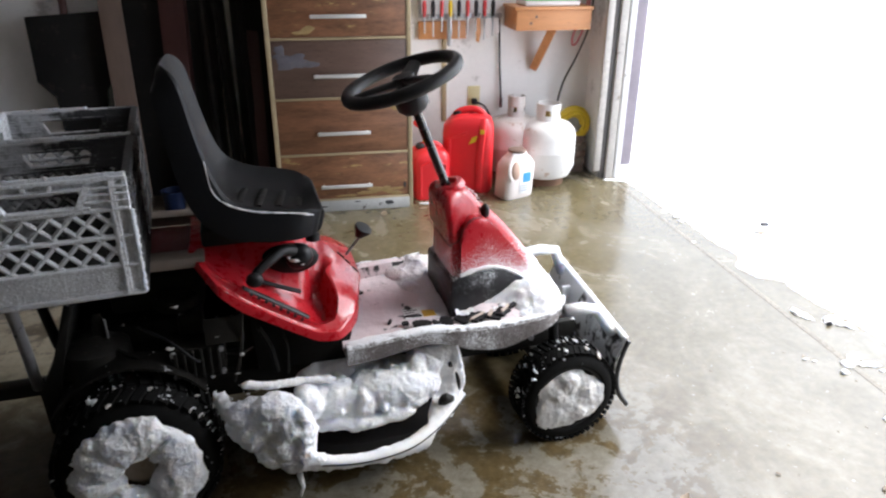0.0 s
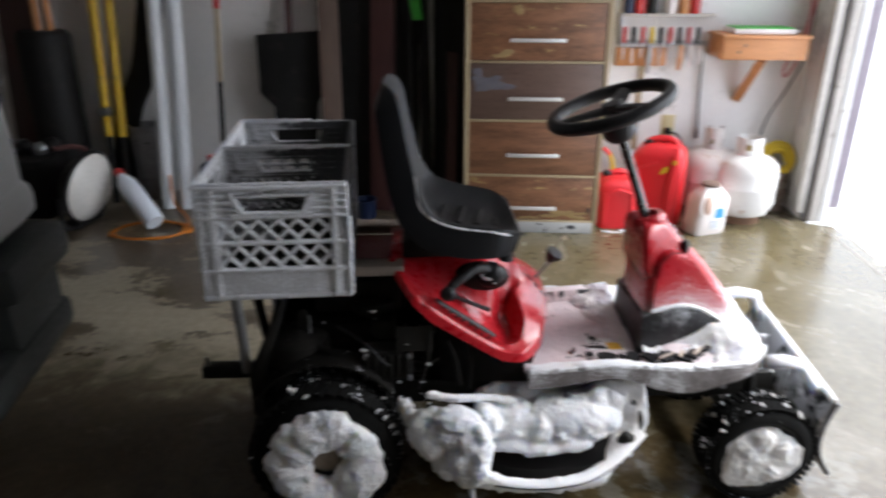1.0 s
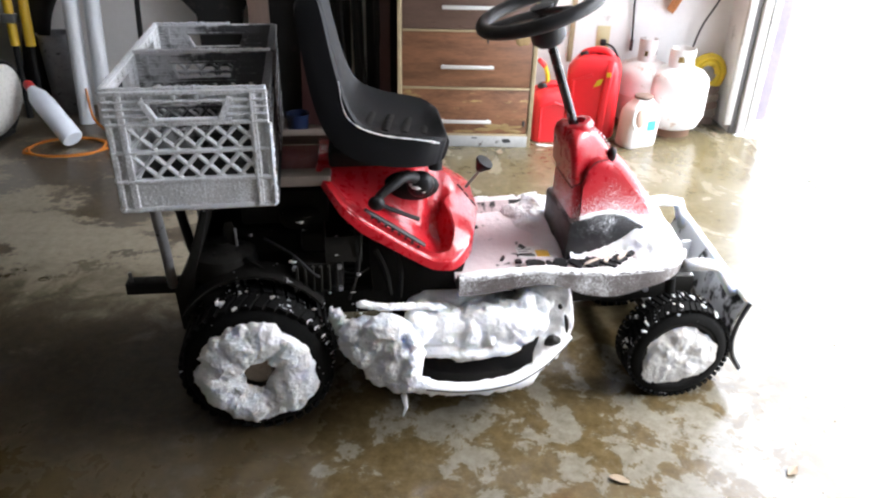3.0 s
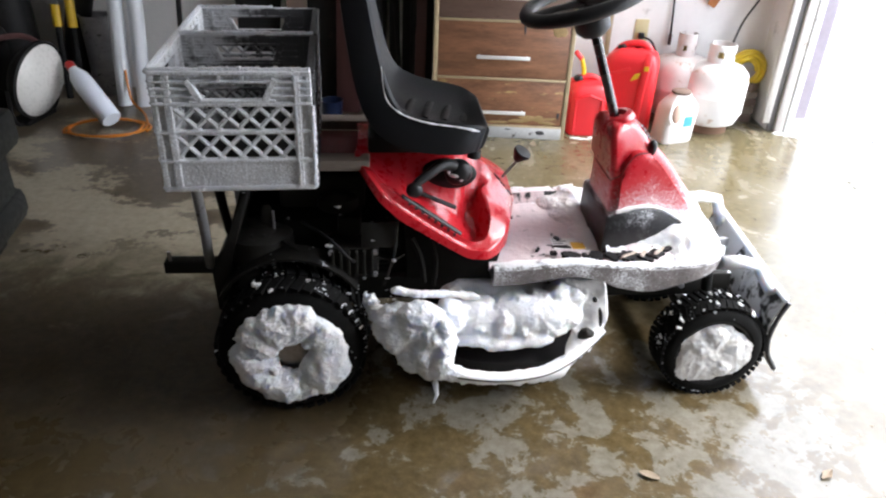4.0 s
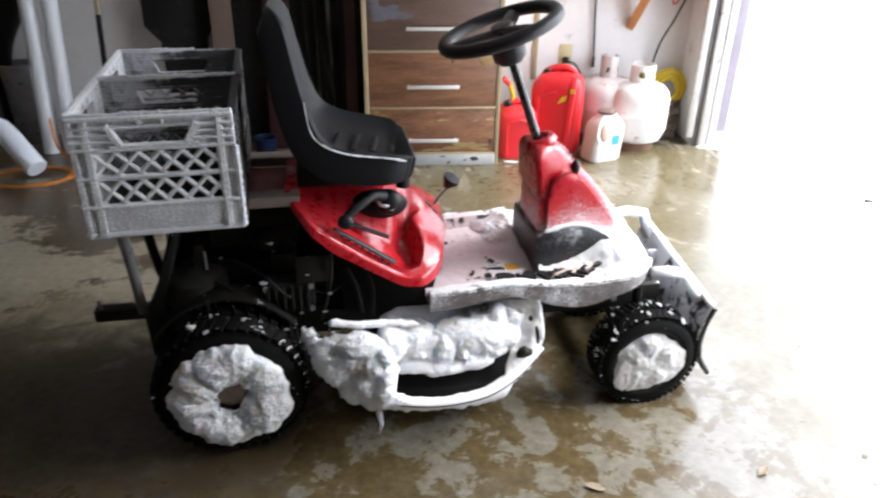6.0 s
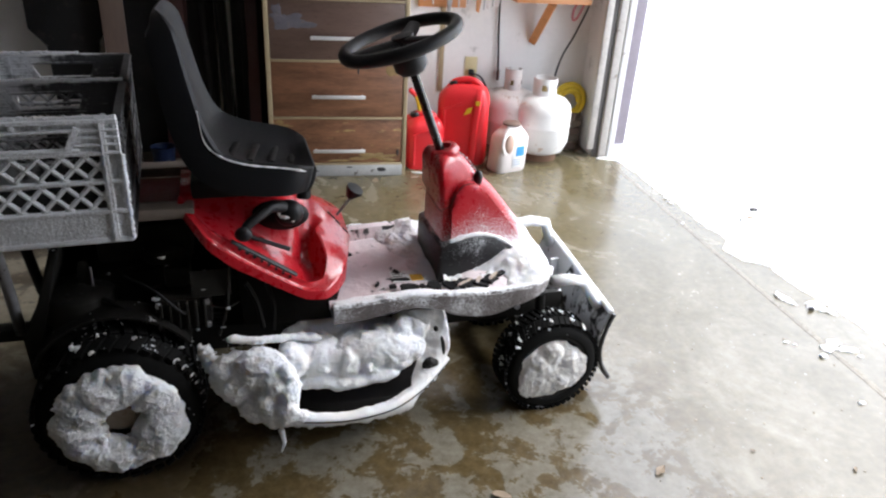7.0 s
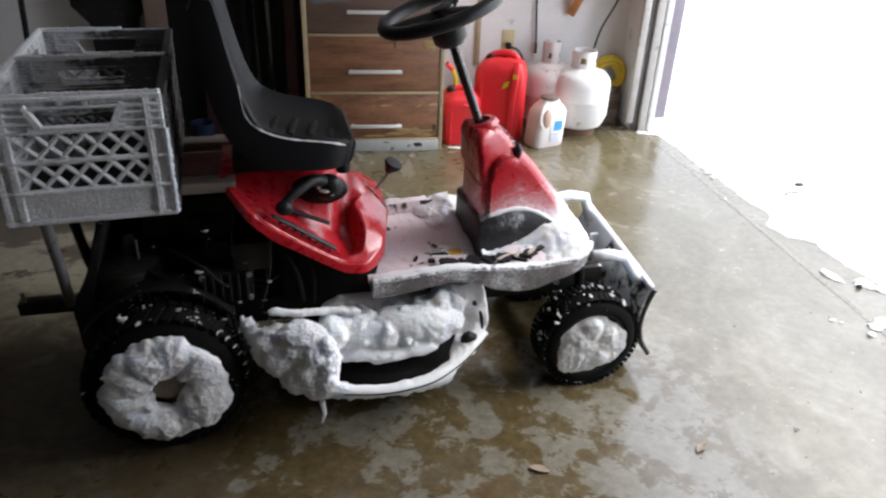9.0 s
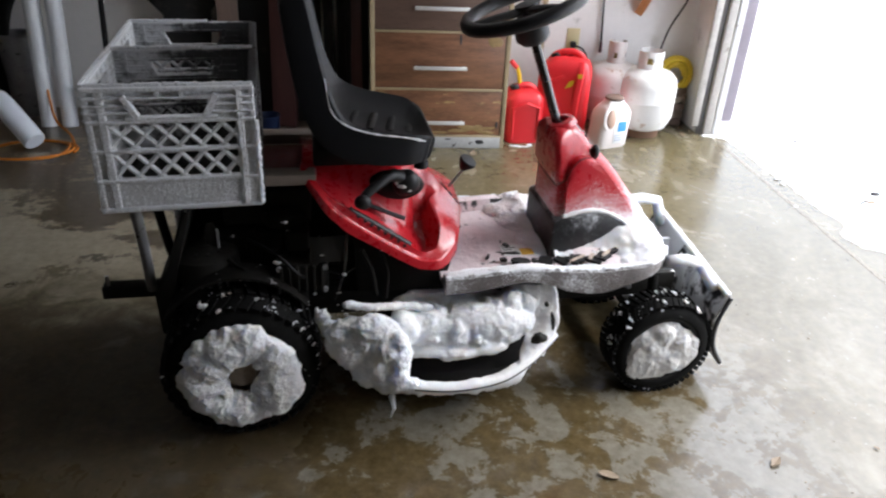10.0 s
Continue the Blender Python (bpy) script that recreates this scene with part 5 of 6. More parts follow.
part("corner_rib", sweep(curve([(0.800, 0.030, 0.30), (0.806, 0.030, 0.275), (0.808, 0.024, 0.245)], 5), [0.002 + 0.004 * math.sin(math.pi * k / 10) for k in range(11)], 6), "deck", deck, "bare dark seam in the corner panel")
# Dark lumps drawn in place of the shaded hole at the slot's end.
for k, (u, v, z) in enumerate(((0.762, 0.004, 0.236), (0.785, 0.036, 0.322))):
    part("hole_spot", mound((u, v, z), ((0.022, 0.005)[k], (0.009, 0.007)[k], (0.015, 0.006)[k]), 0.5, 40, k, 4), "grime", deck)
part("icicle", sweep([(0.368, -0.05, 0.13), (0.374, -0.052, 0.09), (0.366, -0.05, 0.06)], [0.008, 0.005, 0.002], 8), "snow_dirty", deck)
for x0, x1 in ((0.45, 0.66),):
    part("blade_belt_cover", box(x0, x1, 0.16, 0.46, 0.236, 0.262, 0.01), "deck", deck)

# front plow blade
plow = part("plow_blade", sheet([[(1.312 + 0.050 * q + bulge, v, z) for z, bulge in ((0.312, 0.004), (0.300, 0.0), (0.25, -0.020), (0.19, -0.026), (0.14, -0.014), (0.10, 0.010), (0.072, 0.034))] for v, q in ((0.035, 0), (0.15, 0.2), (0.3, 0.45), (0.45, 0.75), (0.60, 1.0))], 0.006), "plow", mower, "small curved snow plow blade coated with snow")
part("cutting_edge", sweep([(1.338, 0.034, 0.080), (1.365, 0.3, 0.078), (1.392, 0.60, 0.076)], 0.007, 6), "car_dark", plow, "dark rubber cutting edge")
part("blade_end", sweep(curve([(1.318, 0.032, 0.305), (1.300, 0.032, 0.25), (1.293, 0.032, 0.19), (1.303, 0.032, 0.14), (1.322, 0.032, 0.105), (1.336, 0.032, 0.086)], 5), 0.0065, 8), "car_dark", plow, "dark bare edge of the blade")
part("top_flange", sweep([(1.306, 0.035, 0.315), (1.33, 0.3, 0.322), (1.355, 0.60, 0.330)], 0.011, 8, flat=0.7), "snow", plow, "snow-covered top edge of the blade")
part("near_arm", sweep([(1.15, 0.11, 0.388), (1.20, 0.105, 0.392), (1.245, 0.105, 0.380), (1.30, 0.10, 0.30)], 0.020, 8, flat=0.8), "snow", plow, "snow-covered push arm")
part("far_arm", sweep([(1.15, 0.50, 0.388), (1.25, 0.51, 0.395), (1.31, 0.52, 0.38), (1.345, 0.53, 0.29)], 0.018, 8), "snow", plow, "snow-covered push arm")
for v in (0.22, 0.40):
    part("blade_rib", box(1.288, 1.318, v, v + 0.012, 0.12, 0.30, 0.002), "plow", plow)

# ---- milk crates ----
def crate_side(w, h, t, handle=True):
    """One wall of a crate in x (width), z (height), facing -y: ribs, handle, lattice and solid foot."""
    o = bmesh.new()
    hw = w / 2
    for z0, z1, d in ((0.965, 1.0, 0.008), (0.90, 0.925, 0.006), (0.845, 0.868, 0.006), (0.79, 0.812, 0.006), (0.72, 0.75, 0.006), (0.49, 0.52, 0.005), (0.245, 0.28, 0.006), (0.0, 0.03, 0.006)):
        for x0, x1 in ((-hw, hw),) if not (handle and 0.76 < z0 < 0.9) else ((-hw, -0.24 * w), (0.24 * w, hw)):
            box(x0, x1, -d, t, z0 * h, z1 * h, 0.002, o, 1)
    box(-hw, hw, 0.0, t, 0.03 * h, 0.26 * h, 0, o)
    if handle:
        box(-0.47 * w, -0.22 * w, 0.002, t - 0.001, 0.735 * h, 0.98 * h, 0, o)
        box(0.22 * w, 0.47 * w, 0.002, t - 0.001, 0.735 * h, 0.98 * h, 0, o)
        box(-0.22 * w, 0.22 * w, 0.003, t - 0.002, 0.905 * h, 0.98 * h, 0, o)
    for s in (-1, 1):
        box(s * hw - (0.036 * w if s > 0 else 0), s * hw + (0.036 * w if s < 0 else 0), -0.003, t, 0, h, 0.002, o, 1)
        box(s * 0.40 * w - 0.008, s * 0.40 * w + 0.008, -0.005, t, 0.0, h, 0.002, o, 1)
        box(s * 0.45 * w - 0.03 * w, s * 0.45 * w + 0.03 * w, 0.002, t, 0.03 * h, 0.72 * h, 0, o)
        if handle:
            a = math.atan2(0.17 * h, 0.07 * w)
            m = Matrix.Translation((s * 0.235 * w, 0, 0.845 * h)) @ Matrix.Rotation(s * (math.pi / 2 - a), 4, "Y")
            box(-0.006, 0.006, -0.007, t, -0.10 * h, 0.10 * h, 0.001, o, 1, m=m)
    if handle:
        box(-0.27 * w, 0.27 * w, -0.007, t, 0.745 * h, 0.775 * h, 0.002, o, 1)
        box(-0.20 * w, 0.20 * w, -0.007, t, 0.905 * h, 0.925 * h, 0.002, o, 1)
        for x in (-0.07 * w, 0.07 * w):
            box(x - 0.004, x + 0.004, -0.006, t, 0.92 * h, 0.97 * h, 0.001, o, 1)
    for z0, z1 in ((0.27 * h, 0.50 * h), (0.51 * h, 0.73 * h)):
        n = 6
        step, hh = 0.80 * w / n, z1 - z0
        for k in range(-1, n + 1):
            for s in (-1, 1):
                xa, xb = -0.4 * w + step * k, -0.4 * w + step * (k + 1.35)
                za, zb = (z0, z1) if s > 0 else (z1, z0)
                if xa < -0.4 * w:
                    f = (-0.4 * w - xa) / (xb - xa)
                    xa, za = -0.4 * w, za + (zb - za) * f
                if xb > 0.4 * w:
                    f = (0.4 * w - xa) / (xb - xa)
                    xb, zb = 0.4 * w, za + (zb - za) * f
                if xb - xa > 0.004:
                    sweep([(xa, t * 0.4, za), (xb, t * 0.4, zb)], 0.0053, 6, o)
    return o


CW, CH, CT = 0.324, 0.265, 0.010


def crate(m, label, first):
    ob = thing("milk_crate", m, label, "crate", "crates on the mower")
    for k in range(4):
        # The right wall and the partitions get colours with shade painted in.
        side = part("side_wall", crate_side(CW - (0.012 if k % 2 else 0), CH, CT), ("crate", "crate_shade", "crate_half_shade", "crate")[k] if first or k else "crate_front_shade", ob, smooth=False)
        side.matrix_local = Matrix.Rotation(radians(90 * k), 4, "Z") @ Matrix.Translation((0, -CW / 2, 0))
    hw, top = CW / 2 - 0.002, CH + 0.001
    for pts in ([(-hw, -hw, top), (hw, -hw, top)], [(-hw, -hw, top), (-hw, hw, top)], [(-hw, hw, top), (0.25 * hw, hw, top)], [(hw + 0.002, -hw - 0.004, CH * 0.72), (hw + 0.002, -hw - 0.004, 0.004)], [(0.80 * hw, -hw - 0.004, CH), (0.80 * hw, -hw - 0.004, 0.01)], [(-hw, -hw - 0.004, 0.006), (hw, -hw - 0.004, 0.006)]):
        line = [Vector(pts[0]).lerp(Vector(pts[1]), k / 60) for k in range(61)]
        line = [p + Vector((noise.noise(p * 130), noise.noise(p * 130 + Vector((5, 0, 0))), noise.noise(p * 130 + Vector((0, 7, 0))))) * 0.0022 for p in line]
        part("rim_frost", sweep(line, [0.0052 + 0.0022 * noise.noise(p * 210) for p in line], 7), "crate_frost", ob, "crumbly frost along the rim")
    part("base", box(-CW / 2 + 0.006, CW / 2 - 0.006, -CW / 2 + 0.006, CW / 2 - 0.006, 0.002, 0.010, 0.002), "crate_shade", ob, smooth=False)
    return ob


crate_pose = mower.matrix_world @ pose(-0.082, 0.153, 0.657, 0, 0.3, 3.6)
crate(crate_pose, "grey plastic milk crate frosted with snow, on the mower", True)
crate(crate_pose @ pose(0, CW + 0.003, 0), "grey plastic milk crate behind the first one on the mower", False)

# ---- drawer cabinet ----
cab = thing("drawer_cabinet", pose(-0.355, 1.75, 0), "tall worn brown drawer cabinet with bar handles", "cabinet")
part("side_panel", box(-0.355, -0.333, 0.0, 0.55, 0.0, 1.52, 0.003), "edge_wood", cab, "cabinet side with a pale front edge")
part("side_panel", box(0.333, 0.355, 0.0, 0.55, 0.0, 1.52, 0.003), "edge_wood", cab, "cabinet side with a pale front edge")
part("back_panel", box(-0.333, 0.333, 0.535, 0.55, 0.0, 1.52, 0), "veneer", cab)
part("top_panel", box(-0.36, 0.36, -0.005, 0.55, 1.52, 1.545, 0.003), "veneer", cab)
part("kick_board", box(-0.333, 0.336, -0.003, 0.018, 0.0, 0.062, 0.003), "kick", cab, "scuffed grey kick board")
lines = [0.072, 0.322, 0.612, 0.905, 1.19, 1.50]
for k, (a, b) in enumerate(zip(lines, lines[1:])):
    part("divider", box(-0.333, 0.333, -0.002, 0.03, a - 0.011, a - 0.001, 0.001), "edge_wood", cab)
    front = part("drawer", box(-0.331, 0.331, 0.004, 0.40, a + 0.001, b - 0.013, 0.004), ("veneer_worn", "veneer", "veneer_stained", "veneer_worn", "veneer")[k], cab,
                 ("brown drawer front with worn yellow patches", "brown veneer drawer front", "brown drawer front with a dark blue stain", "brown drawer front with chipped veneer", "brown veneer drawer front")[k])
    zh = (0.146, 0.432, 0.722, 1.005, 1.30)[k]
    hb = part("handle", box(-0.135, 0.135, -0.032, -0.020, zh - 0.009, zh + 0.009, 0.003), "chrome", front, "chrome bar handle")
    for x in (-0.12, 0.12):
        part("standoff", sweep([(x, -0.024, zh), (x, 0.006, zh)], 0.006, 8), "chrome", hb)
def torn(x, z, w, h, seed, material, label=""):
    """A thin torn patch on the cabinet's front."""
    ob = part("veneer_patch", mound((0, 0, 0), (w / 2, h / 2, 0.0022), 0.8, 26, seed, 4), material, cab, label)
    ob.matrix_local = pose(x, 0.0038, z, 90, 0, 0)


for k, (x, z, w, h, mt) in enumerate(((0.20, 0.108, 0.17, 0.035, "tape"), (0.26, 0.088, 0.10, 0.016, "tape"), (0.0, 0.084, 0.16, 0.014, "tape"), (0.10, 0.095, 0.10, 0.018, "tape"), (0.31, 0.128, 0.018, 0.034, "car_dark"), (-0.16, 0.938, 0.07, 0.035, "tape"), (-0.20, 0.928, 0.05, 0.016, "tape"), (-0.10, 1.150, 0.04, 0.06, "tape"), (0.275, 0.560, 0.05, 0.045, "tape"), (-0.24, 0.80, 0.15, 0.07, "blue_smear"), (-0.16, 0.775, 0.10, 0.030, "blue_smear"), (-0.29, 0.84, 0.06, 0.06, "blue_smear"), (0.10, 0.575, 0.012, 0.05, "car_dark"))):
    torn(x, z, w, h, k, mt)
for k, (x, z, w, h) in enumerate(((0.23, 0.034, 0.045, 0.022), (0.05, 0.05, 0.03, 0.006), (-0.12, 0.03, 0.05, 0.006))):
    ob = part("scuff", mound((0, 0, 0), (w / 2, h / 2, 0.0015), 0.8, 30, k + 30, 3), "car_dark", cab)
    ob.matrix_local = pose(x, -0.0032, z, 90, 0, 0)

# ---- cans, jug and tanks ----
def gas_can(m, w, d, h, label, material, yellow_spout):
    ob = thing("fuel_can", m, label, "fuel can", "red fuel cans")
    rows = []
    for z, s, dx in ((0.0, 0.93, 0), (0.012, 1.0, 0), (h * 0.25, 1.0, 0), (h * 0.5, 1.0, 0), (h * 0.72, 1.0, 0), (h * 0.80, 0.97, 0.0), (h * 0.88, 0.80, 0.03 * w), (h * 0.93, 0.52, 0.05 * w), (h * 0.94, 0.1, 0.05 * w)):
        rows.append([(dx + w / 2 * s * math.copysign(abs(math.cos(a)) ** 0.35, math.cos(a)), d / 2 * min(1, s + 0.08) * math.copysign(abs(math.sin(a)) ** 0.45, math.sin(a)), z) for a in np.linspace(0, 2 * math.pi, 40, endpoint=False)])
    body = part("body", sheet(rows, closed=True), material, ob)
    for s in (-1, 1) if yellow_spout else (-1,):
        part("side_rib", sweep([(s * w * 0.34, -d / 2 - 0.001, h * 0.08), (s * w * 0.34, -d / 2 - 0.001, h * 0.66), (0, -d / 2 - 0.001, h * 0.74)], 0.009, 8), material, body)
    part("handle", sweep(curve([(-w * 0.36, 0, h * 0.80), (-w * 0.22, 0, h * 0.94), (w * 0.08, 0, h * 0.985), (w * 0.30, 0, h * 0.92), (w * 0.40, 0, h * 0.74)], 5), 0.018, 10), material, ob)
    part("cap", lathe([(0.026, 0), (0.028, 0.02), (0.022, 0.03), (0, 0.03)], 16, m=pose(-w * 0.20, 0, h * 0.90, 0, -20, 0)), "black_plastic", ob, "black screw cap")
    if yellow_spout:
        part("spout", sweep(curve([(-0.02, 0, h * 0.92), (-0.025, 0, h * 1.12), (-0.05, -0.02, h * 1.34)], 4), 0.012, 10), "yellow", ob, "yellow pouring spout")
        part("spout_tip", sweep([(-0.05, -0.02, h * 1.32), (-0.085, -0.03, h * 1.44)], 0.013, 10), "can_red", ob)
    else:
        part("spine", sweep(curve([(w * 0.30, -d * 0.35, h * 0.90), (w * 0.30, -d / 2 - 0.002, h * 0.76), (w * 0.26, -d / 2 - 0.002, h * 0.45), (w * 0.24, -d / 2 - 0.002, h * 0.03)], 5), 0.020, 8, flat=0.6), material, body, "raised moulded spine")
        part("warning_dot", box(w * 0.30 - 0.012, w * 0.30 + 0.012, -d / 2 - 0.018, -d / 2 - 0.014, h * 0.74, h * 0.79, 0), "yellow", ob, smooth=False)
        part("sticker", prism([(0.01, h * 0.60), (0.05, h * 0.64), (0.06, h * 0.71), (0.03, h * 0.69)], 0.003, 0, Matrix.Translation((0, -d / 2 - 0.006, 0))), "yellow", ob, "torn yellow sticker", smooth=False)
    return ob


gas_can(pose(0.120, 1.95, 0, 0, 0, 4), 0.21, 0.22, 0.30, "small red plastic fuel can with a yellow spout", "can_red", True)
gas_can(pose(0.365, 2.02, 0, 0, 0, -18), 0.29, 0.19, 0.475, "large red plastic fuel can with a moulded handle", "can_red", False)


def propane(m, material, label, r=0.172, h=0.475, ring=0.42):
    ob = thing("propane_tank", m, label, "propane tank", "propane tanks")
    part("foot_ring", lathe([(r * 0.62, 0.0), (r * 0.66, 0.0), (r * 0.64, 0.05), (r * 0.60, 0.05)], 30), "rust", ob, "rusty foot ring")
    body = part("body", lathe([(0, 0.028), (r * 0.55, 0.032), (r * 0.85, 0.055), (r, 0.115), (r, 0.20), (r * 1.006, 0.203), (r * 1.006, 0.212), (r, 0.215), (r, 0.285), (r * 0.95, 0.325), (r * 0.78, 0.358), (r * 0.45, 0.378), (0, 0.382)], 44), material, ob)
    o = bmesh.new()
    grid = [[o.verts.new((r * ring * math.cos(t), r * ring * math.sin(t), z)) for t in np.linspace(0.6, 5.9, 64)] for z in np.linspace(0.35, h, 16)]
    for q, s in zip(grid, grid[1:]):
        for k in range(63):
            t, z = 0.6 + 5.3 * (k + 0.5) / 63, (q[k].co.z + s[k].co.z) / 2
            if all(((t - c) / 0.30) ** 2 + ((z - 0.424) / 0.019) ** 2 > 1 for c in (1.75, 3.2, 4.7)):
                o.faces.new((q[k], q[k + 1], s[k + 1], s[k]))
    bmesh.ops.recalc_face_normals(o, faces=o.faces)
    bmesh.ops.solidify(o, geom=list(o.faces), thickness=0.005)
    part("collar", o, material, ob, "guard collar with hand holes round the valve")
    part("valve", lathe([(0.02, 0.37), (0.02, 0.40), (0.014, 0.41), (0.014, 0.43), (0.024, 0.432), (0.024, 0.448), (0, 0.45)], 14), "brass", ob, "brass valve")
    part("knob", lathe([(0.0, 0), (0.02, 0), (0.022, 0.016), (0, 0.018)], 12, m=pose(0, -0.02, 0.425, 90, 0, 0)), "black_plastic", ob)
    return ob


propane(pose(0.850, 2.06, 0, 0, 0, 150), "tank_white", "white propane tank with a guard collar and rusty foot")
propane(pose(0.690, 2.175, 0, 0, 0, 60), "tank_old", "older off-white propane tank with rust stains", 0.172, 0.50, 0.30)
for k, (z, dy) in enumerate(((0.222, 0.0), (0.246, 0.02))):
    stick = thing("wooden_stick", pose(0.50, 2.10 + dy, z), "short brown wooden stick between can and tank", "stick")
    part("grip", sweep([(0.0, 0.02, -0.01), (0.10, 0.0, 0.004)], 0.011, 8), "brown_wood", stick)
    part("end_cap", sweep([(0.10, 0.0, 0.004), (0.135, -0.008, 0.010)], 0.014, 8), "dark_wood", stick)

jug = thing("ice_melt_jug", pose(0.590, 1.835, 0, 0, 0, 22), "white plastic jug with a dark cap and blue label", "jug")
JW, JD, JH = 0.195, 0.14, 0.258
rows = []
for z, s in ((0.0, 0.92), (0.01, 1.0), (JH * 0.6, 1.0), (JH * 0.75, 0.97), (JH * 0.88, 0.74), (JH * 0.94, 0.56), (JH, 0.50)):
    rows.append([(0.018 * (z / JH) + JW / 2 * s * math.copysign(abs(math.cos(a)) ** 0.4, math.cos(a)), JD / 2 * s * math.copysign(abs(math.sin(a)) ** 0.4, math.sin(a)), z) for a in np.linspace(0, 2 * math.pi, 36, endpoint=False)])
jug_body = part("body", sheet(rows, closed=True), "jug", jug)
part("cap", lathe([(0.049, 0), (0.051, 0.004), (0.051, 0.012), (0.047, 0.015), (0, 0.015)], 26, m=pose(0.018, 0, JH)), "brown_wood", jug, "dark screw cap")
part("handle_hole", mound((-0.036, -JD / 2 * 0.98, JH * 0.66), (0.030, 0.012, 0.054), 0, 5, 0, 3), "jug_shade", jug_body, "tan lump for the shaded hollow behind the moulded handle")
part("handle", sweep(curve([(-0.040, -0.05, JH * 0.90), (-0.074, -0.060, JH * 0.80), (-0.080, -0.062, JH * 0.60), (-0.062, -0.064, JH * 0.44)], 4), 0.011, 8), "jug", jug)
lab = part("label", box(-0.012, 0.070, -JD / 2 - 0.002, -JD / 2 + 0.001, 0.03, 0.155, 0.001), "label_white", jug, "white and blue label")
part("label_patch", box(0.012, 0.066, -JD / 2 - 0.004, -JD / 2 - 0.002, 0.095, 0.150, 0), "label_blue", lab, smooth=False)
bars(lab, [(-0.005, 0.05, -JD / 2 - 0.004, -JD / 2 - 0.002, 0.045 + 0.014 * k, 0.051 + 0.014 * k) for k in range(3)], "label_grey")

# ---- things on the back wall ----
outlet = thing("wall_outlet", pose(0.470, WALL_Y, 0.466), "ivory wall outlet with a black plug", "outlet")
part("cover_plate", box(-0.038, 0.038, -0.008, 0.0, -0.062, 0.062, 0.003), "ivory", outlet)
part("plug", box(-0.016, 0.016, -0.04, -0.008, -0.045, -0.010, 0.006), "black_plastic", outlet, "black plug")
tagged(part("power_cord", sweep(curve([(0.475, WALL_Y - 0.035, 0.435), (0.52, WALL_Y - 0.06, 0.42), (0.56, WALL_Y - 0.05, 0.36), (0.58, WALL_Y - 0.05, 0.28), (0.57, WALL_Y - 0.05, 0.10), (0.60, WALL_Y - 0.06, 0.008)], 6), 0.006, 8), "black_cord"), "black power cord hanging from the outlet", "cord")

cane = thing("long_rod", pose(0.622, WALL_Y - 0.02, 0), "thin dark rod hanging against the wall", "rod")
part("shaft", sweep([(-0.012, 0, 0.94), (0.0, 0, 0.66), (0.016, 0, 0.45)], 0.006, 8), "black_metal", cane)
part("tip", sweep([(0.016, 0, 0.455), (0.017, 0, 0.395)], 0.010, 8), "dark_wood", cane)
ruler = thing("yardstick", pose(0.285, WALL_Y - 0.012, 0.62), "narrow pale wooden yardstick hanging on the wall", "yardstick")
part("slat", box(-0.014, 0.014, 0, 0.010, -0.30, 0.26, 0.002), "edge_wood", ruler)

shelf = thing("wall_shelf", pose(0.86, WALL_Y, 0.93), "orange pine shelf with a wooden brace", "shelf")
part("front_board", box(-0.215, 0.225, -0.26, -0.238, -0.055, 0.055, 0.004), "pine", shelf, "knotty pine front board")
part("end_board", box(-0.215, -0.193, -0.238, 0.0, -0.055, 0.055, 0.004), "pine", shelf)
part("end_board", box(0.203, 0.225, -0.238, 0.0, -0.055, 0.055, 0.004), "pine", shelf)
part("shelf_top", box(-0.225, 0.235, -0.268, 0.0, 0.055, 0.073, 0.004), "pine", shelf)
for x in (-0.03,):
    part("brace", sweep([(x + 0.010, -0.018, -0.30), (x + 0.045, -0.205, -0.06)], 0.032, 4), "pine", shelf, "diagonal pine brace")
for x, z in ((-0.10, 0.02), (-0.13, -0.015)):
    part("knot", lathe([(0, -0.001), (0.008, -0.001), (0.008, 0.001), (0, 0.001)], 10, m=pose(x, -0.261, z, 90, 0, 0)), "brown_wood", shelf)
tray = thing("white_tray", pose(0.86, WALL_Y - 0.14, 1.004), "white tray with odds and ends on the shelf", "tray")
part("tray_body", box(-0.16, 0.16, -0.10, 0.10, 0.0, 0.028, 0.006), "jug", tray)
part("lining", box(-0.15, 0.15, -0.09, 0.09, 0.028, 0.034, 0.002), "green", tray)

rack = thing("tool_rack", pose(0.38, WALL_Y, 0.94), "steel tool rack full of hand tools on the wall", "tool rack")
part("rail", box(-0.25, 0.235, -0.065, -0.052, -0.012, 0.012, 0.002), "steel", rack, "perforated steel rail")
for k in range(13):
    x = -0.235 + 0.0375 * k
    part("socket", lathe([(0, -0.012), (0.010, -0.012), (0.010, 0.016), (0, 0.016)], 10, m=pose(x, -0.07, 0)), "steel", rack)
part("back_board", box(-0.25, 0.03, -0.03, 0.0, -0.13, -0.03, 0.003), "pine", rack, "orange board under the rail")
part("shelf_strip", box(-0.25, 0.26, -0.07, 0.0, 0.14, 0.155, 0.002), "old_trim", rack)
part("hook_arm", box(-0.25, -0.24, -0.06, 0.0, -0.012, 0.155, 0.001), "steel", rack)
rng = random.Random(4)


def hand_tool(x, grip, blade, label):
    ob = thing("screwdriver", pose(x, WALL_Y - 0.082, 0.94), label, "hand tool", "hand tools in the rack")
    part("grip", lathe([(0, 0.09), (0.010, 0.085), (0.013, 0.06), (0.011, 0.02), (0.008, 0.0), (0, 0.0)], 12), grip, ob)
    part("blade", sweep([(0, 0, 0.0), (0, 0, -0.06 - blade)], 0.0045, 8), "steel", ob)


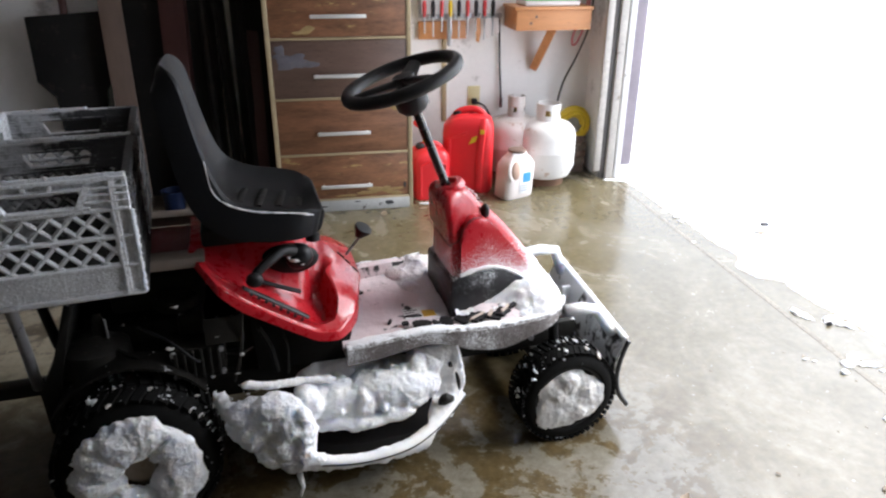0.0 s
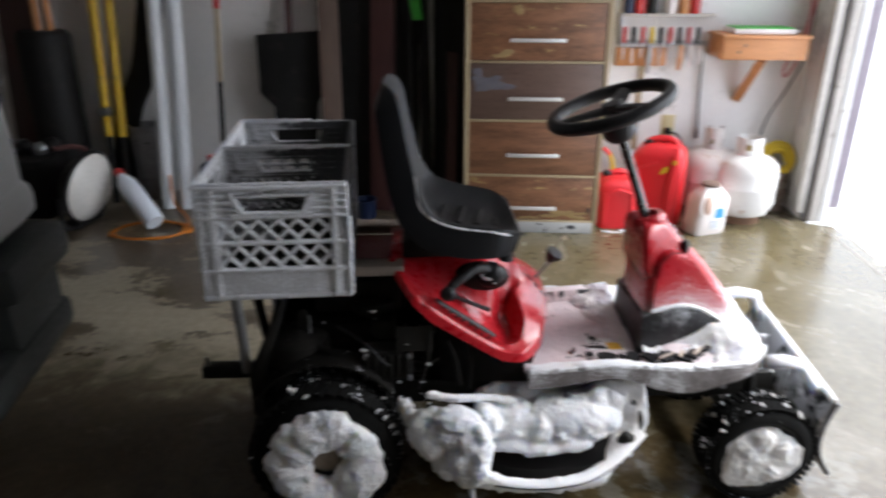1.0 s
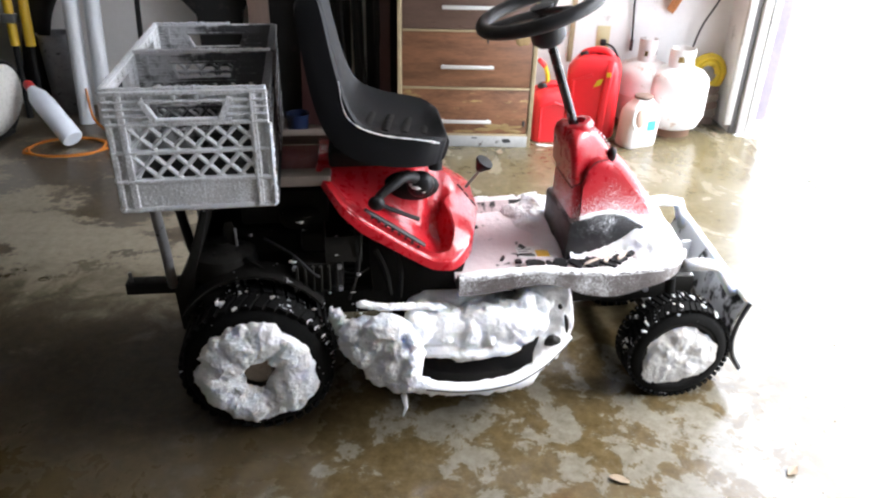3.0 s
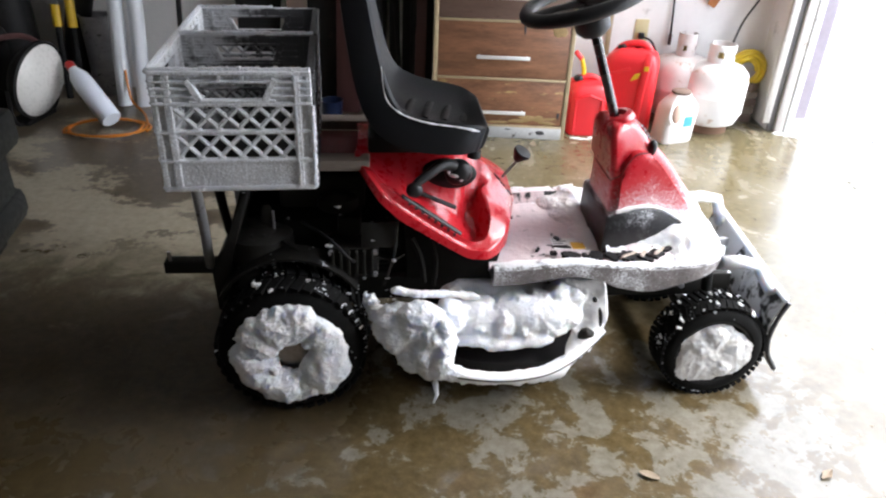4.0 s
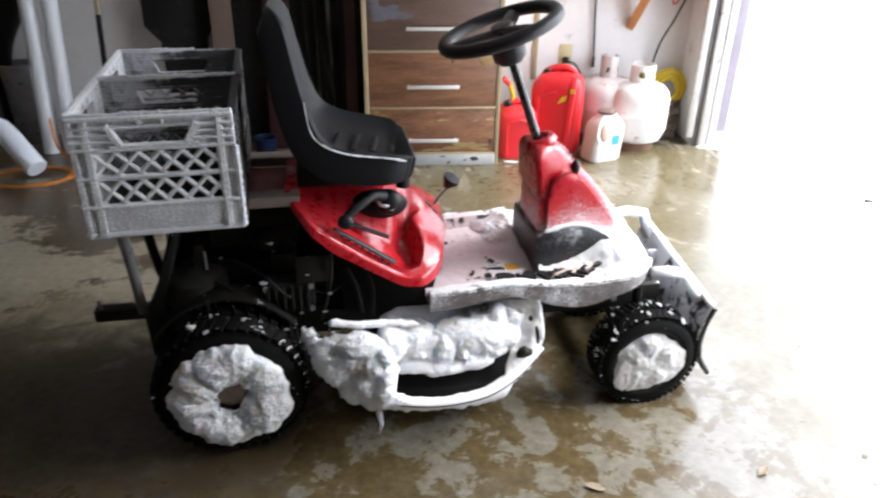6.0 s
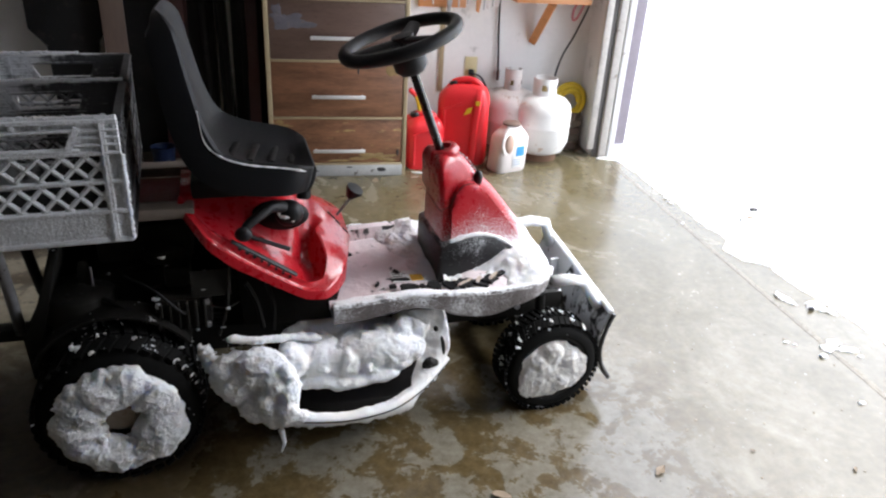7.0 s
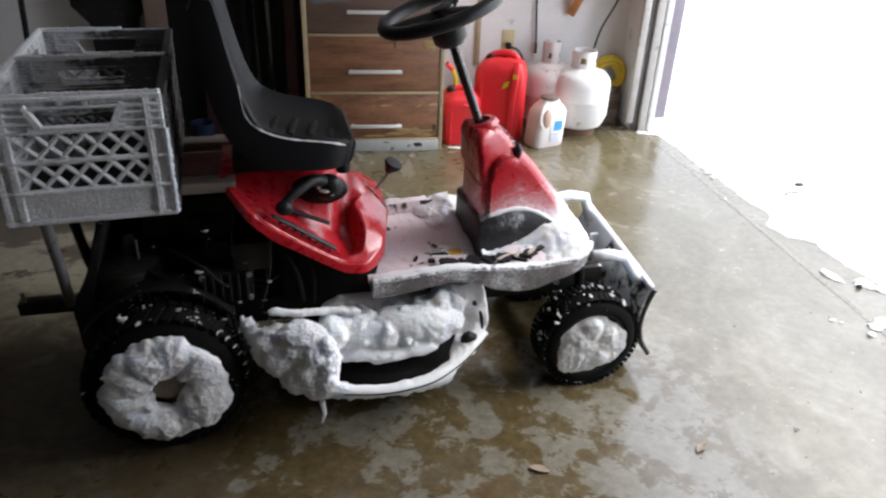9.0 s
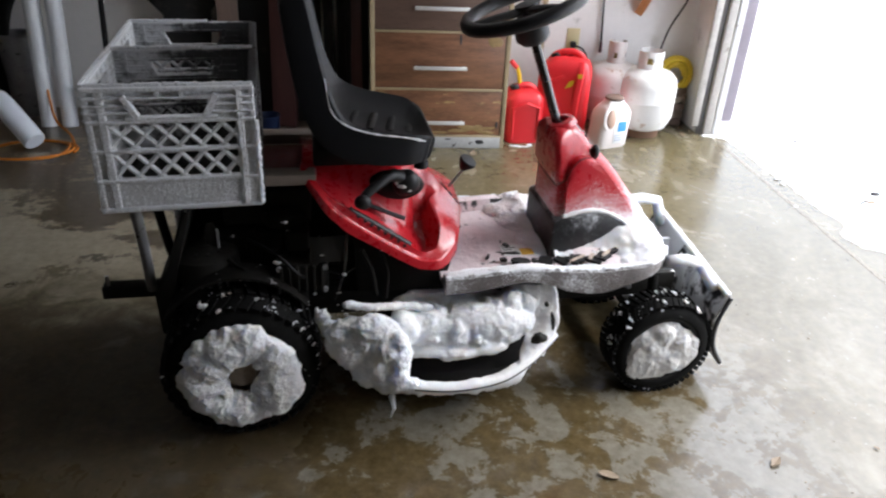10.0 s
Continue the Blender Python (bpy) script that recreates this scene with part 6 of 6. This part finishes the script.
for k, (g, b) in enumerate((("tool_red", 0.03), ("black_plastic", 0.05), ("tool_red", 0.02), ("yellow", 0.02), ("black_plastic", 0.06), ("tool_red", 0.04), ("black_plastic", 0.02), ("tool_red", 0.07), ("black_plastic", 0.05))):
    hand_tool(0.155 + 0.05 * k, g, b, {"tool_red": "red-handled screwdriver in the rack", "black_plastic": "black-handled screwdriver in the rack", "yellow": "yellow-handled screwdriver in the rack"}[g])
for k, (x, mt) in enumerate(((0.30, "steel"), (0.47, "pine"), (0.53, "jug"), (0.58, "jug"))):
    ob = thing("chisel", pose(x, WALL_Y - 0.075, 0.93), ("steel chisel hanging in the rack", "wooden-handled file hanging in the rack", "pale scraper hanging in the rack", "pale scraper hanging in the rack")[k], "hand tool")
    part("blade", prism([(-0.014, 0), (0.014, 0), (0.018, -0.08), (0.008, -0.16 + 0.02 * k), (-0.010, -0.15 + 0.02 * k)], 0.008, 0.002), mt, ob)
for k, (x, h, mt) in enumerate(((0.17, 0.10, "blue"), (0.23, 0.07, "tool_red"), (0.30, 0.12, "black_plastic"), (0.40, 0.13, "jug"), (0.47, 0.09, "pine"), (0.53, 0.11, "tool_red"))):
    ob = thing("small_tin", pose(x, WALL_Y - 0.04, 1.095), ("blue tin on the rack", "red tin on the rack", "black bottle on the rack", "white bottle on the rack", "orange tin on the rack", "red tin on the rack")[k], "tin")
    part("can_body", lathe([(0, 0), (0.026, 0), (0.028, 0.004), (0.028, h), (0.02, h + 0.01), (0, h + 0.012)], 18), mt, ob)

tagged(part("hanging_cord", sweep(curve([(1.15, WALL_Y - 0.10, 1.15), (1.145, WALL_Y - 0.10, 0.90), (1.075, WALL_Y - 0.10, 0.70), (1.005, WALL_Y - 0.08, 0.53), (0.98, WALL_Y - 0.05, 0.30), (0.99, WALL_Y - 0.05, 0.03)], 6), 0.006, 8), "black_cord"), "dark cord hanging in the wall corner", "cord")
tagged(part("red_cord", sweep(curve([(1.12, WALL_Y - 0.12, 1.20), (1.11, WALL_Y - 0.14, 0.95), (1.06, WALL_Y - 0.14, 0.80), (1.03, WALL_Y - 0.14, 0.78), (1.035, WALL_Y - 0.13, 0.84), (1.09, WALL_Y - 0.13, 0.95), (1.14, WALL_Y - 0.13, 1.20)], 6), 0.007, 8), "pink_cord"), "faded red cord looped beside the shelf", "cord")
coil = [(1.085 + (0.05 + 0.0004 * k) * math.cos(k * 0.2), WALL_Y - 0.12 + 0.010 * math.sin(k * 0.11), 0.29 + (0.055 + 0.0004 * k) * math.sin(k * 0.2)) for k in range(150)]
tagged(part("yellow_cord_coil", sweep(coil, 0.012, 8), "yellow"), "coiled yellow extension cord behind the tanks", "cord coil")
bits = thing("wood_offcuts", pose(1.10, 2.24, 0), "small scrap blocks stacked in the corner", "offcuts")
for k in range(5):
    part("offcut", box(-0.07 + 0.01 * k, 0.05 + 0.004 * k, -0.05, 0.06, 0.045 * k, 0.042 + 0.045 * k, 0.004, m=Matrix.Rotation(0.2 * k, 4, "Z")), ("brown_wood", "old_wood")[k % 2], bits)

# ---- long-handled things leaning on the wall ----
def leaning(name, x, foot_y, top_x, top_y, top_z, label, category):
    """A thing whose local z runs up along its lean."""
    a, b = Vector((x, foot_y, 0)), Vector((top_x, top_y, top_z))
    q = (b - a).to_track_quat("Z", "Y").to_matrix().to_4x4()
    return thing(name, Matrix.Translation(a) @ q, label, category), (b - a).length


for x0, x1 in ((-2.47, -2.45), (-2.36, -2.335)):
    ob, n = leaning("pvc_pipe", x0, 2.02, x1, WALL_Y - 0.05, 2.1, "white plastic pipe leaning on the wall", "pipe")
    ob["group"] = "pipes"
    part("tube", lathe([(0.036, 0.0), (0.041, 0.0), (0.041, n), (0.036, n), (0.036, 0.0)], 24), "pvc", ob)

for k, (x0, x1) in enumerate(((-2.83, -2.83), (-2.755, -2.72))):
    ob, n = leaning("yellow_pole", x0, 2.10, x1, WALL_Y - 0.05, 2.0, "yellow pole of a long tool leaning on the wall", "pole")
    ob["group"] = "yellow poles"
    part("pole", sweep([(0, 0, 0.40), (0, 0, n)], 0.026, 12), "pole_yellow", ob)
    part("foot", sweep([(0, 0, 0.0), (0, 0, 0.41)], 0.018, 10), "black_metal", ob)
    if k == 0:
        part("clamp", box(-0.035, 0.035, -0.035, 0.03, 0.52, 0.57, 0.006), "steel", ob, "steel clamp")

ob, n = leaning("garden_fork", -2.16, 2.12, -2.11, WALL_Y - 0.05, 1.75, "tool with a yellow shaft and red grip", "garden tool")
part("lower_shaft", sweep([(0, 0, 0.0), (0, 0, 0.72)], 0.015, 10), "black_metal", ob)
part("shaft", sweep([(0, 0, 0.70), (0, 0, 1.12)], 0.014, 10), "edge_wood", ob, "pale yellow wooden shaft")
part("grip", sweep([(0, 0, 1.12), (0, 0, n)], 0.020, 10), "tool_red", ob, "red grip")

ob, n = leaning("snow_shovel", -1.655, 2.16, -1.675, WALL_Y - 0.06, 1.75, "black snow shovel with a dark red handle", "shovel")
part("blade", prism([(-0.13, 1.00), (0.24, 0.98), (0.24, 0.66), (0.16, 0.58), (0.16, 0.30), (-0.06, 0.30), (-0.08, 0.60), (-0.13, 0.66)], 0.02, 0.006, Matrix.Translation((0, 0.0, 0))), "black_metal", ob, "broad black blade")
part("shaft", sweep([(0.075, -0.03, 0.62), (0.035, -0.03, n)], 0.020, 10), "dark_wood", ob, "dark red shaft")

ob, n = leaning("brown_board", -1.455, 2.02, -1.505, WALL_Y - 0.05, 2.1, "weathered brown board leaning on the wall", "board")
part("plank", box(-0.055, 0.055, -0.018, 0.018, 0.0, n, 0.004), "brown_wood", ob)
ob, n = leaning("dark_red_post", -1.20, 2.08, -1.16, WALL_Y - 0.06, 2.1, "dark red wooden post leaning on the wall", "post")
part("plank", box(-0.065, 0.065, -0.03, 0.03, 0.0, n, 0.005), "dark_wood", ob)
for x0, x1, r in ((-1.02, -1.06, 0.022), (-0.93, -0.98, 0.03), (-0.83, -0.86, 0.018)):
    ob, n = leaning("black_pole", x0, 2.08, x1, WALL_Y - 0.05, 2.0, "black metal pole leaning beside the cabinet", "pole")
    ob["group"] = "black poles"
    part("tube", sweep([(0, 0, 0.0), (0, 0, n)], r, 10), "black_metal", ob)
ob, n = leaning("leaf_rake", -0.88, 2.0, -1.05, WALL_Y - 0.05, 1.8, "rake with a green plastic head", "rake")
part("shaft", sweep([(0, 0, 0.0), (0, 0, n)], 0.012, 10), "black_metal", ob)
part("head", prism([(-0.04, 1.08), (0.04, 1.08), (0.07, 1.30), (-0.07, 1.30)], 0.02, 0.006), "green", ob, "green plastic rake head")
ob, n = leaning("wood_strip", -0.79, 2.0, -0.80, WALL_Y - 0.08, 0.95, "short dark wooden strip beside the cabinet", "strip")
part("plank", box(-0.03, 0.03, -0.012, 0.012, 0, n, 0.003), "dark_wood", ob)
# Added black sheet that stands for dark clutter and covers the bright wall.
ob, n = leaning("leaning_board", -1.00, 2.18, -1.00, WALL_Y - 0.03, 2.0, "black sheet added for the dark clutter behind the poles", "board")
part("sheet", box(-0.01, 0.52, -0.01, 0.012, 0, n, 0.004), "black_metal", ob)

ob, n = leaning("leaning_board", -0.83, 2.20, -0.83, WALL_Y - 0.03, 1.9, "narrow black board leaning beside the cabinet", "board")
part("sheet", box(-0.10, 0.075, -0.01, 0.012, 0, n, 0.004), "black_metal", ob)

# lamp, bottle, cords and dark clutter by the wall
lamp = thing("work_lamp", pose(-2.775, 1.73, 0.212, 0, 0, 84), "round work lamp with a frosted white face", "lamp")
part("face", lathe([(0, -0.055), (0.075, -0.05), (0.145, -0.034), (0.185, -0.005), (0.19, 0.0)], 36, m=pose(0, -0.02, 0, -78, 0, 0)), "lamp_face", lamp, "frosted domed face")
part("shell", lathe([(0.192, 0.0), (0.207, 0.006), (0.20, 0.03), (0.14, 0.09), (0.06, 0.12), (0, 0.125)], 36, m=pose(0, -0.02, 0, -78, 0, 0)), "black_metal", lamp, "black lamp housing")
part("stand", box(-0.12, 0.12, 0.02, 0.14, -0.215, -0.19, 0.005), "black_metal", lamp)
part("yoke", sweep(curve([(-0.21, 0.02, 0.0), (-0.15, 0.05, -0.195), (0.15, 0.05, -0.195), (0.21, 0.02, 0.0)], 5), 0.010, 8), "black_metal", lamp)
part("hose", sweep(curve([(-0.12, 0.06, 0.24), (0.02, 0.04, 0.22), (0.13, 0.03, 0.15), (0.17, 0.04, 0.02)], 6), 0.014, 8), "dark_wood", lamp, "dark red hose over the lamp")

bottle = thing("spray_bottle", look((-2.372, 1.63, 0.05), (-2.662, 1.83, 0.31)) @ Matrix.Rotation(math.pi, 4, "X"), "white plastic bottle with a red cap leaning over", "bottle")
part("body", lathe([(0, 0), (0.050, 0), (0.054, 0.008), (0.054, 0.24), (0.048, 0.30), (0.026, 0.345), (0.022, 0.36), (0, 0.361)], 26), "bottle_white", bottle)
part("cap", lathe([(0.025, 0.355), (0.025, 0.39), (0.018, 0.40), (0, 0.40)], 16), "tool_red", bottle, "red cap")
cord_pts = []
for k in range(64):
    a = k * 0.21
    r = 1 + 0.10 * math.sin(k * 0.19) + 0.05 * math.sin(k * 0.7)
    cord_pts.append((-2.385 + 0.20 * r * math.cos(a), 1.60 + 0.15 * r * math.sin(a), 0.008 + (0.012 if (k // 16) % 2 else 0.0)))
tagged(part("orange_cord", sweep(cord_pts, 0.0065, 6), "orange_cord"), "orange extension cord coiled on the floor", "cord")
tagged(part("orange_cord", sweep(curve([(-2.20, 1.66, 0.01), (-2.28, 1.82, 0.02), (-2.40, 1.95, 0.06), (-2.44, 2.02, 0.20)], 6), 0.0065, 6), "orange_cord"), "end of the orange cord hanging by the pipes", "cord")
jar = thing("blue_jug", pose(-2.19, 2.06, 0), "dark blue jug with a red cap by the pipes", "jug")
part("body", lathe([(0, 0), (0.085, 0), (0.09, 0.01), (0.09, 0.20), (0.07, 0.26), (0.03, 0.285), (0, 0.285)], 24), "blue", jar)
part("cap", lathe([(0.028, 0.284), (0.028, 0.315), (0, 0.317)], 14), "tool_red", jar, "red cap")

bin_thing = thing("metal_bin", pose(-2.655, 2.235, 0), "dull galvanised metal bin behind the yellow poles", "bin")
part("body", lathe([(0, 0.0), (0.075, 0.0), (0.080, 0.01), (0.088, 0.44), (0.093, 0.445), (0.093, 0.455), (0.083, 0.452), (0.072, 0.02), (0, 0.015)], 28), "zinc", bin_thing)
bag = thing("black_backpack_sprayer", pose(-3.10, 2.12, 0), "tall black golf-bag-like cylinder against the wall", "bag")
part("body", lathe([(0, 0), (0.13, 0), (0.145, 0.03), (0.135, 0.5), (0.14, 0.97), (0.12, 1.0), (0, 1.0)], 26), "black_metal", bag)
part("handle", sweep([(-0.02, 0, 0.95), (-0.04, 0.06, 1.5)], 0.022, 10), "pine", bag, "orange wooden handle")
part("handle", sweep([(0.05, 0.0, 0.95), (0.03, 0.06, 1.5)], 0.02, 10), "pine", bag, "orange wooden handle")
tyre_thing = thing("spare_hose", pose(-2.60, 2.275, 0.62), "wide black hose hung in an arc on the wall", "hose")
part("loop", sweep(curve([(0.14, 0.0, 0.75), (0.06, 0.0, 0.45), (-0.02, 0.0, 0.15), (-0.15, 0.0, -0.10), (-0.22, 0.0, -0.45), (-0.2, 0.0, -0.60)], 6), 0.072, 12), "black_metal", tyre_thing)
box_thing = thing("dark_crate", pose(-3.25, 1.95, 0), "dark box with loose metal parts beside the bag", "box")
part("body", box(-0.25, 0.20, -0.18, 0.25, 0, 0.34, 0.01), "black_metal", box_thing)
for k in range(6):
    part("metal_part", mound((-0.12 + 0.06 * k, -0.05 + 0.03 * (k % 3), 0.37 + 0.02 * (k % 2)), (0.05, 0.04, 0.04), 0.3, 8, k, 2), ("steel", "black_metal")[k % 2], box_thing)
ob, n = leaning("leaning_board", -3.34, 2.16, -3.30, WALL_Y - 0.03, 2.0, "dark red-brown board leaning behind the bag", "board")
part("sheet", box(-0.16, 0.12, -0.01, 0.012, 0, n, 0.004), "dark_wood", ob)
tub = thing("blue_tub", pose(-1.275, 1.95, 0.0), "blue plastic tub by the leaning tools", "tub")
part("body", lathe([(0, 0), (0.055, 0), (0.062, 0.100), (0.066, 0.105), (0.058, 0.105), (0.050, 0.01), (0, 0.01)], 24), "blue", tub)

# ---- parked car ----
car = thing("parked_car", pose(-1.745, -0.645, 0, 0, 0, 12), "parked silver car with a dirty tailgate and grey bumper", "car")


def car_skin(rows_z, half, nose, r):
    """Horizontal sections of the car's tail: (z, x of the tail, half width)."""
    rows = []
    for z, x, hw in rows_z:
        row = []
        for k in range(21):
            a = -math.pi / 2 + math.pi * k / 20
            row.append((x - r + r * abs(math.cos(a)) ** 0.5, math.copysign(abs(math.sin(a)) ** 0.25, math.sin(a)) * hw, z))
        rows.append([(x - nose, -hw, z)] + row + [(x - nose, hw, z)])
    return sheet(rows)


HALF = 0.70
part("body", car_skin([(0.685, -0.05, HALF - 0.02), (0.690, 0.0, HALF - 0.005), (0.705, 0.016, HALF), (0.745, 0.018, HALF), (0.770, 0.012, HALF), (0.785, -0.004, HALF - 0.004), (0.86, -0.003, HALF - 0.004), (0.95, -0.006, HALF - 0.006), (1.00, -0.010, HALF - 0.008), (1.058, -0.014, HALF - 0.010)], 0, 3.2, 0.06), "car_paint", car, "dusty silver tailgate")
part("window_sill", car_skin([(1.050, -0.012, HALF - 0.012), (1.056, 0.004, HALF - 0.004), (1.072, 0.004, HALF - 0.004), (1.080, -0.015, HALF - 0.02)], 0, 3.0, 0.06), "car_paint", car, "silver ledge under the rear window")
part("window_band", car_skin([(1.078, -0.020, HALF - 0.02), (1.110, -0.026, HALF - 0.026), (1.150, -0.036, HALF - 0.032)], 0, 2.8, 0.06), "car_dark", car, "dark band under the glass")
part("rear_window", car_skin([(1.148, -0.040, HALF - 0.035), (1.30, -0.10, HALF - 0.07), (1.48, -0.19, HALF - 0.12)], 0, 2.6, 0.06), "car_glass", car, "dark tinted rear window")
part("roof", car_skin([(1.46, -0.17, HALF - 0.11), (1.52, -0.25, HALF - 0.13), (1.56, -0.4, HALF - 0.2), (1.57, -0.8, 0.1)], 0, 2.2, 0.06), "car_paint", car)
part("trim_strip", car_skin([(1.006, -0.008, HALF - 0.008), (1.010, -0.003, HALF - 0.004), (1.026, -0.004, HALF - 0.004), (1.030, -0.011, HALF - 0.008)], 0, 0.2, 0.06), "car_dark", car, "dark trim strip along the tailgate")
# Lower panel in black, painting the shadow under the tailgate lip.
part("rear_panel", box(-2.8, -0.035, -HALF + 0.04, HALF - 0.04, 0.24, 0.69, 0.015), "black_metal", car, "panel behind the number plate, coloured dark for the lip's shadow")
bump = part("bumper", box(-0.05, 0.045, -HALF + 0.01, HALF - 0.01, 0.33, 0.43, 0.035), "bumper", car, "scuffed grey plastic bumper")
for y0, y1 in ((0.30, 0.69), (-0.69, -0.30)):
    part("bumper_step", box(-0.05, 0.070, y0, y1, 0.555, 0.668, 0.028), "bumper", bump, "raised grey bumper corner")
    part("bumper_corner", box(-0.05, 0.030, y0 + 0.03, y1 - 0.03, 0.40, 0.56, 0.02), "bumper", bump)
part("tow_step", box(0.03, 0.065, -0.30, 0.02, 0.34, 0.41, 0.02), "bumper", bump)
plate = part("number_plate", box(-0.032, -0.024, -0.03, 0.202, 0.452, 0.574, 0.004), "old_trim", car, "white number plate with plain blue bars")
bars(plate, [(-0.0242, -0.0225, 0.0 + 0.045 * k, 0.03 + 0.045 * k, 0.485, 0.535) for k in range(4)], "label_blue")
part("plate_band", box(-0.0242, -0.0228, -0.026, 0.198, 0.455, 0.468, 0), "label_blue", plate, smooth=False)
part("plate_sticker", box(-0.0242, -0.0228, 0.165, 0.19, 0.545, 0.565, 0), "label_yellow", plate, smooth=False)
hnd = part("tailgate_handle", box(-0.012, 0.006, -0.30, 0.10, 0.935, 1.000, 0.006), "car_paint", car, "silver tailgate handle")
part("handle_recess", box(-0.010, 0.008, -0.28, 0.08, 0.945, 0.990, 0.004), "black_plastic", hnd)
part("roof_panel", box(-2.75, -0.45, -0.53, 0.53, 1.535, 1.575, 0.02), "car_paint", car)
part("front_body", box(-3.25, -2.6, -0.64, 0.64, 0.30, 1.04, 0.10), "car_paint", car)
part("windscreen", sheet([[(-2.55, y, 1.55), (-3.0, y * 1.1, 1.03)] for y in (-0.52, 0.52)], 0.01), "car_glass", car)
for x, y in ((-0.75, -HALF + 0.02), (-0.75, HALF - 0.22), (-2.75, -HALF + 0.02), (-2.75, HALF - 0.22)):
    wh = part("car_wheel", lathe([(0, 0), (0.19, 0.0), (0.20, -0.01), (0.20, 0.19), (0, 0.19)], 30, m=pose(x, y, 0.31, -90, 0, 0)), "rim", car)
    part("tyre", lathe([(0.20, -0.005), (0.29, 0.0), (0.31, 0.03), (0.31, 0.17), (0.29, 0.20), (0.20, 0.195)], 40, m=pose(x, y, 0.31, -90, 0, 0)), "tyre", wh)

# ---- loose bits on the floor ----
def dead_leaf(x, y, s, turn, label="dry brown leaf lying on the wet floor"):
    rows = []
    for i in range(6):
        t = i / 5
        w = s * (0.26 + 0.16 * noise.noise(Vector((x * 31 + t * 5, y * 17, 0)))) * math.sin(math.pi * (0.1 + 0.85 * t))
        rows.append([(s * (t - 0.5), w * q, 0.003 + 0.15 * s * abs(q) * (0.4 + 0.3 * noise.noise(Vector((x * 9 + t * 2, q, y)))) + 0.05 * s * t) for q in (-1, -0.5, 0, 0.5, 1)])
    ob = tagged(part("dead_leaf", sheet(rows, 0.0012), "leaf"), label, "leaf", "dead leaves")
    ob.matrix_world = pose(x, y, 0, 0, 0, turn)


for x, y, s, a in ((0.381, -0.553, 0.046, 40), (-0.069, -0.584, 0.050, 160), (0.929, -0.617, 0.02, 60), (0.682, -0.512, 0.016, 130), (0.05, 1.70, 0.05, 10), (-0.17, 1.66, 0.06, 80), (1.10, 2.00, 0.05, 70)):
    dead_leaf(x, y, s, a)
for k, (x, y, a, b) in enumerate(((1.325, 0.29, 0.022, 0.035), (1.34, 0.25, 0.02, 0.02), (1.415, 0.22, 0.035, 0.03), (1.445, 0.175, 0.03, 0.022), (1.21, -0.105, 0.018, 0.010), (1.265, -0.06, 0.035, 0.020), (1.305, -0.035, 0.025, 0.020), (1.325, -0.08, 0.030, 0.016), (1.345, -0.12, 0.008, 0.006), (1.133, -0.008, 0.012, 0.005), (1.155, -0.025, 0.010, 0.005), (1.165, -0.356, 0.012, 0.008), (1.347, 1.349, 0.012, 0.010), (1.34, 1.28, 0.014, 0.012), (1.27, 1.02, 0.010, 0.005), (1.32, 1.98, 0.05, 0.03), (1.24, 2.0, 0.04, 0.02), (0.096, 1.783, 0.045, 0.014), (0.15, 1.798, 0.015, 0.008))):
    tagged(part("snow_clump", mound((x, y, 0.0), (a, b, 0.008), 0.9, 30, k, 4, 0.0008), "snow"), "small patch of tracked-in snow on the slab", "snow clump", "snow clumps")
twig = thing("twig", pose(1.588, 0.992, 0.034, 0, 0, 25), "dark forked twig with dead leaves lying on the snow", "twig")
part("stem", sweep(curve([(-0.045, 0.0, 0.0), (-0.01, 0.008, 0.006), (0.02, -0.004, 0.004), (0.05, 0.006, 0.0)], 4), 0.004, 6), "car_dark", twig)
part("side_shoot", sweep(curve([(0.0, 0.004, 0.005), (0.018, 0.026, 0.008), (0.020, 0.045, 0.004)], 4), 0.003, 6), "car_dark", twig)
part("withered_leaf", mound((0.016, -0.012, 0.006), (0.018, 0.010, 0.005), 0.8, 60, 3, 3), "leaf", twig, "withered brown leaf")
for k, (x, y, a) in enumerate(((1.378, 0.19, 0.012), (1.705, 1.104, 0.02), (1.693, 1.836, 0.012))):
    tagged(part("dark_clod", mound((x, y, 0.028 if x > 1.5 else 0.008), (a, a * 0.5, 0.010), 0.6, 30, k + 5, 3), "car_dark"), "dark twig and leaf litter lying on the snow", "clod")
rng = random.Random(7)
o = bmesh.new()
for k in range(80):
    x, y = rng.uniform(0.15, 1.25), rng.uniform(-1.0, 0.3)
    mound((x, y, 0.001), (rng.uniform(0.001, 0.0045), rng.uniform(0.001, 0.004), 0.0015), 0.4, 60, k, 1, None, o)
tagged(part("floor_grit", o, "leaf"), "scattered grit and leaf crumbs on the wet floor", "grit", kind="stuff")
